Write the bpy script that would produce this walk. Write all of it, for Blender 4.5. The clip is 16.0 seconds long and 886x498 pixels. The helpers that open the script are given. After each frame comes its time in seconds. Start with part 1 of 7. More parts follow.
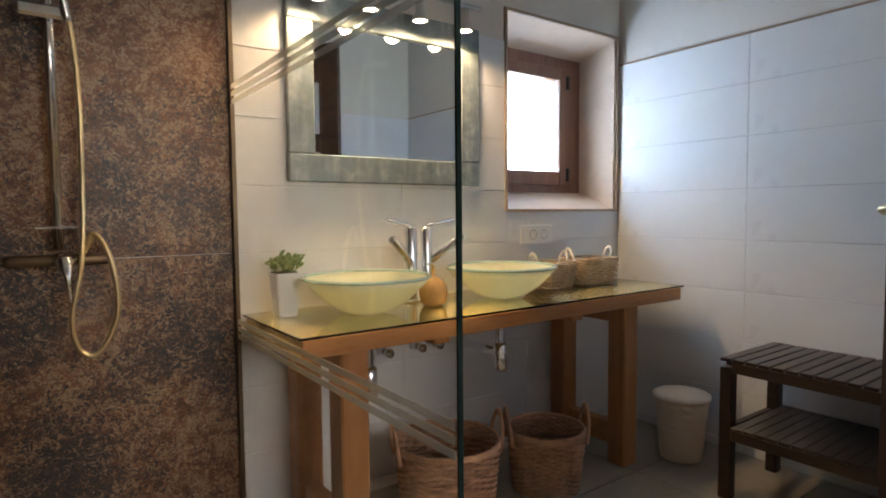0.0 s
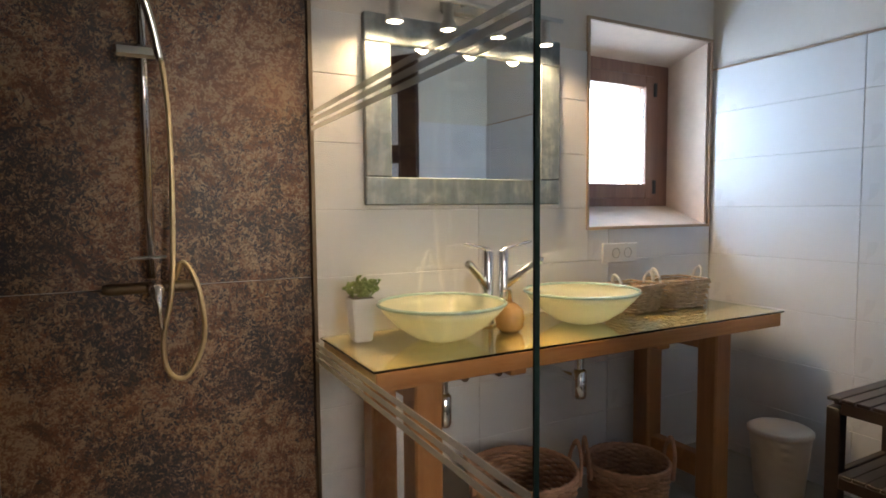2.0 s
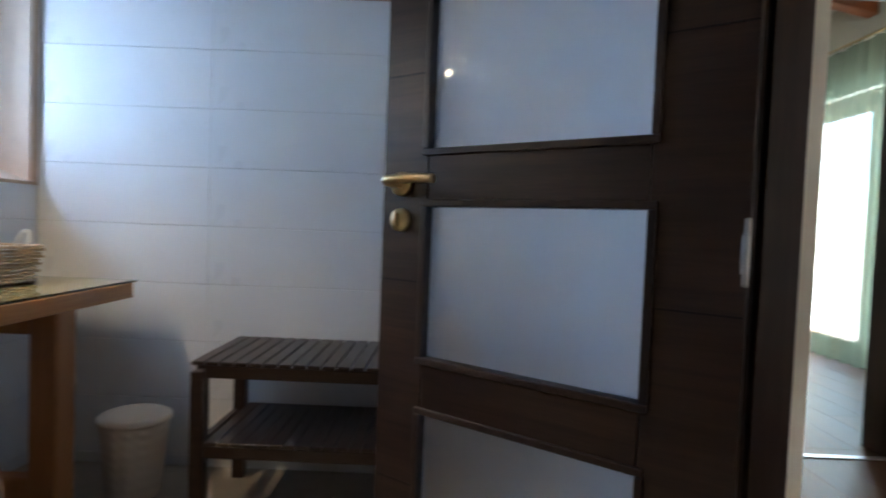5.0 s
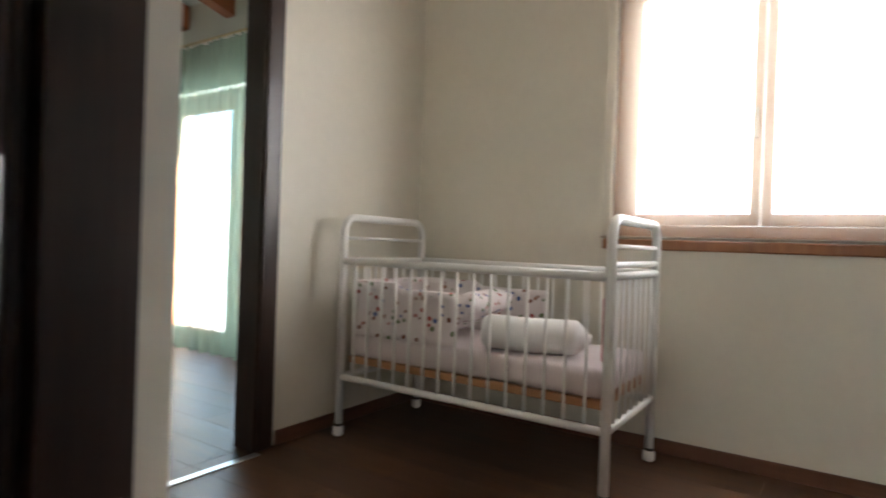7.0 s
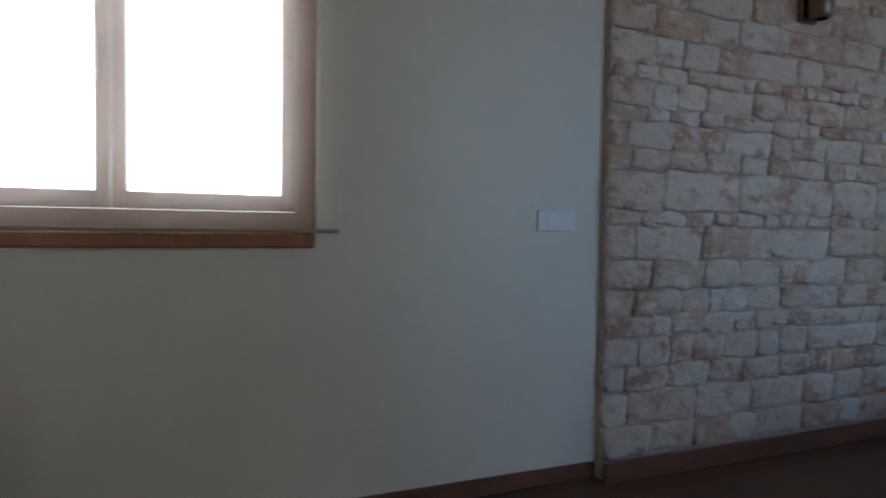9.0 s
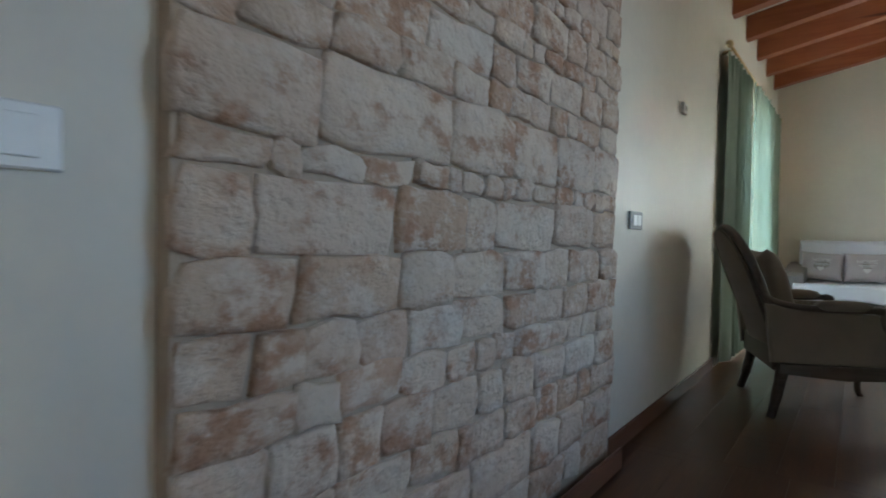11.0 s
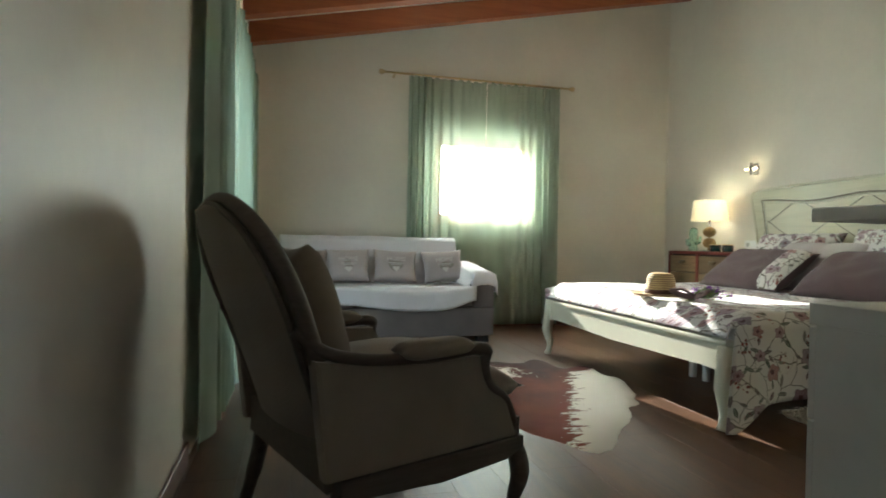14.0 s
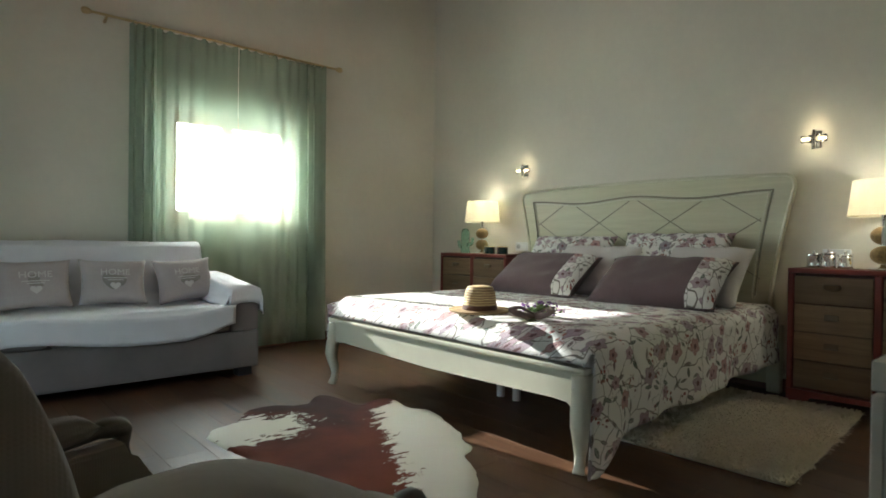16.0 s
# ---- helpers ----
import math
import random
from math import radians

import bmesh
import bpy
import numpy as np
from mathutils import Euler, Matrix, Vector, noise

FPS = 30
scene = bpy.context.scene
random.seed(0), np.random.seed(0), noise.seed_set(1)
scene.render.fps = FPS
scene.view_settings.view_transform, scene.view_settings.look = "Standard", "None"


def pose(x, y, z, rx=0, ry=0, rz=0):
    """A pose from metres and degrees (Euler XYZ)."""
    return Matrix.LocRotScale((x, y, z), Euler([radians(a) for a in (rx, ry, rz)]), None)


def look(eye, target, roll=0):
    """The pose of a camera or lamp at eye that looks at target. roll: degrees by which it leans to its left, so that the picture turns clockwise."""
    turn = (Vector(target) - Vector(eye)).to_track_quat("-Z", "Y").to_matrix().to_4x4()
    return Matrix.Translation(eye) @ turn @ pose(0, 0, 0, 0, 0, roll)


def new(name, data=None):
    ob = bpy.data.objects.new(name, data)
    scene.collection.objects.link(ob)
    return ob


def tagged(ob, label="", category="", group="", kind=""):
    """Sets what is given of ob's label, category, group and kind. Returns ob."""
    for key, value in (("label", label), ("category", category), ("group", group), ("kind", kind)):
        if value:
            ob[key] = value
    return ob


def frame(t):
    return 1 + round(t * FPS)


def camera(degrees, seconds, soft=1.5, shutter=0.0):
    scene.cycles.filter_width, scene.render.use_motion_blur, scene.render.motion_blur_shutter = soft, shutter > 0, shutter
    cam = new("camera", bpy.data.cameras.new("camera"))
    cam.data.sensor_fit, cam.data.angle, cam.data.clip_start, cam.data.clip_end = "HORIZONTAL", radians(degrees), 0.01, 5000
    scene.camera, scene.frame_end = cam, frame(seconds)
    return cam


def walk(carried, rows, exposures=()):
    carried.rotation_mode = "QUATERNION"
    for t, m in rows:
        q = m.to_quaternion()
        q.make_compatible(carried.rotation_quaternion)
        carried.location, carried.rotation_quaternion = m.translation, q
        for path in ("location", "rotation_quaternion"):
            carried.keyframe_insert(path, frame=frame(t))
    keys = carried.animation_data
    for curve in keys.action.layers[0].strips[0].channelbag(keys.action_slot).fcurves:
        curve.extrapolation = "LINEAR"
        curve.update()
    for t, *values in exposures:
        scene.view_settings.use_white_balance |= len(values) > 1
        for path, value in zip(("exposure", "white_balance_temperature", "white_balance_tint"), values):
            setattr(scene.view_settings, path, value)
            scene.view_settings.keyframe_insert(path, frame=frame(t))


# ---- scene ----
cam = camera(74.9, 16.0, soft=1.7, shutter=0.35)
PATH = [
    (0, look((-0.156, -0.058, 1.015), (-1.914, 1.214, 0.883), -0.5)),
    (0.5, look((-0.158, -0.050, 1.046), (-1.990, 1.113, 0.911), -0.5)),
    (1, look((-0.166, -0.040, 1.078), (-2.050, 1.036, 0.938), -0.6)),
    (1.5, look((-0.181, -0.028, 1.101), (-2.086, 1.007, 0.956), -0.5)),
    (2, look((-0.193, -0.028, 1.107), (-2.104, 0.996, 0.960), -0.5)),
    (2.5, look((-0.190, -0.025, 1.079), (-2.105, 0.991, 0.931), -0.4)),
    (3, look((-0.183, 0.017, 1.032), (-1.998, 1.203, 0.876), 0.1)),
    (3.2, look((-0.188, 0.031, 1.012), (-1.929, 1.324, 0.856), 0.2)),
    (5.3, look((-0.487, 0.290, 0.924), (-0.161, 2.324, 0.856), 2.4)),
    (5.5, look((-0.469, 0.336, 0.925), (0.067, 2.324, 0.854), 2.5)),
    (6, look((-0.392, 0.450, 0.907), (0.575, 2.269, 0.864), 2.0)),
    (6.5, look((-0.273, 0.573, 0.915), (1.088, 2.120, 0.893), 1.7)),
    (7, look((-0.157, 0.713, 0.917), (1.555, 1.858, 0.901), 2.0)),
    (7.5, look((-0.028, 0.760, 0.928), (1.918, 1.438, 0.918), 1.2)),
    (8, look((0.117, 0.708, 0.931), (2.171, 0.870, 0.914), 0.5)),
    (8.5, look((0.306, 0.662, 0.943), (2.354, 0.438, 0.923), 0.4)),
    (9, look((0.677, 0.656, 1.003), (2.598, -0.080, 0.922), 0.9)),
    (9.5, look((0.949, 0.500, 0.972), (2.681, -0.614, 0.911), 1.0)),
    (9.7, look((1.064, 0.401, 0.964), (2.733, -0.805, 0.912), 0.7)),
    (11.8, look((2.078, -0.865, 0.901), (2.833, -2.782, 0.867), 1.3)),
    (12, look((2.115, -1.015, 0.899), (2.729, -2.981, 0.872), 1.1)),
    (12.5, look((2.124, -1.348, 0.919), (2.452, -3.321, 0.877), 1.4)),
    (13, look((2.166, -1.690, 0.905), (2.223, -3.688, 0.873), 1.4)),
    (13.5, look((2.223, -2.002, 0.907), (1.946, -3.983, 0.877), 1.4)),
    (14, look((2.226, -2.306, 0.885), (1.715, -4.239, 0.861), 1.1)),
    (14.5, look((2.182, -2.56, 0.877), (1.385, -4.394, 0.853), 1.2)),
    (15, look((2.14, -2.839, 0.852), (1.079, -4.534, 0.835), 0.9)),
    (15.5, look((2.164, -3.061, 0.897), (0.921, -4.627, 0.873), 0.7)),
    (16, look((2.198, -3.246, 0.953), (0.872, -4.743, 0.927), 0.7)),
]
EXPOSURES = [
    (0, 3.67, 6950, 14), (3.2, 3.63, 6950, 14), (5.5, 3.57, 5800, 11), (6.5, 3.71, 5900, 12), (7.0, 3.55, 5900, 12), (8.0, 3.06, 5400, 11), (8.5, 2.76, 5300, 11),
    (9.0, 2.49, 5100, 9), (9.7, 2.33, 5000, 8), (11.8, 3.24, 6000, 7), (12.5, 3.08, 5900, 5), (13.0, 2.91, 6000, 5), (13.5, 2.73, 6100, 5), (14.0, 2.69, 6100, 4), (15.0, 2.69, 6000, 4), (16.0, 2.29, 5900, 4),
]

walk(cam, PATH, EXPOSURES)

# ---- light ----
world = bpy.data.worlds.new("world")
scene.world = world
world.use_nodes = True
sky = world.node_tree.nodes.new("ShaderNodeTexSky")
sky.sky_type = "NISHITA"
sky.sun_disc = False
SUN_ELEV, SUN_AZ = 21.5, 172.0      # degrees; azimuth clockwise from +y, where the sun stands
sky.sun_elevation, sky.sun_rotation = radians(SUN_ELEV), radians(SUN_AZ)
background = world.node_tree.nodes["Background"]
background.inputs["Strength"].default_value = 0.08
world.node_tree.links.new(sky.outputs[0], background.inputs["Color"])

sun = new("sun", bpy.data.lights.new("sun", "SUN"))
sun.data.energy, sun.data.angle, sun.data.color = 5.0, radians(0.6), (1.0, 0.93, 0.82)
_az, _el = radians(SUN_AZ), radians(SUN_ELEV)
sun.matrix_world = look((Vector((math.sin(_az) * math.cos(_el), math.cos(_az) * math.cos(_el), math.sin(_el))) * 20), (0, 0, 0))


LAMP = 13.0      # watts of the lamps against the sun


def window_light(name, place, target, w, h, watts, color=(0.80, 0.90, 1.0)):
    """The sky's light in a window's opening; also fills the added west opening."""
    lamp = new(name, bpy.data.lights.new(name, "AREA"))
    lamp.data.shape, lamp.data.size, lamp.data.size_y = "RECTANGLE", w, h
    lamp.data.energy, lamp.data.color = watts / LAMP, color
    lamp.matrix_world = look(place, target)
    return lamp


window_light("sky_light_bath", (-2.31, 1.96, 1.44), (0.0, 2.1, 1.35), 0.38, 0.46, 11, (0.46, 0.69, 1.0))
window_light("sky_light_hall", (2.80, 0.97, 1.58), (0, 0.97, 1.3), 1.15, 1.15, 55, (1.0, 0.94, 0.86))
# added blue fill at an unseen opening, to light the stone and plaster
window_light("fill_light_west", (0.02, -1.85, 1.45), (2.6, -1.75, 1.2), 1.3, 1.1, 6.5, (0.42, 0.66, 1.0)).data.spread = radians(92)
window_light("sky_light_door", (2.87, -6.15, 1.1), (0, -6.1, 0.9), 1.5, 1.9, 50, (0.78, 0.92, 1.0))
window_light("sky_light_south", (0.25, -8.36, 1.56), (0.36, -4, 0.95), 1.05, 0.90, 125, (1.0, 0.99, 0.92))
window_light("sky_light_north_room", (2.76, 4.64, 1.1), (0, 4.6, 0.9), 1.7, 1.9, 46, (0.80, 0.95, 0.95))


def bulb(name, place, watts, color=(1.0, 0.78, 0.50), radius=0.03):
    lamp = new(name, bpy.data.lights.new(name, "POINT"))
    lamp.data.energy, lamp.data.color, lamp.data.shadow_soft_size = watts / LAMP, color, radius
    lamp.location = place
    return lamp


def spot(name, place, target, watts, color=(1.0, 0.80, 0.52), degrees=110, radius=0.025):
    lamp = new(name, bpy.data.lights.new(name, "SPOT"))
    lamp.data.energy, lamp.data.color, lamp.data.shadow_soft_size = watts / LAMP, color, radius
    lamp.data.spot_size, lamp.data.spot_blend = radians(degrees), 0.5
    lamp.matrix_world = look(place, target)
    return lamp



# ---- materials ----
class Nodes:
    """A material's node tree, wired by short calls."""

    def __init__(self, name):
        self.m = bpy.data.materials.new(name)
        self.m.use_nodes = True
        self.t = self.m.node_tree
        self.b = self.t.nodes["Principled BSDF"]
        self.coord = self.n("ShaderNodeTexCoord").outputs["Object"]

    def n(self, kind):
        return self.t.nodes.new(kind)

    def scattered(self):
        """Starts the pattern elsewhere on every object."""
        x = self.n("ShaderNodeVectorMath")
        x.operation = "MULTIPLY_ADD"
        self.link(self.n("ShaderNodeObjectInfo").outputs["Random"], x.inputs[0])
        x.inputs[1].default_value = (37.0, 53.0, 71.0)
        self.link(self.coord, x.inputs[2])
        self.coord = x.outputs[0]
        return self

    def link(self, a, b):
        self.t.links.new(a, b)

    def mapped(self, scale=(1, 1, 1), rot=(0, 0, 0), src=None):
        mp = self.n("ShaderNodeMapping")
        mp.inputs["Scale"].default_value = scale
        mp.inputs["Rotation"].default_value = [radians(a) for a in rot]
        self.link(src or self.coord, mp.inputs["Vector"])
        return mp.outputs[0]

    def noise(self, scale, detail=4, rough=0.55, vec=None, dist=0.0):
        x = self.n("ShaderNodeTexNoise")
        x.inputs["Scale"].default_value, x.inputs["Detail"].default_value = scale, detail
        x.inputs["Roughness"].default_value, x.inputs["Distortion"].default_value = rough, dist
        self.link(vec or self.coord, x.inputs["Vector"])
        return x.outputs["Fac"]

    def voronoi(self, scale, feature="F1", vec=None, out="Distance"):
        x = self.n("ShaderNodeTexVoronoi")
        x.feature = feature
        x.inputs["Scale"].default_value = scale
        self.link(vec or self.coord, x.inputs["Vector"])
        return x.outputs[out]

    def wave(self, scale, dist=4.0, vec=None, kind="BANDS", direction="X", detail=2, dscale=1.0):
        x = self.n("ShaderNodeTexWave")
        x.wave_type, x.bands_direction = kind, direction
        x.inputs["Scale"].default_value, x.inputs["Distortion"].default_value = scale, dist
        x.inputs["Detail"].default_value, x.inputs["Detail Scale"].default_value = detail, dscale
        self.link(vec or self.coord, x.inputs["Vector"])
        return x.outputs["Fac"]

    def ramp(self, fac, stops, interp="LINEAR"):
        r = self.n("ShaderNodeValToRGB")
        r.color_ramp.interpolation = interp
        el = r.color_ramp.elements
        while len(el) < len(stops):
            el.new(0.5)
        for e, (p, c) in zip(el, stops):
            e.position = p
            e.color = (*c, 1) if len(c) == 3 else c
        self.link(fac, r.inputs[0])
        return r.outputs[0]

    def step(self, fac, lo, hi):
        r = self.n("ShaderNodeMapRange")
        r.interpolation_type = "SMOOTHSTEP"
        r.inputs["From Min"].default_value, r.inputs["From Max"].default_value = lo, hi
        self.link(fac, r.inputs["Value"])
        return r.outputs[0]

    def math(self, op, a, b=0.0):
        x = self.n("ShaderNodeMath")
        x.operation = op
        for i, v in enumerate((a, b)):
            if isinstance(v, (int, float)):
                x.inputs[i].default_value = v
            else:
                self.link(v, x.inputs[i])
        return x.outputs[0]

    def mix(self, fac, a, b, kind="MIX"):
        x = self.n("ShaderNodeMix")
        x.data_type, x.blend_type = "RGBA", kind
        for i, v in ((0, fac), (6, a), (7, b)):
            if isinstance(v, (int, float)):
                x.inputs[i].default_value = v
            elif isinstance(v, tuple):
                x.inputs[i].default_value = (*v, 1)
            else:
                self.link(v, x.inputs[i])
        return x.outputs[2]

    def random(self):
        return self.n("ShaderNodeObjectInfo").outputs["Random"]

    def island(self):
        return self.n("ShaderNodeNewGeometry").outputs["Random Per Island"]

    def color(self, c):
        if isinstance(c, tuple):
            self.b.inputs["Base Color"].default_value = (*c, 1)
        else:
            self.link(c, self.b.inputs["Base Color"])

    def rough(self, r, fac=None, lo=0.0, hi=1.0):
        if fac is None:
            self.b.inputs["Roughness"].default_value = r
        else:
            x = self.n("ShaderNodeMapRange")
            x.inputs["To Min"].default_value, x.inputs["To Max"].default_value = lo, hi
            self.link(fac, x.inputs["Value"])
            self.link(x.outputs[0], self.b.inputs["Roughness"])

    def bump(self, height, strength=0.3, distance=0.01):
        x = self.n("ShaderNodeBump")
        x.inputs["Strength"].default_value, x.inputs["Distance"].default_value = strength, distance
        self.link(height, x.inputs["Height"])
        self.link(x.outputs[0], self.b.inputs["Normal"])


def mottled(name, base, spread=0.12, rough=0.6, metal=0.0, grain=60, patch=3, bump=0.15, depth=0.002, coat=0.0, spec=0.5):
    """A plain surface with patches, grain and a fine relief."""
    k = Nodes(name)
    dark = tuple(c * (1 - spread) for c in base)
    light = tuple(min(1, c * (1 + spread)) for c in base)
    big, fine = k.noise(patch, 3), k.noise(grain, 3)
    k.color(k.ramp(k.math("ADD", k.math("MULTIPLY", big, 0.7), k.math("MULTIPLY", fine, 0.3)), [(0.3, dark), (0.7, light)]))
    k.rough(rough, big, max(0.02, rough * 0.85), min(1, rough * 1.15))
    k.b.inputs["Metallic"].default_value = metal
    k.b.inputs["Coat Weight"].default_value = coat
    k.b.inputs["Specular IOR Level"].default_value = spec
    if bump:
        k.bump(fine, bump, depth)
    return k.m


def wood(name, dark, light, scale=1.0, axis="X", rough=0.45, coat=0.0, bump=0.12, vary=0.0, knots=False):
    """Wood whose grain runs along the axis."""
    k = Nodes(name).scattered()
    s = {"X": (0.06, 1, 1), "Y": (1, 0.06, 1), "Z": (1, 1, 0.06)}[axis]
    vec = k.mapped(tuple(v * 14 * scale for v in s))
    grain = k.noise(1.6, 6, 0.62, vec, 0.6)
    fine = k.noise(11, 3, 0.6, vec)
    both = k.math("ADD", k.math("MULTIPLY", grain, 0.75), k.math("MULTIPLY", fine, 0.25))
    c = k.ramp(both, [(0.30, dark), (0.52, tuple((a + b) / 2 for a, b in zip(dark, light))), (0.72, light)])
    if vary:
        r = k.random()
        c = k.mix(k.math("MULTIPLY", r, vary), c, tuple(v * 0.45 for v in dark))
    if knots:
        kn = k.step(k.voronoi(1.0, vec=k.mapped(tuple(v * 5 for v in s))), 0.10, 0.03)
        c = k.mix(kn, c, tuple(v * 0.4 for v in dark))
    k.color(c)
    k.rough(rough, grain, rough * 0.8, min(1, rough * 1.25))
    k.b.inputs["Coat Weight"].default_value = coat
    k.b.inputs["Coat Roughness"].default_value = 0.25
    k.bump(both, bump, 0.002)
    return k.m


def cloth(name, base, spread=0.15, weave=400, rough=0.9, translucent=0.0, tint=None, sheen=0.2, sheer=0.0):
    """Woven cloth; translucent: the share of light that it lets through."""
    k = Nodes(name)
    big = k.noise(5, 4)
    threads = k.math("MULTIPLY", k.wave(weave / 6.0, 0.4, direction="X"), k.wave(weave / 6.0, 0.4, direction="Z"))
    c = k.ramp(big, [(0.3, tuple(v * (1 - spread) for v in base)), (0.7, tuple(min(1, v * (1 + spread)) for v in base))])
    c = k.mix(k.math("MULTIPLY", threads, 0.15), c, tuple(v * 0.6 for v in base))
    k.color(c)
    k.rough(rough)
    k.b.inputs["Sheen Weight"].default_value = sheen
    k.b.inputs["Specular IOR Level"].default_value = 0.2
    k.bump(k.math("ADD", threads, k.math("MULTIPLY", big, 2.0)), 0.25, 0.002)
    if translucent or sheer:
        out = k.t.nodes["Material Output"]
        tr = k.n("ShaderNodeBsdfTranslucent")
        tr.inputs["Color"].default_value = (*(tint or base), 1)
        mx = k.n("ShaderNodeMixShader")
        mx.inputs[0].default_value = translucent
        k.link(k.b.outputs[0], mx.inputs[1])
        k.link(tr.outputs[0], mx.inputs[2])
        last = mx.outputs[0]
        if sheer:
            tp = k.n("ShaderNodeBsdfTransparent")
            m2 = k.n("ShaderNodeMixShader")
            m2.inputs[0].default_value = sheer
            k.link(last, m2.inputs[1])
            k.link(tp.outputs[0], m2.inputs[2])
            last = m2.outputs[0]
        k.link(last, out.inputs["Surface"])
    return k.m


def glass(name, color=(1, 1, 1), rough=0.0, ior=1.45):
    k = Nodes(name)
    k.color(color)
    k.b.inputs["Transmission Weight"].default_value = 1.0
    k.b.inputs["Roughness"].default_value = rough
    k.b.inputs["IOR"].default_value = ior
    return k.m


def glowing(name, color, strength):
    k = Nodes(name)
    k.color(color)
    k.b.inputs["Emission Color"].default_value = (*color, 1)
    k.b.inputs["Emission Strength"].default_value = strength / LAMP
    return k.m


PLASTER = mottled("plaster_cream", (0.74, 0.70, 0.60), 0.05, 0.50, grain=22, patch=1.6, bump=0.25, depth=0.004)
PAINT = mottled("paint_warm_white", (0.76, 0.71, 0.65), 0.04, 0.8, grain=40, patch=1.5, bump=0.2, depth=0.003)
CEILING = mottled("ceiling_white", (0.80, 0.78, 0.72), 0.04, 0.85, grain=40, patch=2)
TILE = mottled("tile_white", (0.76, 0.76, 0.77), 0.03, 0.28, grain=12, patch=2.5, bump=0.05, depth=0.002)
GROUT = mottled("grout_pale", (0.62, 0.61, 0.60), 0.1, 0.9, grain=90)
CHROME = mottled("chrome", (0.82, 0.83, 0.85), 0.03, 0.10, metal=1.0, bump=0)
STEEL = mottled("brushed_steel", (0.62, 0.61, 0.58), 0.06, 0.32, metal=1.0, bump=0.05, grain=200)
ALU = mottled("aluminium", (0.66, 0.67, 0.68), 0.05, 0.35, metal=1.0, bump=0.03, grain=200)
BRASS = mottled("brushed_brass", (0.66, 0.52, 0.30), 0.08, 0.30, metal=1.0, bump=0.05, grain=200)
BRONZE = mottled("bronze_dark", (0.20, 0.15, 0.10), 0.2, 0.4, metal=1.0, bump=0.1)
BLACK = mottled("black_plastic", (0.03, 0.03, 0.03), 0.2, 0.45)
WHITE_PLASTIC = mottled("white_plastic", (0.80, 0.80, 0.78), 0.03, 0.35, bump=0.03)
WHITE_LACQUER = mottled("white_lacquer", (0.76, 0.76, 0.72), 0.04, 0.40, bump=0.04, grain=30)
WHITE_METAL = mottled("white_painted_metal", (0.82, 0.81, 0.78), 0.04, 0.35, bump=0.05)
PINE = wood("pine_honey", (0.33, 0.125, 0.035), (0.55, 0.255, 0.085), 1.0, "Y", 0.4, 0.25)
# same pine, paler and yellower: warm spotlight on the top put into the colour
PINE_LIT = wood("pine_lit_top", (0.50, 0.31, 0.10), (0.72, 0.50, 0.20), 1.0, "Y", 0.4, 0.25)
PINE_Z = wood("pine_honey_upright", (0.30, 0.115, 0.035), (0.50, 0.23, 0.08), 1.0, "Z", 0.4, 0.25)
BEAM = wood("beam_red_brown", (0.26, 0.065, 0.02), (0.42, 0.13, 0.04), 0.6, "X", 0.5, 0.1, knots=True)
FRAME_WOOD = wood("window_frame_wood", (0.24, 0.09, 0.03), (0.38, 0.16, 0.06), 1.0, "Z", 0.4, 0.2)
OLD_WOOD = wood("bath_window_wood", (0.20, 0.09, 0.06), (0.34, 0.17, 0.11), 1.0, "Z", 0.4, 0.2)
DARK_DOOR = wood("wenge_veneer", (0.015, 0.008, 0.006), (0.055, 0.028, 0.020), 1.6, "X", 0.38, 0.1)
DARK_DOOR_Z = wood("wenge_veneer_upright", (0.015, 0.008, 0.006), (0.050, 0.026, 0.019), 1.6, "Z", 0.38, 0.1)
BENCH_WOOD = wood("bench_dark_wood", (0.018, 0.010, 0.008), (0.05, 0.03, 0.022), 1.5, "X", 0.35, 0.1)
SKIRTING = wood("skirting_brown", (0.10, 0.045, 0.025), (0.20, 0.09, 0.05), 1.0, "Y", 0.4, 0.1)
SKIRTING_X = wood("skirting_brown_across", (0.10, 0.045, 0.025), (0.20, 0.09, 0.05), 1.0, "X", 0.4, 0.1)
PLANK = wood("floor_plank_wood", (0.060, 0.028, 0.0145), (0.160, 0.080, 0.042), 1.0, "Y", 0.40, 0.06, 0.03, vary=0.35, knots=True)
PLANK.node_tree.nodes["Principled BSDF"].inputs["Specular IOR Level"].default_value = 0.35
FLOOR_GAP = mottled("floor_gap", (0.02, 0.012, 0.008), 0.2, 0.7)
CURTAIN = cloth("curtain_sage", (0.29, 0.39, 0.29), 0.08, 300, 0.9, 0.28, (0.55, 0.70, 0.55), 0.1, 0.52)
CURTAIN_SIDE = cloth("curtain_sage_gathered", (0.33, 0.39, 0.31), 0.06, 300, 0.9, 0.30, (0.54, 0.66, 0.52), 0.1, 0.18)
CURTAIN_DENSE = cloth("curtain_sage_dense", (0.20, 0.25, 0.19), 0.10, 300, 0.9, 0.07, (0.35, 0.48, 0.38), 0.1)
BLIND = cloth("blind_white", (0.85, 0.83, 0.78), 0.03, 500, 0.8, 0.75, (0.97, 0.84, 0.68), 0.05, 0.80)
GLASS = glass("clear_glass", (0.96, 0.98, 0.97))
FROSTED = glass("frosted_glass", (0.93, 0.95, 1.0), 0.55)
FROSTED.node_tree.nodes["Principled BSDF"].inputs["Coat Weight"].default_value = 0.7
FROSTED.node_tree.nodes["Principled BSDF"].inputs["Coat Roughness"].default_value = 0.05


# ---- builders ----
SHIFT = [0.0]      # the bathroom, built in its own frame, stands this far along x


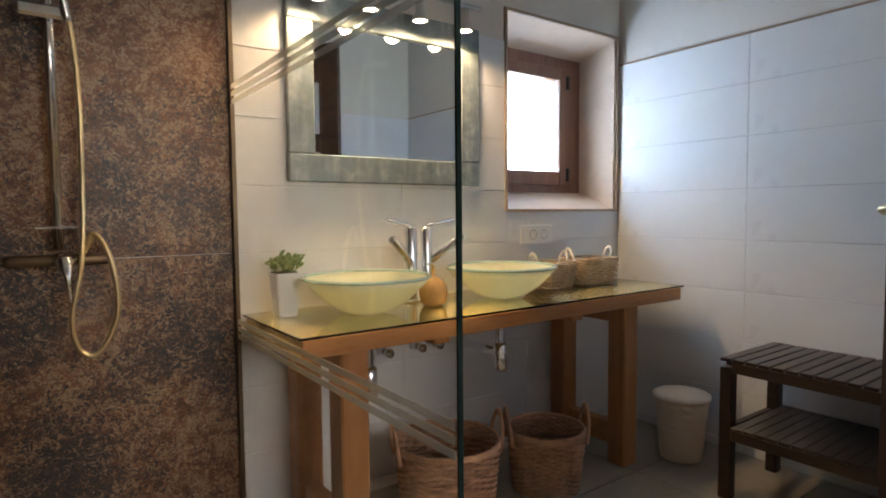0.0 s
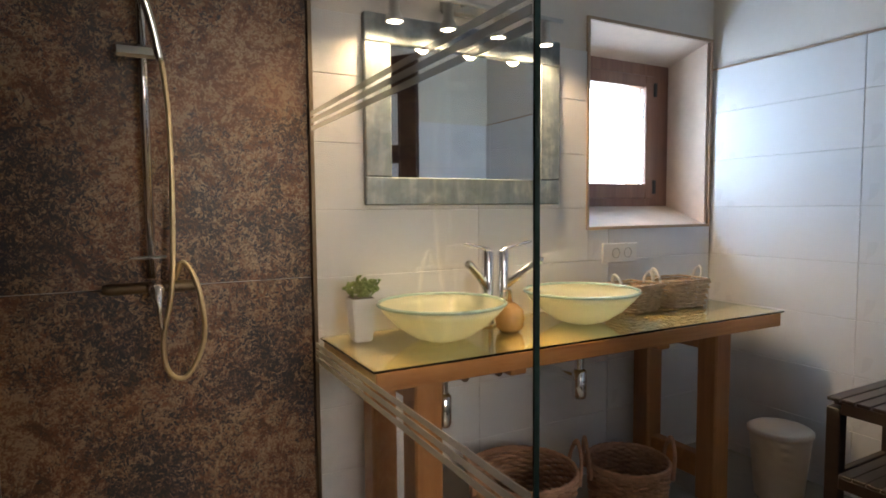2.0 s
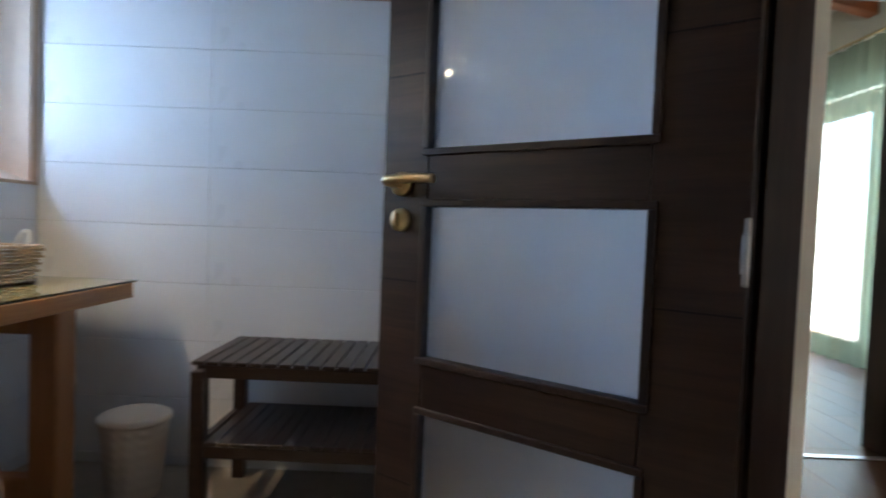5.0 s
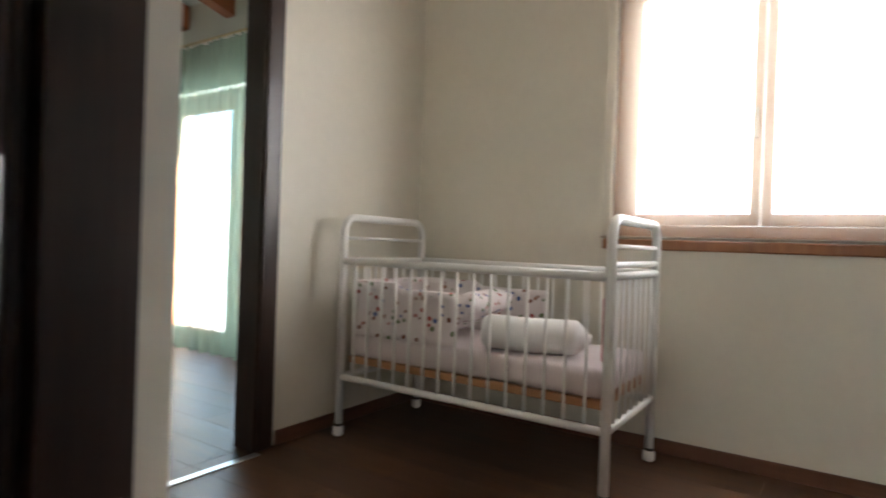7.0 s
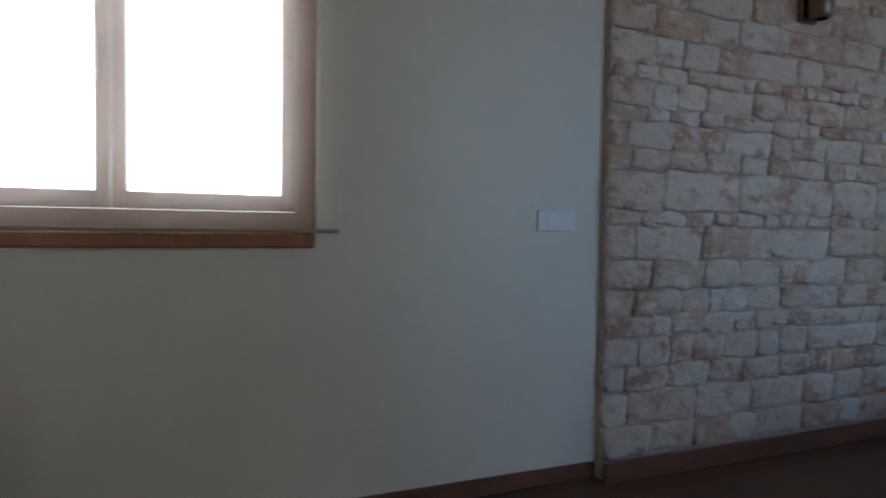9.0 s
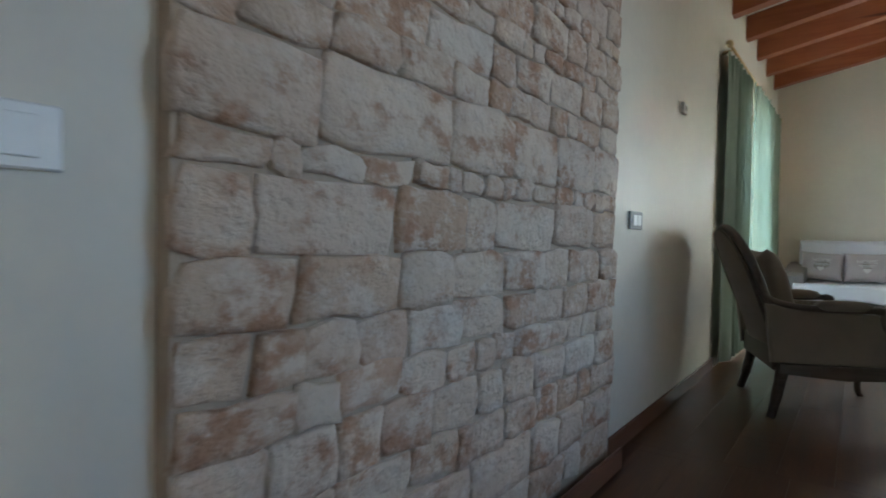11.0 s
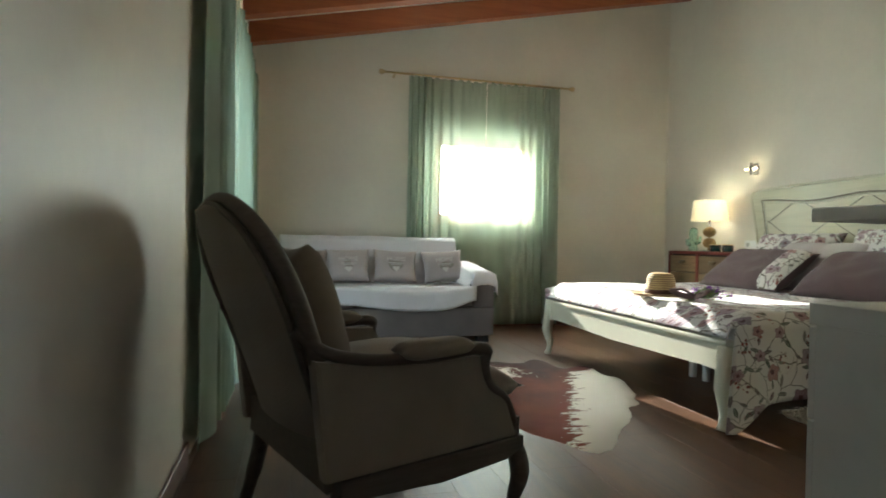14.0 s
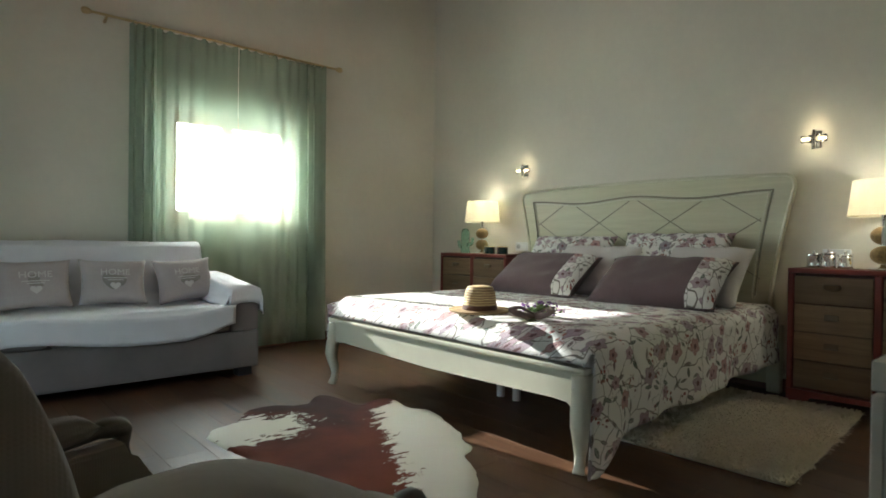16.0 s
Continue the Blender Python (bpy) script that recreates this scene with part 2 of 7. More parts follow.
def mesh_of(bm, name):
    me = bpy.data.meshes.new(name)
    bmesh.ops.recalc_face_normals(bm, faces=bm.faces[:])
    bm.to_mesh(me)
    bm.free()
    return me


def part(name, bm, material, parent=None, label="", smooth=False):
    """Links a bmesh as one mesh object, under a thing or a part."""
    me = mesh_of(bm, name)
    me.materials.append(material)
    if smooth:
        for p in me.polygons:
            p.use_smooth = True
    ob = new(name, me)
    if parent is not None:
        ob.parent = parent
        ob.matrix_parent_inverse = Matrix.Identity(4)
    else:
        ob.location.x = SHIFT[0]
    if label:
        ob["label"] = label
    return ob


def thing(name, label, category, place=(0, 0, 0), turn=0.0, group="", kind=""):
    """An empty at the thing's base; its parts are built in its own frame."""
    ob = new(name)
    ob.matrix_world = pose(place[0] + SHIFT[0], place[1], place[2], 0, 0, turn)
    ob.empty_display_size = 0.05
    return tagged(ob, label, category, group, kind)


def cube(x0, y0, z0, x1, y1, z1, bevel=0.0, segs=1, bm=None):
    own = bm is None
    bm = bm or bmesh.new()
    xs, ys, zs = sorted((x0, x1)), sorted((y0, y1)), sorted((z0, z1))
    v = [bm.verts.new((x, y, z)) for z in zs for y in ys for x in xs]
    fs = [bm.faces.new([v[i] for i in q]) for q in ((0, 2, 3, 1), (4, 5, 7, 6), (0, 1, 5, 4), (2, 6, 7, 3), (0, 4, 6, 2), (1, 3, 7, 5))]
    if bevel:
        edges = list({e for f in fs for e in f.edges})
        bmesh.ops.bevel(bm, geom=edges, offset=bevel, segments=segs, affect="EDGES", profile=0.7)
    return bm


def boxes(*many, bevel=0.0):
    """Several boxes in one mesh."""
    bm = bmesh.new()
    for b in many:
        cube(*b, bevel=bevel, bm=bm)
    return bm


def lathe(profile, seg=32, center=(0, 0, 0), bm=None, wobble=None):
    """Turns (radius, height) pairs round the upright axis."""
    bm = bm or bmesh.new()
    rings = []
    for r, z in profile:
        if r < 1e-6:
            rings.append([bm.verts.new((center[0], center[1], center[2] + z))])
        else:
            ring = []
            for i in range(seg):
                a = 2 * math.pi * i / seg
                rr = r * (wobble(a, z) if wobble else 1)
                ring.append(bm.verts.new((center[0] + rr * math.cos(a), center[1] + rr * math.sin(a), center[2] + z)))
            rings.append(ring)
    for a, b in zip(rings, rings[1:]):
        if len(a) == 1 and len(b) == 1:
            continue
        for i in range(seg):
            j = (i + 1) % seg
            if len(a) == 1:
                bm.faces.new((a[0], b[j], b[i]))
            elif len(b) == 1:
                bm.faces.new((a[i], a[j], b[0]))
            else:
                bm.faces.new((a[i], a[j], b[j], b[i]))
    return bm


def tube(points, radius, seg=8, closed=False, bm=None, flat=1.0):
    """A round bar along points; radius may be a list."""
    bm = bm or bmesh.new()
    pts = [Vector(p) for p in points]
    n = len(pts)
    rad = radius if isinstance(radius, (list, tuple)) else [radius] * n
    rings, up = [], None
    for i, p in enumerate(pts):
        a = pts[(i - 1) % n] if closed or i > 0 else p
        b = pts[(i + 1) % n] if closed or i < n - 1 else p
        d = (b - a).normalized()
        if up is None:
            up = d.orthogonal().normalized() if abs(d.z) > 0.9 else Vector((0, 0, 1))
        side = d.cross(up).normalized()
        up = side.cross(d).normalized()
        rings.append([bm.verts.new(p + (side * math.cos(2 * math.pi * k / seg) + up * math.sin(2 * math.pi * k / seg) * flat) * rad[i]) for k in range(seg)])
    pairs = list(zip(rings, rings[1:])) + ([(rings[-1], rings[0])] if closed else [])
    for a, b in pairs:
        for k in range(seg):
            j = (k + 1) % seg
            bm.faces.new((a[k], a[j], b[j], b[k]))
    if not closed:
        bm.faces.new(rings[0])
        bm.faces.new(rings[-1][::-1])
    return bm


def smooth_line(points, steps=6):
    """A Catmull-Rom line through points."""
    p = [Vector(q) for q in points]
    out = []
    for i in range(len(p) - 1):
        a, b, c, d = p[max(i - 1, 0)], p[i], p[i + 1], p[min(i + 2, len(p) - 1)]
        for k in range(steps):
            t = k / steps
            out.append(0.5 * ((2 * b) + (c - a) * t + (2 * a - 5 * b + 4 * c - d) * t * t + (3 * b - a - 3 * c + d) * t ** 3))
    out.append(p[-1])
    return out


def sheet(f, nu, nv, thick=0.0, bm=None):
    """A surface f(u, v), u and v from 0 to 1; thick moves a second skin along the normals."""
    bm = bm or bmesh.new()
    grid = [[bm.verts.new(f(i / nu, j / nv)) for j in range(nv + 1)] for i in range(nu + 1)]
    fs = [bm.faces.new((grid[i][j], grid[i + 1][j], grid[i + 1][j + 1], grid[i][j + 1])) for i in range(nu) for j in range(nv)]
    if thick:
        bmesh.ops.recalc_face_normals(bm, faces=fs)
        bmesh.ops.solidify(bm, geom=fs, thickness=thick)
    return bm


def prism(outline, z0, z1, axis="z", bevel=0.0, bm=None):
    """An outline pushed along an axis; the outline gives the other two coordinates in order."""
    bm = bm or bmesh.new()

    def at(a, b, h):
        return {"z": (a, b, h), "y": (a, h, b), "x": (h, a, b)}[axis]
    lo = [bm.verts.new(at(a, b, z0)) for a, b in outline]
    hi = [bm.verts.new(at(a, b, z1)) for a, b in outline]
    fs = [bm.faces.new(lo[::-1]), bm.faces.new(hi)]
    n = len(outline)
    for i in range(n):
        fs.append(bm.faces.new((lo[i], lo[(i + 1) % n], hi[(i + 1) % n], hi[i])))
    if bevel:
        bmesh.ops.bevel(bm, geom=list({e for f in fs[:2] for e in f.edges}), offset=bevel, segments=2, affect="EDGES", profile=0.7)
    return bm


def pillow_shape(w, d, h, n=14, crumple=0.012, seed=0.0, pinch=0.10):
    """A stuffed cushion lying flat, with pinched corners."""
    bm = bmesh.new()

    def surf(sign):
        def f(u, v):
            a, b = u * 2 - 1, v * 2 - 1
            k = max(0.0, (1 - a ** 4)) ** 0.5 * max(0.0, (1 - b ** 4)) ** 0.5
            x = a * w / 2 * (1 - pinch * (1 - b * b) * abs(a) ** 3)
            y = b * d / 2 * (1 - pinch * (1 - a * a) * abs(b) ** 3)
            z = sign * h / 2 * k
            z += crumple * k * noise.noise(Vector((x * 9 + seed, y * 9, sign * 3.0 + seed)))
            return (x, y, z)
        return f
    sheet(surf(1), n, n, bm=bm)
    sheet(surf(-1), n, n, bm=bm)
    bmesh.ops.remove_doubles(bm, verts=bm.verts[:], dist=0.0015)
    return bm


def moved(bm, m):
    bmesh.ops.transform(bm, matrix=m, verts=bm.verts[:])
    return bm


def lettering(name, words, size, material, parent, m, depth=0.0008):
    cu = bpy.data.curves.new(name, "FONT")
    cu.body, cu.size, cu.align_x, cu.align_y, cu.extrude = words, size, "CENTER", "CENTER", depth
    ob = new(name, cu)
    deps = bpy.context.evaluated_depsgraph_get()
    me = bpy.data.meshes.new_from_object(ob.evaluated_get(deps))
    bpy.data.objects.remove(ob)
    me.materials.clear()
    me.materials.append(material)
    o = new(name, me)
    o.parent = parent
    o.matrix_parent_inverse = Matrix.Identity(4)
    o.matrix_basis = m
    return o


def setting(name, bm, material, label, category="wall", parent=None):
    ob = part(name, bm, material, parent)
    return tagged(ob, label, category, kind="structure")



# ---- the setting ----
BX0, BX1, BY0, BY1, BZ = -1.933, -0.03, -0.75, 2.342, 2.50      # bathroom: faces of its walls
HX0, EX, HN = 0.07, 2.61, 2.74                                   # hall: west face, east wall's face, north wall's face
SY, WX = -8.12, -1.97                                            # bedroom: south and west walls' faces
NY = 7.2                                                         # far end of the north room
SLOPE = 0.212


def ceiling_at(x):
    return 2.795 + SLOPE * (EX - x)


def wall_with_holes(axis, face, back, a0, a1, z0, z1, holes):
    """A wall between face and back; holes are (a0, a1, z0, z1) along it."""
    cuts = sorted({a0, a1, *[h[0] for h in holes], *[h[1] for h in holes]})
    bm = bmesh.new()
    for l, r in zip(cuts, cuts[1:]):
        mid = (l + r) / 2
        spans = sorted((h[2], h[3]) for h in holes if h[0] < mid < h[1])
        z = z0
        for b, t in spans + [(z1, z1)]:
            if b > z + 1e-5:
                if axis == "x":
                    cube(face, l, z, back, r, b, bm=bm)
                else:
                    cube(l, face, z, r, back, b, bm=bm)
            z = t
    return bm


# east wall: hall window, bedroom French door, north room French door
HALL_WIN = (0.36, 1.60, 0.98, 2.23)
FRENCH = (-6.95, -5.36, 0.0, 2.12)
NORTH_DOOR = (3.72, 5.55, 0.0, 2.08)
setting("wall_east", wall_with_holes("x", EX, EX + 0.30, -8.5, NY, 0, 3.1, [HALL_WIN, FRENCH, NORTH_DOOR]), PLASTER, "cream plastered long wall with window and glazed doors")
SOUTH_WIN = (-0.30, 0.80, 1.08, 2.00)
setting("wall_south", wall_with_holes("y", SY, SY - 0.30, -2.3, EX + 0.30, 0, 4.0, [SOUTH_WIN]), PLASTER, "cream plastered gable wall with a curtained window")
setting("wall_west", cube(WX - 0.25, SY - 0.3, 0, WX, -2.8, 4.0), PLASTER, "cream plastered wall behind the bed")
# hall north wall with doorway
NDOOR = (0.74, 1.48, 0.0, 2.03)
setting("wall_north", wall_with_holes("y", HN, HN + 0.12, HX0, EX, 0, 3.4, [NDOOR]), PLASTER, "cream plastered wall with an open doorway")
# partition between bathroom and hall
BDOOR = (0.335, 1.085, 0.0, 2.04)
# second hole: unseen opening added for the blue fill lamp
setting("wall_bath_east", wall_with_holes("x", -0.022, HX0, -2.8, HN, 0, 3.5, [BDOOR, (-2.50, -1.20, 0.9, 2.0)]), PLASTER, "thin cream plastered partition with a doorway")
setting("wall_bedroom_north", cube(-2.2, -2.92, 0, HX0, -2.80, 4.0), PLASTER, "cream plastered wall of the bedroom")
# north room shell
setting("wall_far_north", cube(-1.5, NY, 0, EX + 0.3, NY + 0.2, 3.6), PLASTER, "cream plastered end wall of the further room")
setting("wall_north_room_west", cube(-1.7, HN, 0, -1.5, NY + 0.2, 3.8), PLASTER, "cream plastered wall of the further room")
# ceilings
def sloping(x0, x1, y0, y1):
    return prism([(x0, ceiling_at(x0)), (x1, ceiling_at(x1)), (x1, ceiling_at(x1) + 0.2), (x0, ceiling_at(x0) + 0.2)], y0, y1, "y")


tagged(part("ceiling", sloping(-2.2, EX + 0.3, SY - 0.3, NY + 0.2), CEILING), "white sloping ceiling above exposed beams", "ceiling", kind="structure")
for y in (-7.74, -7.10, -6.46, -5.82, -5.18, -4.54, -3.90, -3.26, -2.2, -1.2, -0.2, 0.8, 1.8, 3.4, 4.0, 4.6, 5.2, 5.8):
    x0 = WX if y < -2.9 else (HX0 if y < HN else -1.5)
    b = part("ceiling_beam", prism([(x0, ceiling_at(x0) - 0.19), (EX, ceiling_at(EX) - 0.19), (EX, ceiling_at(EX) - 0.001), (x0, ceiling_at(x0) - 0.001)], y - 0.055, y + 0.055, "y", 0.006), BEAM)
    tagged(b, "red-brown varnished timber ceiling beam", "beam", "ceiling beams", "structure")

# bathroom walls
SHIFT[0] = -0.05
BWIN = (1.60, 2.322, 1.03, 1.86)
TZ = 1.73
setting("wall_bath_west", wall_with_holes("x", BX0 - 0.012, BX0 - 0.34, BY0, BY1 + 0.2, 0, 2.9, [BWIN]), PAINT, "warm white painted bathroom wall with a deep window niche")
setting("wall_bath_north", cube(BX0 - 0.34, BY1 + 0.012, 0, 0.02, BY1 + 0.2, 2.9), PAINT, "warm white painted bathroom wall")
setting("wall_bath_south", cube(BX0 - 0.34, BY0 - 0.2, 0, 0.02, BY0, 2.9), PAINT, "bathroom wall at the shower")
tagged(part("ceiling_bathroom", cube(BX0 - 0.3, BY0 - 0.2, BZ, 0.02, BY1 + 0.2, BZ + 0.15), CEILING), "plain white bathroom ceiling", "ceiling", kind="structure")

# floors
SHIFT[0] = 0.0
setting("floor", cube(-2.3, -8.5, -0.15, EX + 0.3, NY + 0.2, -0.014), FLOOR_GAP, "dark wood plank floor", "floor")
BATH_FLOOR = mottled("bath_floor_stone", (0.37, 0.32, 0.26), 0.18, 0.35, grain=25, patch=2.2, bump=0.1)
bath_floor = setting("floor_bathroom", cube(BX0 - 0.06, BY0, -0.013, -0.0, BY1 + 0.012, -0.0045), GROUT, "beige stone-look tiled bathroom floor", "floor")


def skirting(x0, y0, x1, y1, z=0.085):
    """A wooden skirting board along a wall; the two corners bound its plan."""
    m = SKIRTING if abs(y1 - y0) > abs(x1 - x0) else SKIRTING_X
    return tagged(part("baseboard", cube(x0, y0, 0, x1, y1, z, 0.004), m), "brown wooden baseboard along the plastered wall", "baseboard", kind="structure")


skirting(EX - 0.014, -0.75, EX - 0.001, HN - 0.016, 0.065)
skirting(EX - 0.088, -2.60, EX - 0.074, -0.745)
skirting(EX - 0.014, -4.74, EX - 0.001, -2.605)
skirting(EX - 0.014, SY + 0.016, EX - 0.001, -6.86)
skirting(1.572, HN - 0.014, EX - 0.016, HN - 0.001, 0.065)
skirting(WX + 0.001, SY + 0.001, EX - 0.001, SY + 0.014)
skirting(WX + 0.001, SY + 0.016, WX + 0.014, -2.94)
skirting(HX0 + 0.001, -2.9, HX0 + 0.014, 0.25)

# ground outside
GROUND = mottled("dry_ground", (0.30, 0.24, 0.15), 0.25, 0.95, grain=2, patch=0.1)
tagged(part("ground", cube(-400, -400, -0.6, 400, 400, -0.45), GROUND), "dry pale field outside the house", "ground", kind="structure")



# ---- bathroom ----
def tile_mesh(w, h, t=0.011):
    """A wall tile with eased edges, lying in y and z, its face towards +x."""
    e = 0.0015
    bm = bmesh.new()
    back = [bm.verts.new((0, y, z)) for y, z in ((0, 0), (w, 0), (w, h), (0, h))]
    mid = [bm.verts.new((t - e, y, z)) for y, z in ((0, 0), (w, 0), (w, h), (0, h))]
    front = [bm.verts.new((t, y, z)) for y, z in ((e, e), (w - e, e), (w - e, h - e), (e, h - e))]
    for a, b in ((back, mid), (mid, front)):
        for i in range(4):
            bm.faces.new((a[i], a[(i + 1) % 4], b[(i + 1) % 4], b[i]))
    bm.faces.new(front)
    return mesh_of(bm, "tile")


def lay_tiles(parent, material, spans, place):
    """spans: (a0, a1, z0, z1) of each tile; place(a, z) gives its pose."""
    known = {}
    for a0, a1, z0, z1 in spans:
        w, h = round(a1 - a0 - 0.002, 4), round(z1 - z0 - 0.002, 4)
        if w < 0.01 or h < 0.01:
            continue
        if (w, h) not in known:
            known[w, h] = tile_mesh(w, h)
            known[w, h].materials.append(material)
        ob = new("tile", known[w, h])
        ob.parent = parent
        ob.matrix_parent_inverse = Matrix.Identity(4)
        ob.matrix_basis = place(a0 + 0.001, z0 + 0.001)


SHIFT[0] = -0.05
TH = 0.2133
LEVELS = [0.0] + [0.682 - 3 * TH + k * TH for k in range(9)]
LEVELS = [z for z in LEVELS if z < TZ - 0.05] + [TZ]


def tile_spans(a_lo, a_hi, first, width, hole=None):
    joints = sorted({a_lo, a_hi, *[first + k * width for k in range(-8, 9) if a_lo < first + k * width < a_hi]})
    out = []
    for z0, z1 in zip(LEVELS, LEVELS[1:]):
        for a0, a1 in zip(joints, joints[1:]):
            if hole and a1 > hole[0] and z1 > hole[2]:
                if a0 < hole[0]:
                    out.append((a0, hole[0], z0, z1))
                if z0 < hole[2]:
                    out.append((max(a0, hole[0]), a1, z0, hole[2]))
                elif a1 > hole[1] + 0.011:
                    out.append((hole[1], a1, z0, z1))
            else:
                out.append((a0, a1, z0, z1))
    return out


sink_tiles = setting("wall_tiling_sinks", cube(BX0 - 0.0115, 0.474, 0, BX0 - 0.003, BWIN[0], TZ), GROUT, "satin white large-format wall tiles behind the washstand")
lay_tiles(sink_tiles, TILE, tile_spans(0.476, BY1 + 0.002, BY1 - 0.63, 0.63, BWIN), lambda a, z: pose(BX0 - 0.011, a, z))
cubes_under = part("grout_under_window", cube(BX0 - 0.0115, BWIN[0], 0, BX0 - 0.003, BY1, BWIN[2] - 0.004), GROUT, sink_tiles)
north_tiles = setting("wall_tiling_north", cube(BX0 - 0.005, BY1 + 0.003, 0, 0.02, BY1 + 0.0115, TZ), GROUT, "satin white large-format wall tiles on the painted wall")
lay_tiles(north_tiles, TILE, tile_spans(-1.933, 0.02, -1.30, 0.63), lambda a, z: pose(a, BY1 + 0.011, z) @ pose(0, 0, 0, 0, 0, 0) @ Matrix(((0, 1, 0, 0), (-1, 0, 0, 0), (0, 0, 1, 0), (0, 0, 0, 1))))
east_tiles = setting("wall_tiling_east", cube(0.020, 1.17, 0, 0.027, BY1, TZ), TILE, "satin white wall tiles beside the door")

# rust-look shower wall
k = Nodes("rust_tile").scattered()
big, blot = k.noise(2.6, 5, 0.65), k.noise(13, 7, 0.75, dist=0.9)
speck = k.noise(62, 6, 0.80, dist=1.6)
c = k.ramp(blot, [(0.30, (0.046, 0.028, 0.024)), (0.44, (0.140, 0.056, 0.029)), (0.55, (0.205, 0.088, 0.043)), (0.68, (0.125, 0.083, 0.056))])
c = k.mix(k.step(big, 0.42, 0.62), c, k.ramp(blot, [(0.34, (0.042, 0.034, 0.036)), (0.52, (0.12, 0.066, 0.043)), (0.68, (0.24, 0.130, 0.070))]))
c = k.mix(k.step(k.math("MULTIPLY", speck, k.math("ADD", blot, 0.45)), 0.485, 0.505), c, (0.34, 0.235, 0.155))
c = k.mix(k.step(k.math("MULTIPLY", k.noise(55, 5, 0.8, dist=1.8), k.math("ADD", big, 0.5)), 0.515, 0.535), c, (0.030, 0.027, 0.036))
c = k.mix(k.step(k.noise(110, 4, 0.7, dist=1.0), 0.60, 0.63), c, (0.23, 0.135, 0.08))
k.color(c)
k.rough(0.4, speck, 0.30, 0.55)
k.bump(k.math("ADD", speck, blot), 0.2, 0.003)
RUST = k.m
rust_wall = setting("wall_shower", cube(BX0 - 0.0115, BY0, 0, BX0 - 0.002, 0.466, BZ), GROUT, "mottled rust-brown metal-look tiled shower wall")
for y0, y1 in ((BY0, -0.35), (-0.35, 0.466)):
    for z0, z1 in ((0.0, 0.9), (0.9, 2.1), (2.1, BZ)):
        part("tile", cube(BX0 - 0.004, y0 + 0.001, z0 + 0.001, BX0 + 0.004, y1 - 0.001, z1 - 0.001, 0.001), RUST, rust_wall)
south_rust = setting("wall_shower_south", cube(BX0, BY0 + 0.001, 0, -0.7, BY0 + 0.01, BZ), RUST, "mottled rust-brown tiled shower wall")

# floor tiles
for i in range(5):
    for j in range(6):
        x0, y0 = -1.99 + i * 0.48, BY0 + j * 0.52
        part("tile", cube(x0 + 0.002, y0 + 0.002, -0.0044, min(x0 + 0.478, -0.002), min(y0 + 0.518, BY1), 0.0), BATH_FLOOR, bath_floor)

# glass screen
SCREEN_GLASS = glass("screen_glass", (0.97, 0.985, 0.975), 0.0, 1.35)
GLASS_EDGE = mottled("glass_edge", (0.010, 0.026, 0.026), 0.2, 0.2)
FROST_BAND = cloth("frosted_band", (0.46, 0.44, 0.41), 0.02, 400, 0.6, 0.30, (0.60, 0.58, 0.54), 0.0, 0.52)
screen = thing("shower_screen", "clear glass shower screen with frosted stripe bands", "shower screen")
p = part("pane", cube(-1.925, 0.466, 0.02, -0.797, 0.474, 2.05), SCREEN_GLASS, screen)
p.visible_shadow = False
part("edge", cube(-0.7968, 0.4655, 0.02, -0.7925, 0.4745, 2.05), GLASS_EDGE, screen, "dark green polished glass edge")
part("wall_profile", cube(-1.931, 0.460, 0.02, -1.912, 0.480, 2.05, 0.002), BRONZE, screen, "dark metal wall profile")
for z in (1.357, 1.380, 1.403, 0.643, 0.666, 0.689):
    part("frosted_stripe", cube(-1.91, 0.4632, z - 0.007, -0.80, 0.4657, z + 0.007), FROST_BAND, screen)

# washstand table
table = thing("washstand_table", "honey pine washstand table standing against white tiles", "table")
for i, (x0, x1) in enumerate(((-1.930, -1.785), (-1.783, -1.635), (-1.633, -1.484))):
    part("top_board", cube(x0, 0.50, 0.648, x1, 2.165, 0.698, 0.005), PINE_LIT, table)
part("front_edge", cube(-1.4835, 0.50, 0.648, -1.4765, 2.165, 0.698, 0.002), PINE, table, "red-brown front edge in the pine's own tone")
for x, y in ((-1.545, 0.66), (-1.545, 1.87), (-1.86, 0.66), (-1.86, 1.87)):
    part("leg", cube(x - 0.042, y - 0.042, 0.0, x + 0.042, y + 0.042, 0.646, 0.006), PINE_Z, table)
for y in (0.66, 1.87):
    part("side_rail", cube(-1.816, y - 0.025, 0.07, -1.589, y + 0.025, 0.16, 0.005), PINE, table)
    part("side_apron", cube(-1.816, y - 0.025, 0.575, -1.589, y + 0.025, 0.646, 0.005), PINE, table)
for y in (0.95, 1.55):
    part("batten", cube(-1.90, y - 0.03, 0.625, -1.50, y + 0.03, 0.647, 0.004), PINE, table)
TOP_GLASS = glass("top_glass", (0.80, 0.88, 0.80), 0.0, 1.5)
gtop = part("glass_top", cube(-1.928, 0.49, 0.700, -1.470, 2.175, 0.707), TOP_GLASS, table, "greenish clear glass sheet")
gtop.visible_shadow = False

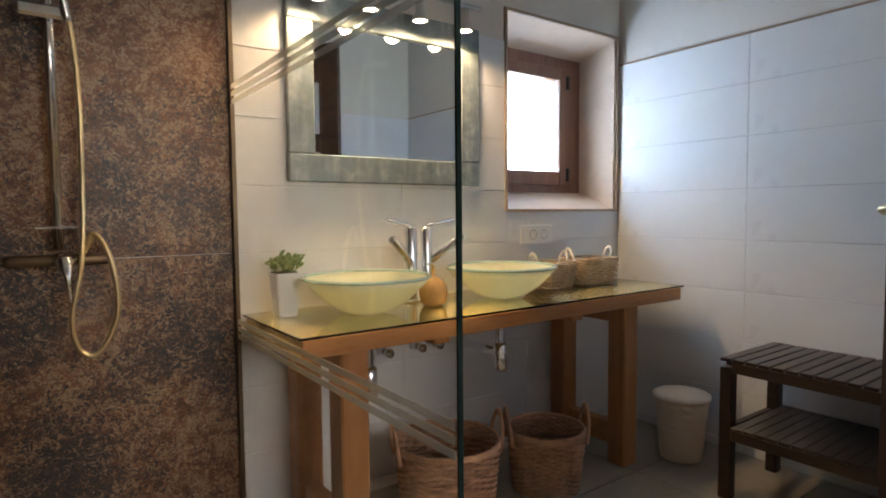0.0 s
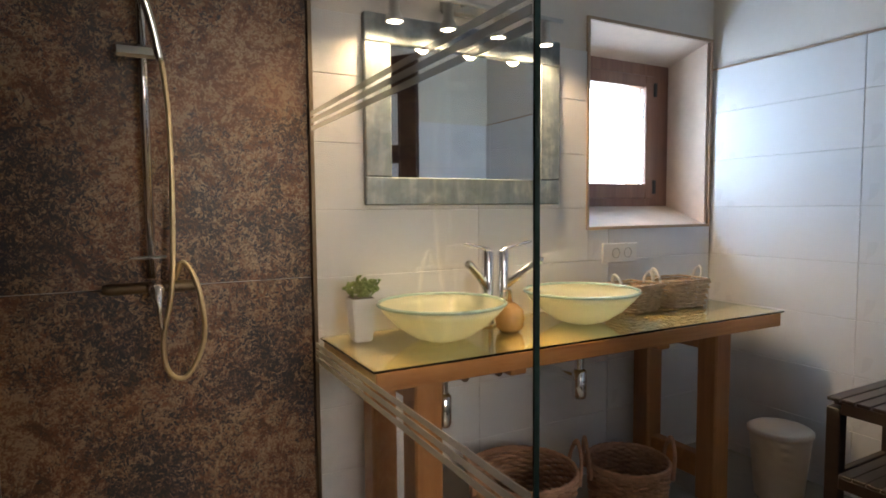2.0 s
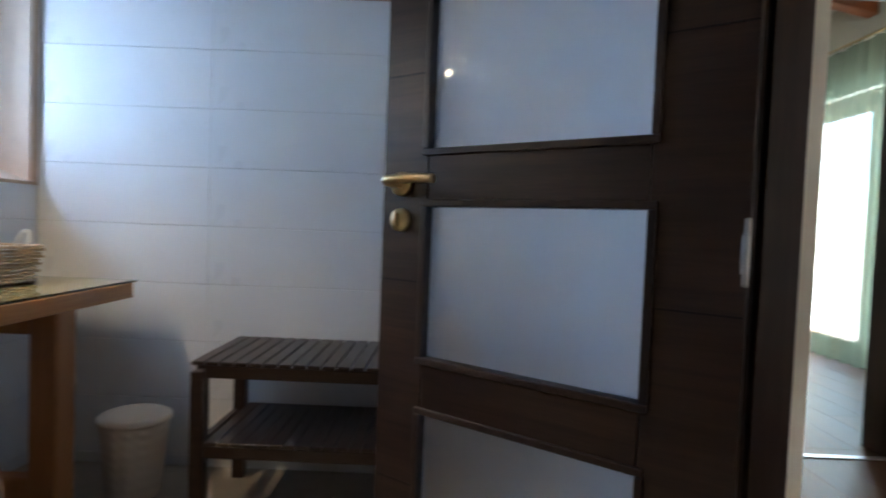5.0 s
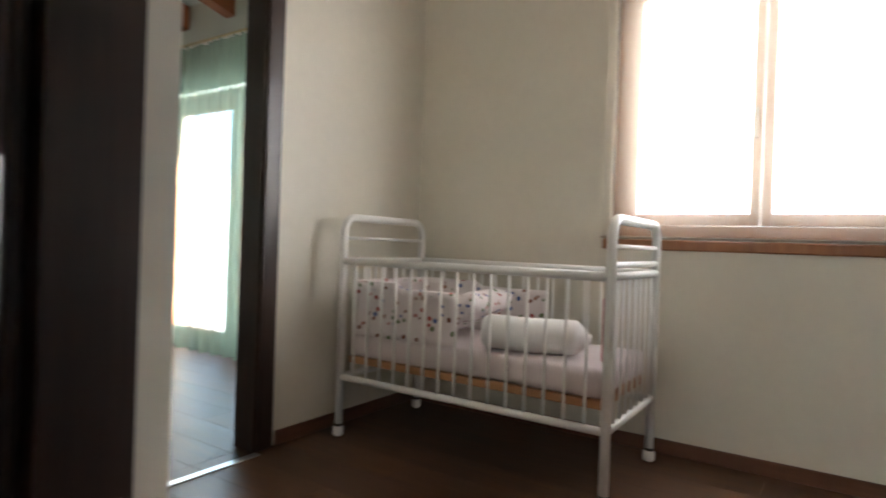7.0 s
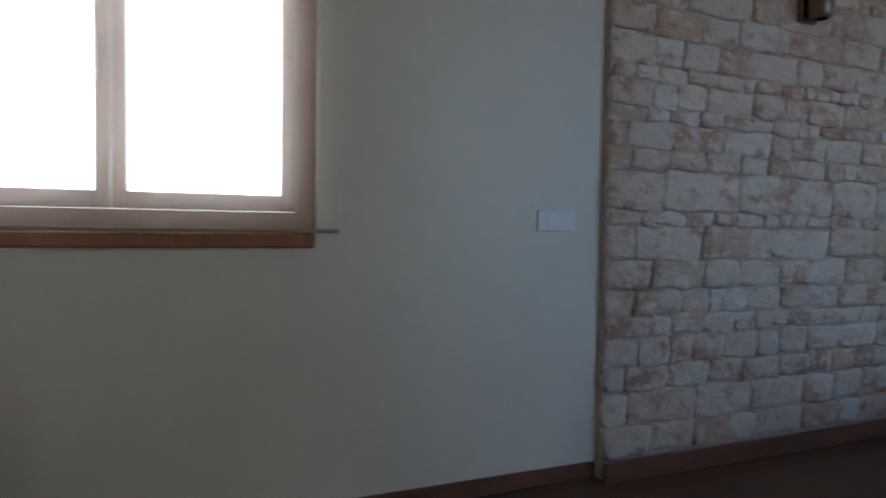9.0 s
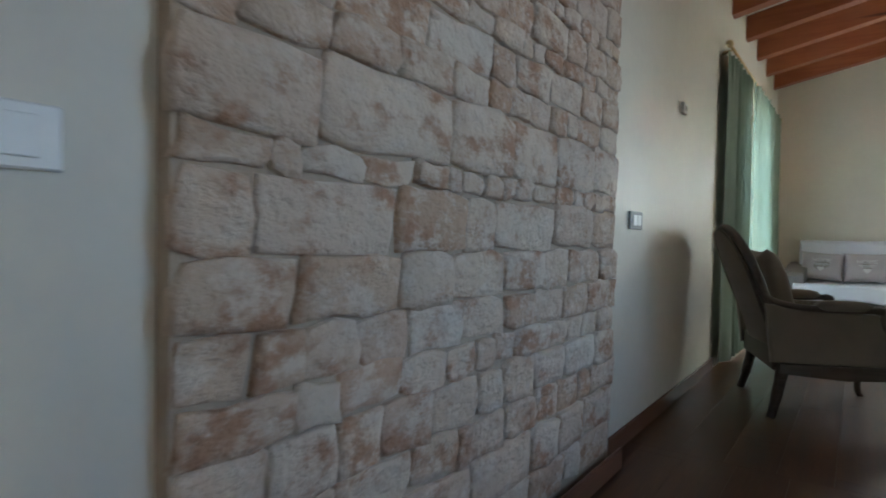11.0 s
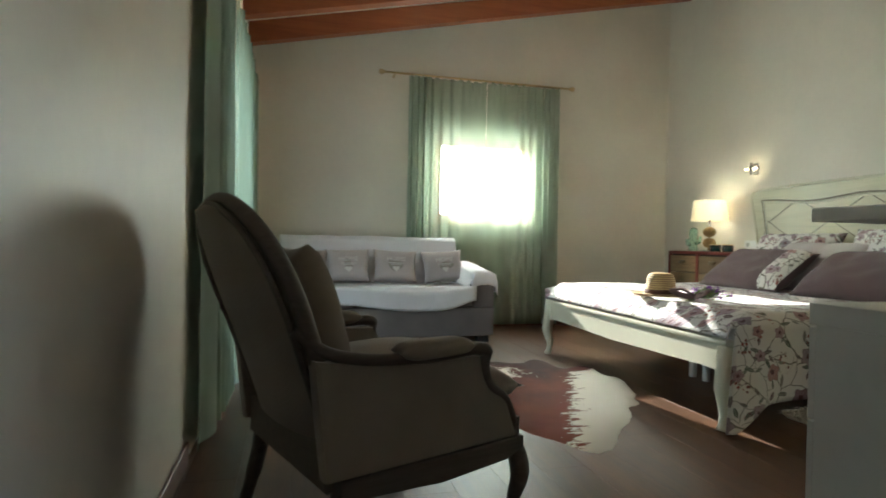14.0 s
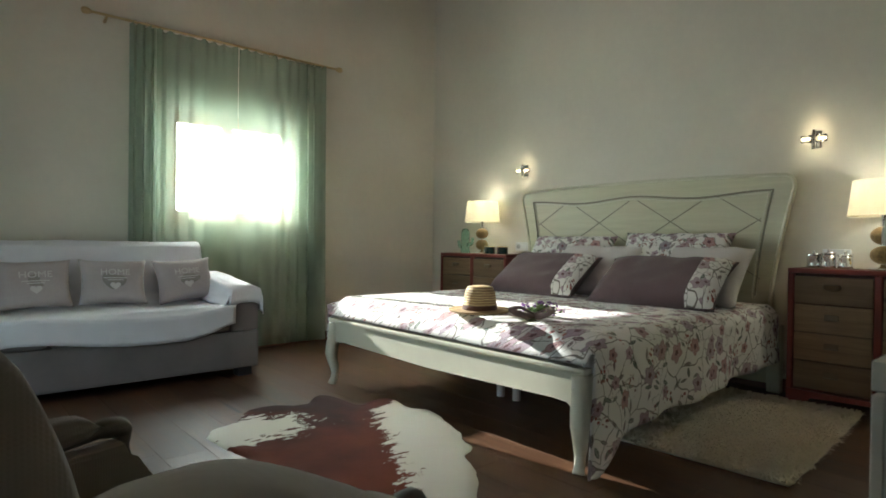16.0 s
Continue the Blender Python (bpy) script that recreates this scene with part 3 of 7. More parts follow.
BOWL = mottled("bowl_glass", (0.76, 0.78, 0.62), 0.05, 0.16, grain=20, patch=6, bump=0.05, coat=0.6)
nt = BOWL.node_tree
glow_through, half = nt.nodes.new("ShaderNodeBsdfTranslucent"), nt.nodes.new("ShaderNodeMixShader")
glow_through.inputs["Color"].default_value = (0.90, 0.90, 0.68, 1)
half.inputs[0].default_value = 0.45
nt.links.new(nt.nodes["Principled BSDF"].outputs[0], half.inputs[1])
nt.links.new(glow_through.outputs[0], half.inputs[2])
nt.links.new(half.outputs[0], nt.nodes["Material Output"].inputs["Surface"])
RIM = mottled("bowl_rim_glass", (0.50, 0.68, 0.60), 0.05, 0.08, coat=0.8, bump=0)
DRAIN = CHROME


def basin(x, y):
    b = thing("vessel_basin", "pale green-white glass vessel basin on the washstand", "basin", (x, y, 0.707), group="vessel basins")
    b.scale = (0.93, 0.93, 0.86)
    outer = [(0.0, 0.0), (0.055, 0.001), (0.10, 0.018), (0.15, 0.055), (0.19, 0.098), (0.212, 0.128)]
    inner = [(0.205, 0.130), (0.182, 0.098), (0.142, 0.058), (0.095, 0.026), (0.05, 0.010), (0.0, 0.008)]
    part("bowl", lathe(outer + inner, 48), BOWL, b, smooth=True)
    part("rim", lathe([(0.2125, 0.127), (0.217, 0.130), (0.217, 0.136), (0.210, 0.139), (0.2045, 0.136), (0.2055, 0.130)], 48), RIM, b, "clear greenish glass rim", True)
    part("drain", lathe([(0.0, 0.0135), (0.026, 0.0135), (0.028, 0.010)], 20), CHROME, b, smooth=True)
    return b


basin(-1.705, 0.808)
basin(-1.690, 1.352)


def faucet(y, way):
    """A tall mixer; its spout leans to one side along the wall."""
    f = thing("basin_mixer", "tall chrome basin mixer with an angled spout", "faucet", (-1.80, y, 0.707), group="basin mixers")
    part("base", lathe([(0.0, 0.0), (0.028, 0.0), (0.028, 0.008), (0.022, 0.012)], 24), CHROME, f, smooth=True)
    part("body", lathe([(0.020, 0.008), (0.020, 0.255), (0.017, 0.262), (0.0, 0.264)], 24), CHROME, f, smooth=True)
    part("spout", tube([(0.0, 0.0, 0.13), (0.03, way * 0.05, 0.175), (0.06, way * 0.11, 0.225), (0.066, way * 0.118, 0.222)], [0.014, 0.014, 0.0145, 0.012], 14), CHROME, f, smooth=True)
    part("lever", tube([(0, 0, 0.262), (0.004, way * 0.012, 0.268), (0.02, way * 0.105, 0.288)], [0.010, 0.006, 0.005], 10), CHROME, f, smooth=True)
    return f


faucet(1.035, -1)
faucet(1.098, 1)

SOAP = wood("soap_gold", (0.55, 0.27, 0.08), (0.85, 0.55, 0.24), 1.2, "Z", 0.25, 0.5)
soap = thing("soap_dispenser", "round copper-gold soap dispenser with a chrome pump", "soap dispenser", (-1.69, 1.05, 0.707))
part("bottle", lathe([(0, 0), (0.026, 0), (0.042, 0.014), (0.049, 0.045), (0.043, 0.075), (0.024, 0.092), (0.016, 0.097), (0, 0.098)], 28), SOAP, soap, smooth=True)
part("pump", tube([(0, 0, 0.096), (0, 0, 0.135), (0.004, -0.01, 0.142), (0.012, -0.035, 0.140)], [0.010, 0.007, 0.006, 0.004], 10), CHROME, soap, smooth=True)

GREEN = mottled("succulent_green", (0.20, 0.30, 0.10), 0.35, 0.6, grain=40, patch=20)
POT = mottled("white_ceramic", (0.80, 0.79, 0.77), 0.03, 0.25, coat=0.3, bump=0.02)
plant = thing("potted_succulent", "small green succulent in a white square pot", "plant", (-1.815, 0.585, 0.707))


def taper(w0, w1, h, bevel=0.004):
    bm = bmesh.new()
    lo = [bm.verts.new((sx * w0 / 2, sy * w0 / 2, 0)) for sx, sy in ((-1, -1), (1, -1), (1, 1), (-1, 1))]
    hi = [bm.verts.new((sx * w1 / 2, sy * w1 / 2, h)) for sx, sy in ((-1, -1), (1, -1), (1, 1), (-1, 1))]
    fs = [bm.faces.new(lo[::-1]), bm.faces.new(hi)] + [bm.faces.new((lo[i], lo[(i + 1) % 4], hi[(i + 1) % 4], hi[i])) for i in range(4)]
    bmesh.ops.bevel(bm, geom=list({e for f in fs for e in f.edges}), offset=bevel, segments=2, affect="EDGES")
    return bm


plant.scale = (0.92, 0.92, 0.86)
part("pot", taper(0.060, 0.082, 0.155), POT, plant)
part("soil", cube(-0.034, -0.034, 0.1535, 0.034, 0.034, 0.158), mottled("soil", (0.05, 0.035, 0.025)), plant)
rng = random.Random(4)
bm = bmesh.new()
for i in range(46):
    a, r = rng.uniform(0, 6.28), rng.uniform(0, 0.042)
    x, y, z = r * math.cos(a), r * math.sin(a), 0.158
    top = Vector((x * 1.7 + rng.uniform(-.01, .01), y * 1.7 + rng.uniform(-.01, .01), 0.158 + rng.uniform(0.03, 0.065) * (1.1 - r * 8)))
    tube([(x, y, z), top], 0.0016, 4, bm=bm)
    for _ in range(9):
        t = rng.uniform(0.35, 1.05)
        c0 = Vector((x, y, z)).lerp(top, t)
        d = Vector((rng.uniform(-1, 1), rng.uniform(-1, 1), rng.uniform(0.1, 1))).normalized()
        tube([c0, c0 + d * 0.006, c0 + d * 0.013], [0.0022, 0.0042, 0.0012], 5, bm=bm)
part("leaves", bm, GREEN, plant)

WICKER_GREY = mottled("wicker_grey", (0.47, 0.35, 0.23), 0.35, 0.75, grain=80, patch=25, bump=0.3)
WICKER_BROWN = mottled("wicker_brown", (0.46, 0.26, 0.165), 0.30, 0.7, grain=80, patch=25, bump=0.3)
ROPE = mottled("white_rope", (0.75, 0.72, 0.66), 0.1, 0.9, grain=150)


def woven(bm, radii, rows, strand, ribs, squash=(1, 1), box=0.0):
    """Rows of willow that pass in front of and behind upright ribs."""
    n = ribs * 4
    for r in range(rows):
        t = r / (rows - 1)
        z = strand + t * radii[2]
        rad = radii[0] + (radii[1] - radii[0]) * t
        pts = []
        for i in range(n):
            a = 2 * math.pi * i / n
            w = rad + strand * 0.75 * math.cos(a * ribs / 2 + math.pi * r) + rng.uniform(-0.0008, 0.0008)
            ca, sa = math.cos(a), math.sin(a)
            if box:
                q = max(abs(ca), abs(sa))
                w *= (1 - box) + box / q
            pts.append((w * ca * squash[0], w * sa * squash[1], z + rng.uniform(-0.0008, 0.0008)))
        tube(pts, strand, 6, True, bm)
    return bm


def shelf_basket(x, y, s, turn):
    b = thing("wicker_basket", "small grey-brown wicker basket with white rope handles", "basket", (x, y, 0.707), turn, "washstand baskets")
    part("weave", woven(bmesh.new(), (0.062 * s, 0.076 * s, 0.092 * s), 11, 0.0048, 22, (1, 1.15), 0.75), WICKER_GREY, b, smooth=True)
    part("base", cube(-0.058 * s, -0.066 * s, 0.0, 0.058 * s, 0.066 * s, 0.006), WICKER_GREY, b)
    for sgn in (-1, 1):
        part("handle", tube(smooth_line([(-0.02, sgn * 0.082 * s, 0.075 * s), (-0.018, sgn * 0.098 * s, 0.118 * s), (0, sgn * 0.104 * s, 0.135 * s), (0.018, sgn * 0.098 * s, 0.118 * s), (0.02, sgn * 0.082 * s, 0.075 * s)], 5), 0.006, 8), ROPE, b, "white rope handle", True)
    return b


shelf_basket(-1.775, 1.690, 1.08, 8)
shelf_basket(-1.765, 1.925, 1.16, -6)


def laundry_basket(x, y, r, h, turn):
    b = thing("laundry_basket", "round brown wicker laundry basket on the floor", "basket", (x, y, 0), turn, "laundry baskets")
    part("weave", woven(bmesh.new(), (r * 0.86, r, h - 0.03), 24, 0.0066, 34), WICKER_BROWN, b, smooth=True)
    part("base", lathe([(0, 0.0), (r * 0.85, 0.0), (r * 0.85, 0.012), (0, 0.012)], 28), WICKER_BROWN, b)
    bm = bmesh.new()
    for kk in range(3):
        tube([((r + 0.004) * math.cos(2 * math.pi * i / 60), (r + 0.004) * math.sin(2 * math.pi * i / 60), h - 0.015 + 0.006 * math.cos(i * 1.05 + kk * 2.1)) for i in range(60)], 0.007, 6, True, bm)
    part("braided_rim", bm, WICKER_BROWN, b, smooth=True)
    for sgn in (-1, 1):
        bm = bmesh.new()
        for kk in range(2):
            tube(smooth_line([(sgn * (r + 0.004 * kk), -0.055, h - 0.06), (sgn * (r + 0.012), -0.045, h + 0.02), (sgn * (r + 0.016), 0.0, h + 0.062 + 0.008 * kk), (sgn * (r + 0.012), 0.045, h + 0.02), (sgn * (r + 0.004 * kk), 0.055, h - 0.06)], 6), 0.0065, 7, bm=bm)
        part("handle", bm, WICKER_BROWN, b, smooth=True)
    return b


laundry_basket(-1.585, 1.475, 0.135, 0.235, 60)
laundry_basket(-1.655, 1.075, 0.170, 0.265, 70)

k = Nodes("bin_white")
k.color((0.78, 0.70, 0.61))
k.rough(0.4)
k.bump(k.math("MULTIPLY", k.wave(9, 1.2, direction="Z"), k.wave(7, 1.2, direction="X")), 0.4, 0.006)
BIN = k.m
BIN_LID = mottled("bin_lid_cream", (0.78, 0.69, 0.60), 0.03, 0.4, bump=0.03)
dust = thing("waste_bin", "cream tapered waste bin with a woven relief", "bin", (-1.435, 2.115, 0))
part("body", lathe([(0, 0), (0.078, 0), (0.083, 0.006), (0.106, 0.245), (0.108, 0.250)], 40), BIN, dust, smooth=True)
part("lid", lathe([(0.109, 0.248), (0.113, 0.252), (0.113, 0.264), (0.100, 0.272), (0.06, 0.275), (0, 0.276)], 40), BIN_LID, dust, smooth=True)
part("lid_flap", lathe([(0, 0.2775), (0.070, 0.2765), (0.076, 0.2755)], 32), BIN_LID, dust, smooth=True)

bench = thing("slatted_bench", "dark brown slatted wooden bench with a lower shelf", "bench")
BXA, BXB, BYA, BYB = -1.165, -0.22, 1.905, 2.30
for x in (BXA + 0.022, BXB - 0.022):
    for y in (BYA + 0.022, BYB - 0.022):
        part("leg", cube(x - 0.021, y - 0.021, 0, x + 0.021, y + 0.021, 0.472, 0.003), BENCH_WOOD, bench)
for z in (0.455, 0.215):
    for y in (BYA + 0.012, BYB - 0.012):
        part("long_rail", cube(BXA + 0.044, y - 0.011, z, BXB - 0.044, y + 0.011, z + 0.036, 0.002), BENCH_WOOD, bench)
    for x in (BXA + 0.012, BXB - 0.012):
        part("end_rail", cube(x - 0.011, BYA + 0.044, z, x + 0.011, BYB - 0.044, z + 0.036, 0.002), BENCH_WOOD, bench)
for z in (0.492, 0.252):
    lo, hi = (BXA, BXB) if z > 0.4 else (BXA + 0.045, BXB - 0.045)
    n = 22
    for i in range(n):
        x = lo + (hi - lo) * (i + 0.5) / n
        part("slat", cube(x - 0.0185, BYA - 0.001, z, x + 0.0185, BYB, z + 0.012, 0.002), BENCH_WOOD, bench)

# mirror
k = Nodes("zinc_frame")
a = k.noise(14, 5, 0.7)
b2 = k.noise(3, 3, 0.6, k.mapped((1, 8, 1)))
k.color(k.ramp(k.math("ADD", k.math("MULTIPLY", a, 0.6), k.math("MULTIPLY", b2, 0.4)), [(0.32, (0.12, 0.155, 0.18)), (0.52, (0.24, 0.29, 0.315)), (0.70, (0.52, 0.55, 0.55))]))
k.b.inputs["Metallic"].default_value = 0.35
k.rough(0.45, a, 0.35, 0.6)
k.bump(a, 0.25, 0.003)
ZINC = k.m
SILVER = mottled("mirror_silver", (0.90, 0.90, 0.88), 0.01, 0.015, metal=1.0, bump=0)
MY0, MY1, MZ0, MZ1, MF = 0.645, 1.432, 1.124, 1.738, 0.092
mirror = thing("wall_mirror", "rectangular mirror in a wide weathered zinc-grey frame", "mirror")
part("mirror_glass", cube(BX0 + 0.003, MY0 + MF - 0.01, MZ0 + MF - 0.01, BX0 + 0.012, MY1 - MF + 0.01, MZ1 - MF + 0.01), SILVER, mirror)
for nm, q in (("frame_bottom", (MY0, MZ0, MY1, MZ0 + MF)), ("frame_top", (MY0, MZ1 - MF, MY1, MZ1)), ("frame_side", (MY0, MZ0 + MF + 0.0005, MY0 + MF, MZ1 - MF - 0.0005)), ("frame_side", (MY1 - MF, MZ0 + MF + 0.0005, MY1, MZ1 - MF - 0.0005))):
    part(nm, cube(BX0 + 0.001, q[0], q[1], BX0 + 0.026, q[2], q[3], 0.004), ZINC, mirror)
    
fix = thing("mirror_spotlight_bar", "satin nickel bar with four lit spotlights above the mirror", "lamp")
part("wall_plate", cube(BX0 + 0.001, 0.93, 1.775, BX0 + 0.03, 1.07, 1.835, 0.006), STEEL, fix)
part("arm", tube([(BX0 + 0.03, 1.0, 1.805), (-1.835, 1.0, 1.80)], 0.007, 10), STEEL, fix, smooth=True)
part("bar", tube([(-1.835, 0.63, 1.787), (-1.835, 1.38, 1.787)], 0.0075, 12), STEEL, fix, smooth=True)
LIT = glowing("lit_bulb", (1.0, 0.86, 0.62), 40.0)
for y in (0.715, 0.905, 1.100, 1.295):
    head = part("spot_head", lathe([(0.010, 0.088), (0.016, 0.085), (0.017, 0.036), (0.022, 0.030), (0.0285, 0.010), (0.0285, 0.004), (0.0265, 0.003), (0.025, 0.012), (0.0, 0.03)], 24, (-1.825, y, 1.684)), STEEL, fix, smooth=True)
    part("bulb", lathe([(0.0, 0.016), (0.021, 0.014), (0.0235, 0.006), (0.0, 0.003)], 20, (-1.825, y, 1.684)), LIT, head, "lit round bulb face", True)
    spot("mirror_spot", (-1.825 + SHIFT[0], y, 1.683), (-1.90 + SHIFT[0], y, 1.30), 11.0, (1.0, 0.72, 0.40), 155)

# shower set
shower = thing("shower_column", "chrome shower rail with thermostat, hand shower and hose", "shower")
X = BX0 + 0.052
part("rail", tube([(X, 0.012, 0.93), (X, 0.012, 2.02)], 0.0125, 14), CHROME, shower, smooth=True)
part("overhead_arm", tube(smooth_line([(X, 0.012, 2.02), (X + 0.03, 0.012, 2.07), (X + 0.10, 0.012, 2.085), (X + 0.30, 0.012, 2.085)], 5), 0.011, 12), CHROME, shower, smooth=True)
part("overhead_rose", lathe([(0, 0.02), (0.03, 0.018), (0.10, 0.008), (0.10, 0.0), (0, 0.0)], 32, (X + 0.30, 0.012, 2.055)), CHROME, shower, smooth=True)
part("wall_bracket", tube([(BX0 + 0.004, 0.012, 1.84), (X, 0.012, 1.84)], 0.011, 12), CHROME, shower, smooth=True)
part("mixer_body", tube([(X, -0.105, 0.905), (X, -0.09, 0.905), (X, 0.115, 0.905), (X, 0.13, 0.905)], [0.012, 0.0155, 0.0155, 0.012], 18), BRONZE, shower, smooth=True)
part("mixer_lever", tube([(X + 0.02, 0.02, 0.905), (X + 0.045, 0.02, 0.90), (X + 0.06, 0.025, 0.86), (X + 0.062, 0.03, 0.80)], [0.024, 0.021, 0.007, 0.005], 14), CHROME, shower, smooth=True)
part("soap_ledge", cube(X - 0.03, -0.04, 0.985, X + 0.05, 0.05, 0.993, 0.003), CHROME, shower)
part("slider", cube(X - 0.02, -0.055, 1.505, X + 0.035, 0.055, 1.540, 0.008), CHROME, shower)
part("hand_shower", tube(smooth_line([(X + 0.04, 0.052, 1.50), (X + 0.05, 0.035, 1.59), (X + 0.07, 0.005, 1.70)], 5), [0.011] * 5 + [0.012] * 5 + [0.014], 12), CHROME, shower, smooth=True)
part("hand_rose", lathe([(0, 0.025), (0.03, 0.02), (0.05, 0.008), (0.05, 0.0), (0, 0.0)], 28, (X + 0.09, -0.02, 1.705)), CHROME, shower, smooth=True)
hose_line = smooth_line([(X + 0.04, 0.055, 1.50), (X + 0.02, 0.068, 1.35), (X + 0.02, 0.068, 1.1), (X + 0.03, 0.058, 0.90), (X + 0.035, 0.032, 0.76), (X + 0.035, 0.045, 0.675), (X + 0.035, 0.09, 0.662), (X + 0.03, 0.135, 0.76), (X + 0.025, 0.125, 0.90), (X + 0.01, 0.09, 0.97), (X, 0.07, 0.93), (X, 0.06, 0.915)], 14)
part("hose", tube(hose_line, [0.0062 + 0.0012 * (i % 2) for i in range(len(hose_line))], 10), BRASS, shower, "ribbed metal shower hose", True)

# window in its niche
bw = thing("window_bathroom", "small brown wooden casement window in a deep niche", "window", kind="structure")
NX = BX0 - 0.225
FY0, FY1, FZ0, FZ1 = 1.60, 2.19, 1.03, 1.86
part("frame", boxes((NX - 0.05, 1.592, 1.02, NX, 1.66, 1.87), (NX - 0.05, 2.20, 1.02, NX, 2.33, 1.87), (NX - 0.05, 1.66, 1.02, NX, 2.20, 1.156), (NX - 0.05, 1.66, 1.729, NX, 2.20, 1.87)), OLD_WOOD, bw)
sash = part("sash", boxes((NX - 0.035, 1.662, 1.152, NX + 0.018, 1.715, 1.733), (NX - 0.035, 2.145, 1.152, NX + 0.018, 2.198, 1.733), (NX - 0.035, 1.7155, 1.152, NX + 0.018, 2.1445, 1.222), (NX - 0.035, 1.7155, 1.676, NX + 0.018, 2.1445, 1.733), bevel=0.004), OLD_WOOD, bw)
pg = part("pane", cube(NX - 0.012, 1.7155, 1.222, NX - 0.006, 2.1445, 1.676), GLASS, bw)
pg.visible_shadow = False
part("hinge", boxes((NX + 0.018, 2.19, 1.635, NX + 0.03, 2.205, 1.70), (NX + 0.018, 2.19, 1.175, NX + 0.03, 2.205, 1.24), bevel=0.002), BLACK, bw)
part("handle", tube([(NX + 0.018, 1.69, 1.46), (NX + 0.05, 1.69, 1.46), (NX + 0.052, 1.69, 1.37)], 0.009, 10), STEEL, bw, smooth=True)
# beige puts the mirror spots' warm light into the niche's colour
NICHE = mottled("niche_plaster_warm_lit", (0.66, 0.51, 0.40), 0.10, 0.8, grain=30, patch=5, bump=0.25, depth=0.003)
part("niche_cheek", cube(NX + 0.0005, 2.310, 1.034, BX0 - 0.0065, 2.3215, 1.853), NICHE, bw, "plastered niche cheek, warm spotlight in its beige")
part("niche_sill", prism([(NX, 1.029), (BX0 - 0.0065, 1.029), (BX0 - 0.0065, 1.033), (NX, 1.116)], 1.601, 2.3095, "y"), NICHE, bw, "sloping plastered niche sill")
part("niche_soffit", prism([(NX, 1.861), (BX0 - 0.0065, 1.861), (BX0 - 0.0065, 1.854), (NX, 1.790)], 1.601, 2.3095, "y"), NICHE, bw, "sloping plastered niche soffit")
STONE_TRIM = mottled("sill_terracotta", (0.42, 0.29, 0.20), 0.15, 0.6, grain=40)
part("niche_trim", boxes((BX0 - 0.006, 1.588, 1.020, BX0 + 0.006, 2.335, 1.032), (BX0 - 0.006, 1.588, 1.855, BX0 + 0.006, 2.335, 1.868), (BX0 - 0.006, 1.588, 1.0325, BX0 + 0.006, 1.600, 1.8545), (BX0 - 0.006, 2.322, 1.0325, BX0 + 0.006, 2.335, 1.8545)), STONE_TRIM, bw)
part("tile_edge_strip", cube(BX0, BY1 - 0.002, TZ, 0.01, BY1 + 0.010, TZ + 0.008), STONE_TRIM, north_tiles)

sock = thing("double_socket", "white double power socket on the tiled wall", "socket")
part("plate", cube(BX0 + 0.001, 1.672, 0.880, BX0 + 0.009, 1.868, 0.962, 0.003), WHITE_PLASTIC, sock)
for y in (1.745, 1.812):
    part("outlet", lathe([(0.022, 0.0), (0.022, -0.001), (0.019, -0.001), (0.017, 0.004), (0, 0.004)], 20, (0, 0, 0)), mottled("socket_well", (0.45, 0.45, 0.43)), sock).matrix_basis = pose(BX0 + 0.0098, y, 0.921, 0, -90, 0)
# drains and valves under the top
for i, y in enumerate((0.808, 1.352)):
    tr = thing("basin_trap", "chrome bottle trap under the basin", "pipe", group="basin traps")
    part("pipe", tube(smooth_line([(-1.70, y, 0.646), (-1.70, y, 0.52), (-1.705, y, 0.50), (-1.76, y, 0.50), (-1.93, y, 0.50)], 4), 0.016, 12), CHROME, tr, smooth=True)
    part("cup", lathe([(0, 0), (0.022, 0.004), (0.026, 0.015), (0.026, 0.10), (0.018, 0.108)], 20, (-1.70, y, 0.43)), CHROME, tr, smooth=True)
for i, y in enumerate((0.90, 0.98, 1.12, 1.20)):
    vl = thing("angle_valve", "small chrome angle valve on the tiled wall", "valve", group="angle valves")
    part("body", tube([(BX0 + 0.001, y, 0.52), (BX0 + 0.05, y, 0.52)], [0.018, 0.012], 12), CHROME, vl, smooth=True)
    part("knob", tube([(BX0 + 0.051, y, 0.52), (BX0 + 0.075, y, 0.52)], 0.016, 12), CHROME, vl, smooth=True)
    part("flexible_pipe", tube(smooth_line([(BX0 + 0.04, y, 0.532), (BX0 + 0.045, y, 0.58), (-1.82, 1.05 + (y - 1.05) * 0.4, 0.646)], 5), 0.005, 8), STEEL, vl, smooth=True)

# door leaf and frame
SHIFT[0] = 0.0
door = thing("door_bathroom", "open wenge door with four frosted glass panels", "door", (-0.028, 1.078, 0.0), 0.0, kind="structure")
door.matrix_world = pose(-0.028, 1.078, 0.0, 0, 0, -36)
LW, LT = 0.712, 0.038
PX0, PX1 = -0.590, -0.146
PANELS = [(0.228, 0.538), (0.655, 0.966), (1.083, 1.394), (1.50, 1.81)]
part("stile", cube(-LW, -LT / 2, 0.008, PX0 - 0.001, LT / 2, 2.03, 0.002), DARK_DOOR, door)
part("stile", cube(PX1 + 0.001, -LT / 2, 0.008, 0.0, LT / 2, 2.03, 0.002), DARK_DOOR, door)
zs = [0.008] + [z for p_ in PANELS for z in p_] + [2.03]
for z0, z1 in zip(zs[0::2], zs[1::2]):
    part("rail", cube(PX0, -LT / 2, z0, PX1, LT / 2, z1, 0.001), DARK_DOOR, door)
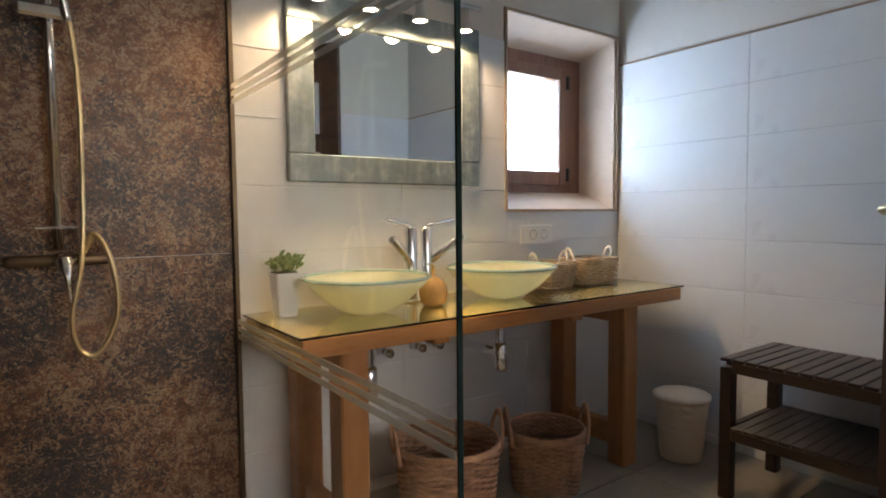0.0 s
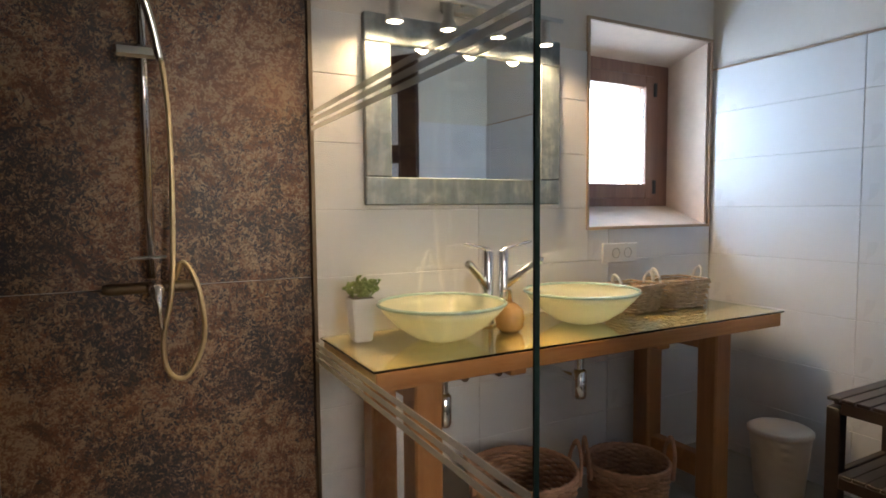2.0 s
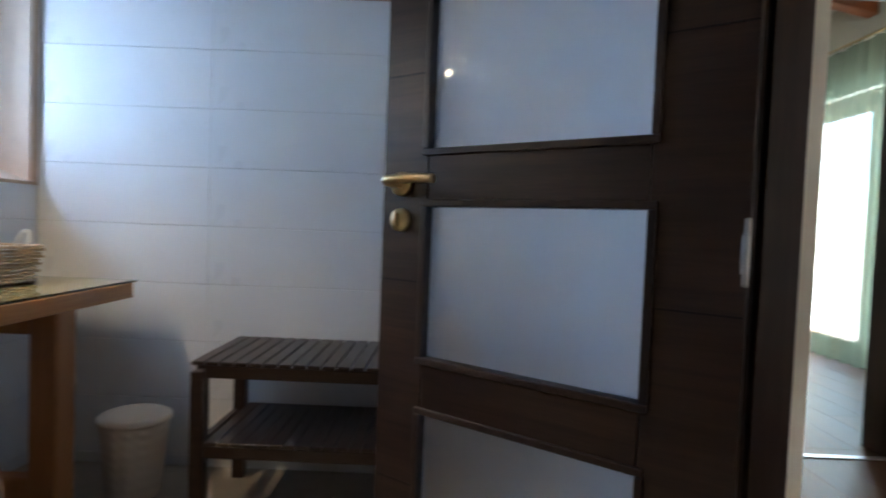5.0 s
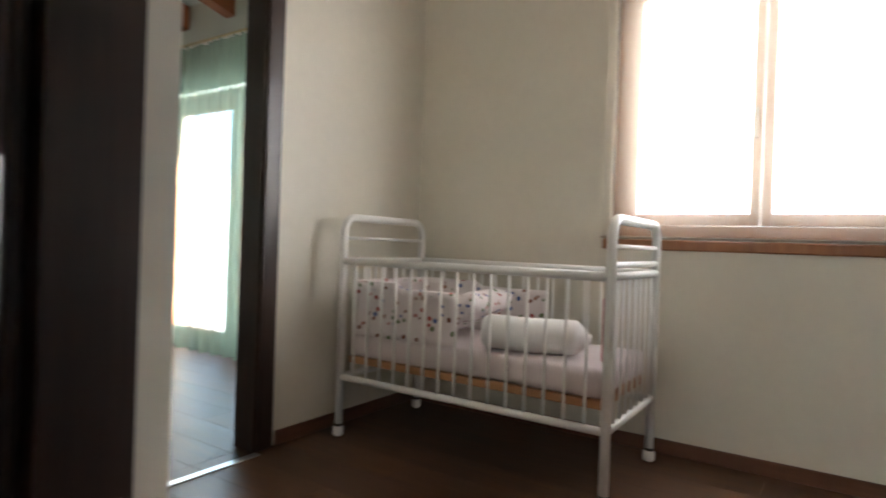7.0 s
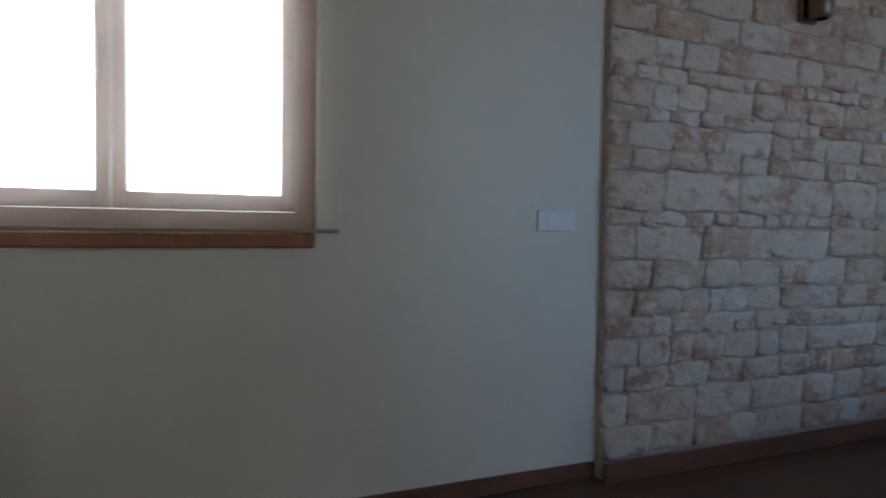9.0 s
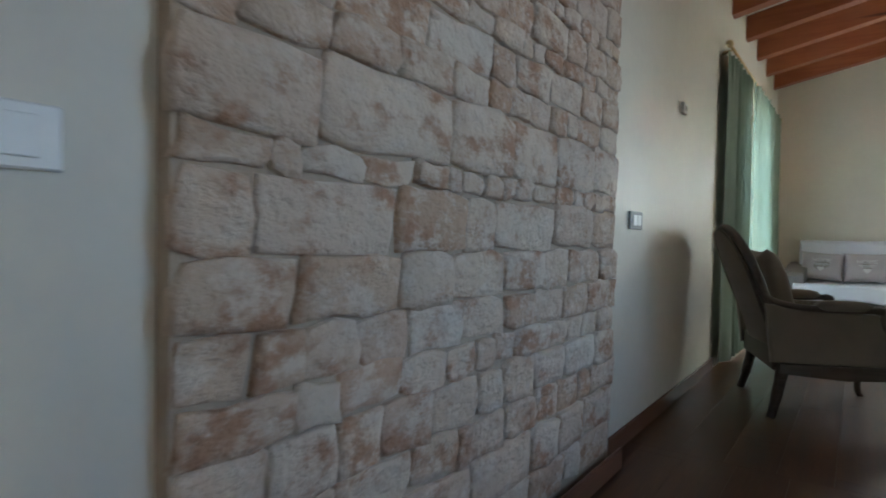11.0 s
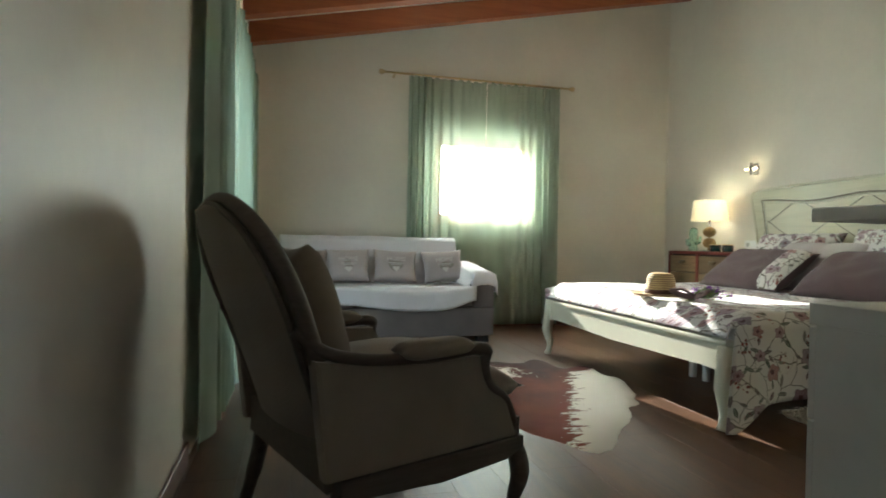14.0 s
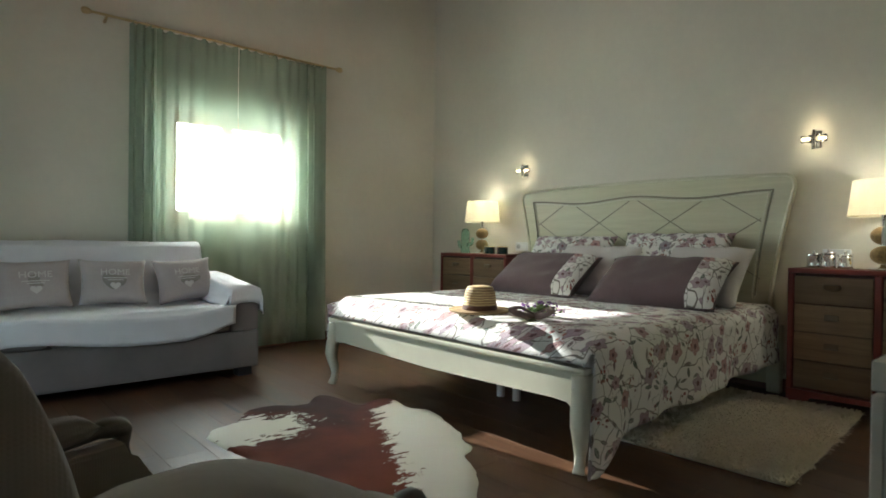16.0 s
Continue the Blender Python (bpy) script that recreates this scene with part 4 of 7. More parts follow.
for z0, z1 in PANELS:
    pane = part("frosted_pane", cube(PX0 + 0.002, -0.004, z0 + 0.002, PX1 - 0.002, 0.004, z1 - 0.002), FROSTED, door, "milky frosted glass panel")
    part("bead", boxes((PX0 - 0.014, -LT / 2 - 0.006, z0 - 0.014, PX1 + 0.014, -LT / 2 + 0.012, z0), (PX0 - 0.014, -LT / 2 - 0.006, z1, PX1 + 0.014, -LT / 2 + 0.012, z1 + 0.014), (PX0 - 0.014, -LT / 2 - 0.006, z0 + 0.0005, PX0, -LT / 2 + 0.012, z1 - 0.0005), (PX1, -LT / 2 - 0.006, z0 + 0.0005, PX1 + 0.014, -LT / 2 + 0.012, z1 - 0.0005), bevel=0.002), DARK_DOOR_Z, door)
GROOVE = mottled("groove_dark", (0.006, 0.005, 0.005), 0.1, 0.7)
for z in (0.383, 0.810, 1.238, 1.655):
    part("groove", boxes((-LW + 0.002, -LT / 2 - 0.0012, z - 0.0015, PX0 - 0.016, -LT / 2 + 0.001, z + 0.0015), (PX1 + 0.016, -LT / 2 - 0.0012, z - 0.0015, -0.002, -LT / 2 + 0.001, z + 0.0015)), GROOVE, door)
hx, hz = -LW + 0.055, 1.012
handle = part("handle", tube(smooth_line([(hx, -LT / 2 - 0.004, hz), (hx, -LT / 2 - 0.035, hz), (hx - 0.006, -LT / 2 - 0.048, hz + 0.004), (hx + 0.02, -LT / 2 - 0.052, hz + 0.006), (hx + 0.075, -LT / 2 - 0.046, hz + 0.008), (hx + 0.112, -LT / 2 - 0.044, hz + 0.006)], 5), 0.0095, 12), BRASS, door, "satin brass lever handle", True)
part("rose", tube([(hx, -LT / 2 - 0.001, hz), (hx, -LT / 2 - 0.012, hz)], [0.026, 0.024], 24), BRASS, door, smooth=True)
part("lock_rose", tube([(hx, -LT / 2 - 0.001, hz - 0.075), (hx, -LT / 2 - 0.012, hz - 0.075)], [0.025, 0.023], 24), BRASS, door, smooth=True)
part("lock_knob", cube(hx - 0.004, -LT / 2 - 0.024, hz - 0.09, hx + 0.004, -LT / 2 - 0.012, hz - 0.06, 0.002), BRASS, door)

dframe = thing("door_frame", "dark wenge door frame round the bathroom doorway", "door frame", kind="structure")
Y0, Y1, ZT = BDOOR[0], BDOOR[1], BDOOR[3]
part("lining", cube(-0.020, Y1 - 0.022, 0, 0.034, Y1 - 0.001, ZT - 0.002), DARK_DOOR_Z, dframe)
part("lining", cube(-0.020, Y0 + 0.001, 0, 0.034, Y0 + 0.022, ZT - 0.002), DARK_DOOR_Z, dframe)
part("head_lining", cube(-0.020, Y0 + 0.0225, ZT - 0.024, 0.034, Y1 - 0.0225, ZT - 0.002), DARK_DOOR, dframe)
part("casing", cube(-0.040, Y1 - 0.012, 0, -0.023, Y1 + 0.075, ZT + 0.075, 0.003), DARK_DOOR_Z, dframe)
part("casing", cube(-0.040, Y0 - 0.075, 0, -0.023, Y0 + 0.012, ZT + 0.075, 0.003), DARK_DOOR_Z, dframe)
part("head_casing", cube(-0.040, Y0 + 0.0125, ZT - 0.012, -0.023, Y1 - 0.0125, ZT + 0.075, 0.003), DARK_DOOR, dframe)
for z in (0.24, 0.905, 1.75):
    hg = part("hinge", boxes((-0.046, Y1 - 0.030, z - 0.050, -0.0405, Y1 - 0.008, z + 0.050), (-0.052, Y1 - 0.040, z - 0.032, -0.0465, Y1 - 0.022, z + 0.026), bevel=0.002), STEEL, dframe, "satin steel hinge")

# ---- hall ----
nframe = thing("door_frame_north", "dark wenge door frame round the open doorway", "door frame", kind="structure")
part("lining", cube(NDOOR[1] - 0.022, HN - 0.004, 0, NDOOR[1] - 0.001, HN + 0.124, NDOOR[3] - 0.002), DARK_DOOR_Z, nframe)
part("lining", cube(NDOOR[0] + 0.001, HN - 0.004, 0, NDOOR[0] + 0.022, HN + 0.124, NDOOR[3] - 0.002), DARK_DOOR_Z, nframe)
part("head_lining", cube(NDOOR[0] + 0.0225, HN - 0.004, NDOOR[3] - 0.024, NDOOR[1] - 0.0225, HN + 0.124, NDOOR[3] - 0.002), DARK_DOOR, nframe)
part("casing", cube(NDOOR[1] - 0.012, HN - 0.020, 0, NDOOR[1] + 0.07, HN - 0.005, NDOOR[3] + 0.07, 0.003), DARK_DOOR_Z, nframe)
part("casing", cube(NDOOR[0] - 0.07, HN - 0.020, 0, NDOOR[0] + 0.012, HN - 0.005, NDOOR[3] + 0.07, 0.003), DARK_DOOR_Z, nframe)
part("head_casing", cube(NDOOR[0] + 0.0125, HN - 0.020, NDOOR[3] - 0.012, NDOOR[1] - 0.0125, HN - 0.005, NDOOR[3] + 0.07, 0.003), DARK_DOOR, nframe)
tagged(part("threshold_strip", cube(NDOOR[0] + 0.023, HN - 0.06, 0.0005, NDOOR[1] - 0.023, HN - 0.022, 0.005, 0.002), ALU), "bright aluminium threshold strip in the doorway", "threshold", kind="structure")

hw = thing("window_hall", "wide two-leaf honey wood window in the plastered wall", "window", kind="structure")
y0, y1, z0, z1 = HALL_WIN
fx = EX + 0.05
part("frame", boxes((fx, y0 - 0.004, z0 - 0.004, fx + 0.06, y0 + 0.07, z1), (fx, y1 - 0.07, z0 - 0.004, fx + 0.06, y1 + 0.004, z1), (fx, y0 + 0.07, z0 - 0.004, fx + 0.06, y1 - 0.07, z0 + 0.06), (fx, y0 + 0.07, z1 - 0.07, fx + 0.06, y1 - 0.07, z1 + 0.004)), FRAME_WOOD, hw)
ym = 0.965
for a, b in ((y0 + 0.072, ym - 0.002), (ym + 0.002, y1 - 0.072)):
    sash = part("sash", boxes((fx - 0.012, a, z0 + 0.062, fx + 0.04, a + 0.042, z1 - 0.072), (fx - 0.012, b - 0.042, z0 + 0.062, fx + 0.04, b, z1 - 0.072), (fx - 0.012, a + 0.0425, z0 + 0.062, fx + 0.04, b - 0.0425, z0 + 0.115), (fx - 0.012, a + 0.0425, z1 - 0.125, fx + 0.04, b - 0.0425, z1 - 0.072), bevel=0.003), FRAME_WOOD, hw)
    g = part("pane", cube(fx + 0.01, a + 0.0425, z0 + 0.115, fx + 0.016, b - 0.0425, z1 - 0.125), GLASS, sash)
    g.visible_shadow = False
part("handle", boxes((fx - 0.04, ym + 0.02, 1.42, fx - 0.012, ym + 0.035, 1.55), bevel=0.004), BRONZE, hw)
part("sill", cube(EX - 0.020, y0 + 0.01, z0 - 0.055, EX + 0.06, y1 + 0.03, z0 - 0.006, 0.006), FRAME_WOOD, hw)
blind = thing("roller_blind", "sheer white roller blind drawn down over the window", "blind")
part("fabric", sheet(lambda u, v: (EX - 0.026 + 0.002 * math.sin(u * 9), 0.298 + 1.332 * u, 0.987 + 1.36 * v), 8, 4), BLIND, blind)
part("bottom_bar", cube(EX - 0.032, 0.295, 0.975, EX - 0.020, 1.633, 0.987, 0.002), mottled("blind_bar", (0.30, 0.24, 0.18)), blind)
part("roller", tube([(EX - 0.03, 0.285, 2.36), (EX - 0.03, 1.645, 2.36)], 0.024, 14), WHITE_PLASTIC, blind, smooth=True)

plate = thing("socket_plate", "wide white socket plate on the plastered wall", "socket")
part("plate", cube(EX - 0.011, -0.632, 0.990, EX - 0.001, -0.466, 1.072, 0.003), WHITE_PLASTIC, plate)
for y in (-0.605, -0.549):
    part("rocker", cube(EX - 0.015, y, 1.004, EX - 0.0115, y + 0.050, 1.058, 0.002), WHITE_PLASTIC, plate)
sw = thing("light_switch", "dark grey double light switch with white rockers", "switch")
part("plate", cube(EX - 0.012, -3.030, 0.958, EX - 0.001, -2.860, 1.038, 0.003), mottled("switch_grey", (0.16, 0.16, 0.16), 0.1, 0.4), sw)
for y in (-3.000, -2.944):
    part("rocker", cube(EX - 0.016, y, 0.974, EX - 0.0125, y + 0.050, 1.022, 0.002), WHITE_PLASTIC, sw)
wb = thing("thermostat_box", "small white plastic thermostat box on the wall", "thermostat")
part("body", cube(EX - 0.024, -3.765, 1.615, EX - 0.001, -3.690, 1.675, 0.004), WHITE_PLASTIC, wb)
part("dial", cube(EX - 0.028, -3.745, 1.632, EX - 0.0245, -3.712, 1.658, 0.002), mottled("dial_grey", (0.5, 0.5, 0.48)), wb)
wl = thing("wall_lamp", "small dark metal wall lamp high on the stone", "lamp")
part("plate", cube(EX - 0.075, -1.83, 1.93, EX - 0.055, -1.73, 2.07, 0.004), BRONZE, wl)
part("shade", lathe([(0.03, 0.0), (0.05, 0.02), (0.05, 0.12), (0.03, 0.14), (0, 0.14)], 20, (EX - 0.13, -1.78, 1.93)), BRONZE, wl, smooth=True)
part("arm", tube([(EX - 0.075, -1.78, 2.0), (EX - 0.12, -1.78, 2.0)], 0.01, 8), BRONZE, wl)

# crib
crib = thing("baby_crib", "white tubular metal baby crib on castors", "crib")
crib.scale = (1, 1, 1.03)
CX0, CX1, CY0, CY1 = 1.85, 2.47, 1.345, 2.615


def round_hoop(y, top, r=0.07):
    pts = [(CX0, y, 0.05), (CX0, y, top - r)]
    for i in range(1, 6):
        a = math.pi / 2 * i / 6
        pts.append((CX0 + r - r * math.cos(a), y, top - r + r * math.sin(a)))
    pts += [(CX0 + r, y, top), (CX1 - r, y, top)]
    for i in range(1, 6):
        a = math.pi / 2 * i / 6
        pts.append((CX1 - r + r * math.sin(a), y, top - r + r * math.cos(a)))
    return pts + [(CX1, y, top - r), (CX1, y, 0.05)]


for y in (CY0, CY1):
    part("end_hoop", tube(round_hoop(y, 1.0), 0.0185, 12), WHITE_METAL, crib, smooth=True)
    part("end_bar", tube([(CX0, y, 0.905), (CX1, y, 0.905)], 0.008, 8), WHITE_METAL, crib, smooth=True)
    part("end_rail", tube([(CX0, y, 0.80), (CX1, y, 0.80)], 0.015, 10), WHITE_METAL, crib, smooth=True)
    part("end_rail", tube([(CX0, y, 0.27), (CX1, y, 0.27)], 0.015, 10), WHITE_METAL, crib, smooth=True)
    for i in range(7):
        x = CX0 + (CX1 - CX0) * (i + 1) / 8
        part("bar", tube([(x, y, 0.27), (x, y, 0.80)], 0.0065, 8), WHITE_METAL, crib, smooth=True)
    for x in (CX0, CX1):
        c_ = part("castor", lathe([(0, 0.0), (0.018, 0.0), (0.026, 0.008), (0.026, 0.040), (0.016, 0.048), (0, 0.05)], 16, (x, y, 0.0)), WHITE_PLASTIC, crib, "white castor with a dark fork", True)
        part("fork", lathe([(0.021, 0.045), (0.022, 0.056), (0.0, 0.058)], 14, (x, y, 0.0)), BLACK, c_)
for x in (CX0, CX1):
    part("side_rail", tube([(x, CY0, 0.80), (x, CY1, 0.80)], 0.017, 12), WHITE_METAL, crib, smooth=True)
    part("side_rail", tube([(x, CY0, 0.27), (x, CY1, 0.27)], 0.015, 12), WHITE_METAL, crib, smooth=True)
    for i in range(15):
        y = CY0 + (CY1 - CY0) * (i + 1) / 16
        part("bar", tube([(x, y, 0.27), (x, y, 0.80)], 0.0065, 8), WHITE_METAL, crib, smooth=True)
part("base_board", cube(CX0 + 0.025, CY0 + 0.025, 0.335, CX1 - 0.025, CY1 - 0.025, 0.365, 0.003), wood("crib_board", (0.38, 0.17, 0.07), (0.55, 0.30, 0.14), 1, "Y"), crib, "orange-brown wooden base board")
part("pull_tab", tube([(CX0, CY0 + 0.0, 0.84), (CX1, CY0, 0.84)], 0.011, 8), WHITE_METAL, crib)
SHEETC = cloth("crib_sheet", (0.66, 0.58, 0.58), 0.06)
tagged(part("crib_mattress", cube(CX0 + 0.03, CY0 + 0.03, 0.367, CX1 - 0.03, CY1 - 0.03, 0.475, 0.03, 3), SHEETC, smooth=True), "pale pink-grey crib mattress on its base board", "mattress").location.z = 0.011


def printed(name, base, scale, marks, size=0.36, share=0.55):
    """White cloth with small scattered coloured prints."""
    k = Nodes(name)
    cell = k.voronoi(scale, out="Color")
    sep = k.n("ShaderNodeSeparateColor")
    k.link(cell, sep.inputs[0])
    d = k.voronoi(scale)
    shape = k.math("ADD", d, k.math("MULTIPLY", k.noise(scale * 4, 3), 0.22))
    on = k.math("MULTIPLY", k.step(shape, size + 0.12, size + 0.06), k.step(sep.outputs[0], 1 - share, 1 - share + 0.02))
    col = k.ramp(sep.outputs[1], [(i / len(marks), m) for i, m in enumerate(marks)], "CONSTANT")
    k.color(k.mix(on, base, col))
    k.rough(0.9)
    k.b.inputs["Specular IOR Level"].default_value = 0.2
    k.bump(k.noise(25, 4), 0.3, 0.006)
    return k.m


KID = printed("crib_print", (0.72, 0.66, 0.65), 27, [(0.40, 0.07, 0.06), (0.10, 0.14, 0.34), (0.24, 0.10, 0.07), (0.15, 0.20, 0.09), (0.36, 0.20, 0.15)], 0.33, 0.85)
# padded bumper round the head end
def bumper(u, v):
    length = [0.55, 0.54, 0.75]
    s = u * sum(length)
    a = 0.02 * math.sin(u * 40) * math.sin(v * math.pi)
    z = 0.47 + 0.25 * v * (1.0 if 0.15 < u < 0.8 else 0.9)
    bulge = 0.022 * math.sin(v * math.pi) + a * 0.3
    if s < length[0]:
        return (CX0 + 0.035 + bulge, CY1 - 0.04 - (length[0] - s), z)
    if s < length[0] + length[1]:
        return (CX0 + 0.035 + (s - length[0]), CY1 - 0.04 - bulge, z)
    return (CX1 - 0.035 - bulge, CY1 - 0.04 - (s - length[0] - length[1]), z)


tagged(part("crib_bumper", sheet(bumper, 60, 8, 0.02), KID, smooth=True), "printed white padded bumper round the crib", "bumper").location.z = 0.012
tagged(part("crib_pillow", moved(pillow_shape(0.42, 0.36, 0.12, 12), pose(2.12, 2.10, 0.60, -28, 0, 0)), KID, smooth=True), "printed white pillow leaning in the crib", "pillow").location.z = 0.012
bm = bmesh.new()
for i in range(5):
    rr = 0.070 - 0.011 * i
    lathe([(0.0, -0.20), (rr * 0.8, -0.2 + 0.006 * i), (rr, -0.18), (rr * 1.03, 0.0), (rr, 0.18 - 0.012 * i), (rr * 0.8, 0.20 + 0.01 * i), (0, 0.20 + 0.01 * i)], 20, (0, 0, 0), bm, lambda a, z: 1 + 0.05 * math.sin(3 * a + z * 20))
roll = part("rolled_towel", moved(bm, pose(2.02, 1.72, 0.548, 90, 0, 12)), cloth("towel_white", (0.78, 0.77, 0.74), 0.05), smooth=True)
tagged(roll, "rolled white towel lying on the crib mattress", "towel").location.z = 0.012
tagged(part("crib_toy_tag", cube(CX0 + 0.10, CY0 + 0.045, 0.50, CX0 + 0.20, CY0 + 0.06, 0.74, 0.006), cloth("pink_cloth", (0.55, 0.22, 0.24), 0.3)), "pink cloth hanging inside the crib end", "cloth")

# north room door and curtains
def french_door(name, y0, y1, zt, label):
    d = thing(name, label, "glazed door", kind="structure")
    x = EX + 0.10
    n = 2
    part("frame", boxes((x, y0 - 0.004, 0, x + 0.06, y0 + 0.05, zt), (x, y1 - 0.05, 0, x + 0.06, y1 + 0.004, zt), (x, y0 + 0.05, zt - 0.05, x + 0.06, y1 - 0.05, zt + 0.004), (x, y0 + 0.05, 0.0, x + 0.06, y1 - 0.05, 0.03)), FRAME_WOOD, d)
    w = (y1 - y0 - 0.104) / n
    for i in range(n):
        a = y0 + 0.052 + i * w
        b = a + w - 0.002
        leaf = part("leaf", boxes((x + 0.01, a, 0.032, x + 0.05, a + 0.07, zt - 0.052), (x + 0.01, b - 0.07, 0.032, x + 0.05, b, zt - 0.052), (x + 0.01, a + 0.0705, 0.032, x + 0.05, b - 0.0705, 0.15), (x + 0.01, a + 0.0705, zt - 0.14, x + 0.05, b - 0.0705, zt - 0.052), bevel=0.003), FRAME_WOOD, d)
        g = part("pane", cube(x + 0.027, a + 0.07, 0.15, x + 0.033, b - 0.07, zt - 0.14), GLASS, leaf)
        g.visible_shadow = False
    return d


french_door("door_french_north", NORTH_DOOR[0], NORTH_DOOR[1], NORTH_DOOR[3], "glazed wooden French door with curtains")
french_door("door_french_bedroom", FRENCH[0], FRENCH[1], FRENCH[3], "wide glazed wooden French door with curtains")
tagged(part("terrace", cube(EX + 0.30, -8.4, -0.45, EX + 4.5, NY, -0.02), mottled("terrace_stone", (0.45, 0.40, 0.32), 0.15, 0.8, grain=8, patch=1)), "pale stone terrace outside the glazed doors", "terrace", kind="structure")


def curtain_panel(name_label, along, fixed, a0, a1, z0, z1, folds, amp=0.035, seed=0.0, gather=0.0, group="", cloth_=None):
    """A hanging curtain; along 'x' or 'y' it runs from a0 to a1; gather crowds its folds towards one end (-1 or 1)."""
    def f(u, v):
        e = u if gather >= 0 else 1 - u
        crowd = e ** (1 + 1.3 * abs(gather))
        loose = 1 - abs(gather) * (1 - e) * 0.75
        low = 1 - v
        a = (a0 + a1) / 2 + (a1 - a0) * (u - 0.5) * (1 + 0.04 * low)
        wander = 0.5 * noise.noise(Vector((u * 3.1, v * 0.9, seed))) * low
        ph = 2 * math.pi * (folds * crowd + 0.22 * noise.noise(Vector((u * 5.3, seed, 2.0)))) + seed + wander
        d = amp * loose * (0.50 + 0.50 * low) * (math.sin(ph) + 0.30 * math.sin(2.1 * ph + 1.7 * seed + v) * noise.noise(Vector((u * 4.0, 7.0, seed))))
        d += 0.008 * math.sin(2 * math.pi * folds * 2.0 * u + seed) * max(0.0, v - 0.90) / 0.10
        a += (0.12 if gather else 0.50) * abs(a1 - a0) / folds / 6.28 * loose * math.sin(2 * ph + 0.6)
        d += 0.010 * noise.noise(Vector((u * 6, v * 3, seed)))
        z = z0 + (z1 - z0) * v + (0.008 * math.sin(2 * math.pi * folds * 1.6 * u) if v > 0.98 else 0) + (0.006 * math.sin(ph) if v < 0.02 else 0)
        return (a, fixed + d, z) if along == "x" else (fixed + d, a, z)
    c = tagged(part("curtain", sheet(f, folds * 20, 24), cloth_ or CURTAIN, smooth=True), name_label, "curtain", group)
    return c


curtain_panel("sage green translucent curtain hanging at the French door", "y", EX - 0.10, 4.20, 5.42, 0.03, 2.40, 9, 0.03, 1.0, 0.0, "north room curtains")
curtain_panel("sage green curtain gathered at the door's edge", "y", EX - 0.10, 3.72, 3.98, 0.03, 2.40, 4, 0.035, 2.0, 0.0, "north room curtains")


def curtain_rod(along, fixed, a0, a1, z, wall):
    r = thing("curtain_rod", "slim brass curtain rod with turned end knobs", "curtain rod", group="curtain rods")

    def at(a, off=0.0):
        return (a, fixed + off, z) if along == "x" else (fixed + off, a, z)
    part("pole", tube([at(a0), at(a1)], 0.010, 12), BRASS, r, smooth=True)
    for s, a in ((-1, a0), (1, a1)):
        part("finial", tube([at(a), at(a + s * 0.012), at(a + s * 0.03), at(a + s * 0.055), at(a + s * 0.065)], [0.012, 0.018, 0.026, 0.024, 0.012], 14), BRASS, r, smooth=True)
    for a in (a0 + 0.10, a1 - 0.10):
        part("bracket", tube([at(a), (a, wall, z - 0.02) if along == "x" else (wall, a, z - 0.02)], [0.007, 0.013], 10), BRASS, r, smooth=True)
    return r


curtain_rod("y", EX - 0.10, 3.6, 5.6, 2.425, EX - 0.001)

# stone facing, stone by stone
k = Nodes("facing_stone").scattered()
r = k.random()
base = k.ramp(r, [(0.0, (0.50, 0.35, 0.24)), (0.22, (0.66, 0.55, 0.43)), (0.45, (0.60, 0.47, 0.36)), (0.6, (0.68, 0.60, 0.50)), (0.78, (0.48, 0.30, 0.19)), (1.0, (0.66, 0.55, 0.43))])
st = k.noise(6, 5, 0.65, k.mapped((1, 1, 1.4)))
base = k.mix(k.step(st, 0.48, 0.64), base, (0.40, 0.235, 0.145))
base = k.mix(k.step(k.noise(13, 5, 0.7, k.mapped((1, 1, 1.5))), 0.46, 0.66), base, (0.66, 0.56, 0.46))
k.color(base)
k.rough(0.9)
k.bump(k.math("ADD", k.noise(42, 5, 0.7), k.math("MULTIPLY", k.noise(11, 4, 0.6, k.mapped((1, 1, 1.5))), 2.5)), 0.85, 0.011)
FACING = k.m
MORTAR = mottled("mortar_sand", (0.45, 0.36, 0.27), 0.15, 0.95, grain=70, patch=8, bump=0.5, depth=0.006)
stone_wall = setting("wall_stone_facing", cube(EX - 0.036, -2.575, 0.0, EX + 0.002, -0.757, 2.83), MORTAR, "rough cream and rust natural stone wall facing")
rng = random.Random(11)


def stone_bm(w, h):
    """A stone with a knocked-about outline and a pillowed face towards -x."""
    bm = bmesh.new()
    outline = []
    for (y, z, dy, dz) in ((0, 0, 1, 0), (w, 0, 0, 1), (w, h, -1, 0), (0, h, 0, -1)):
        n = 3 if (dy and w > 0.16) else 2
        side = w if dy else h
        for i in range(n):
            t = (i + 0.12) / n
            outline.append((y + dy * side * t + rng.uniform(-0.010, 0.010), z + dz * side * t + rng.uniform(-0.009, 0.009)))
    cy, cz = w / 2, h / 2
    depth = rng.uniform(0.004, 0.019)
    rings = []
    for scale, x in ((1.02, 0.012), (1.01, -depth * 0.45), (0.94, -depth * 0.9), (0.60, -depth)):
        rings.append([bm.verts.new((x + (rng.uniform(-0.0025, 0.0025) if scale < 1 else 0), cy + (y - cy) * scale, cz + (z - cz) * scale)) for y, z in outline])
    n = len(outline)
    for a, b in zip(rings, rings[1:]):
        for i in range(n):
            bm.faces.new((a[i], b[i], b[(i + 1) % n], a[(i + 1) % n]))
    bm.faces.new(rings[-1][::-1])
    return bm


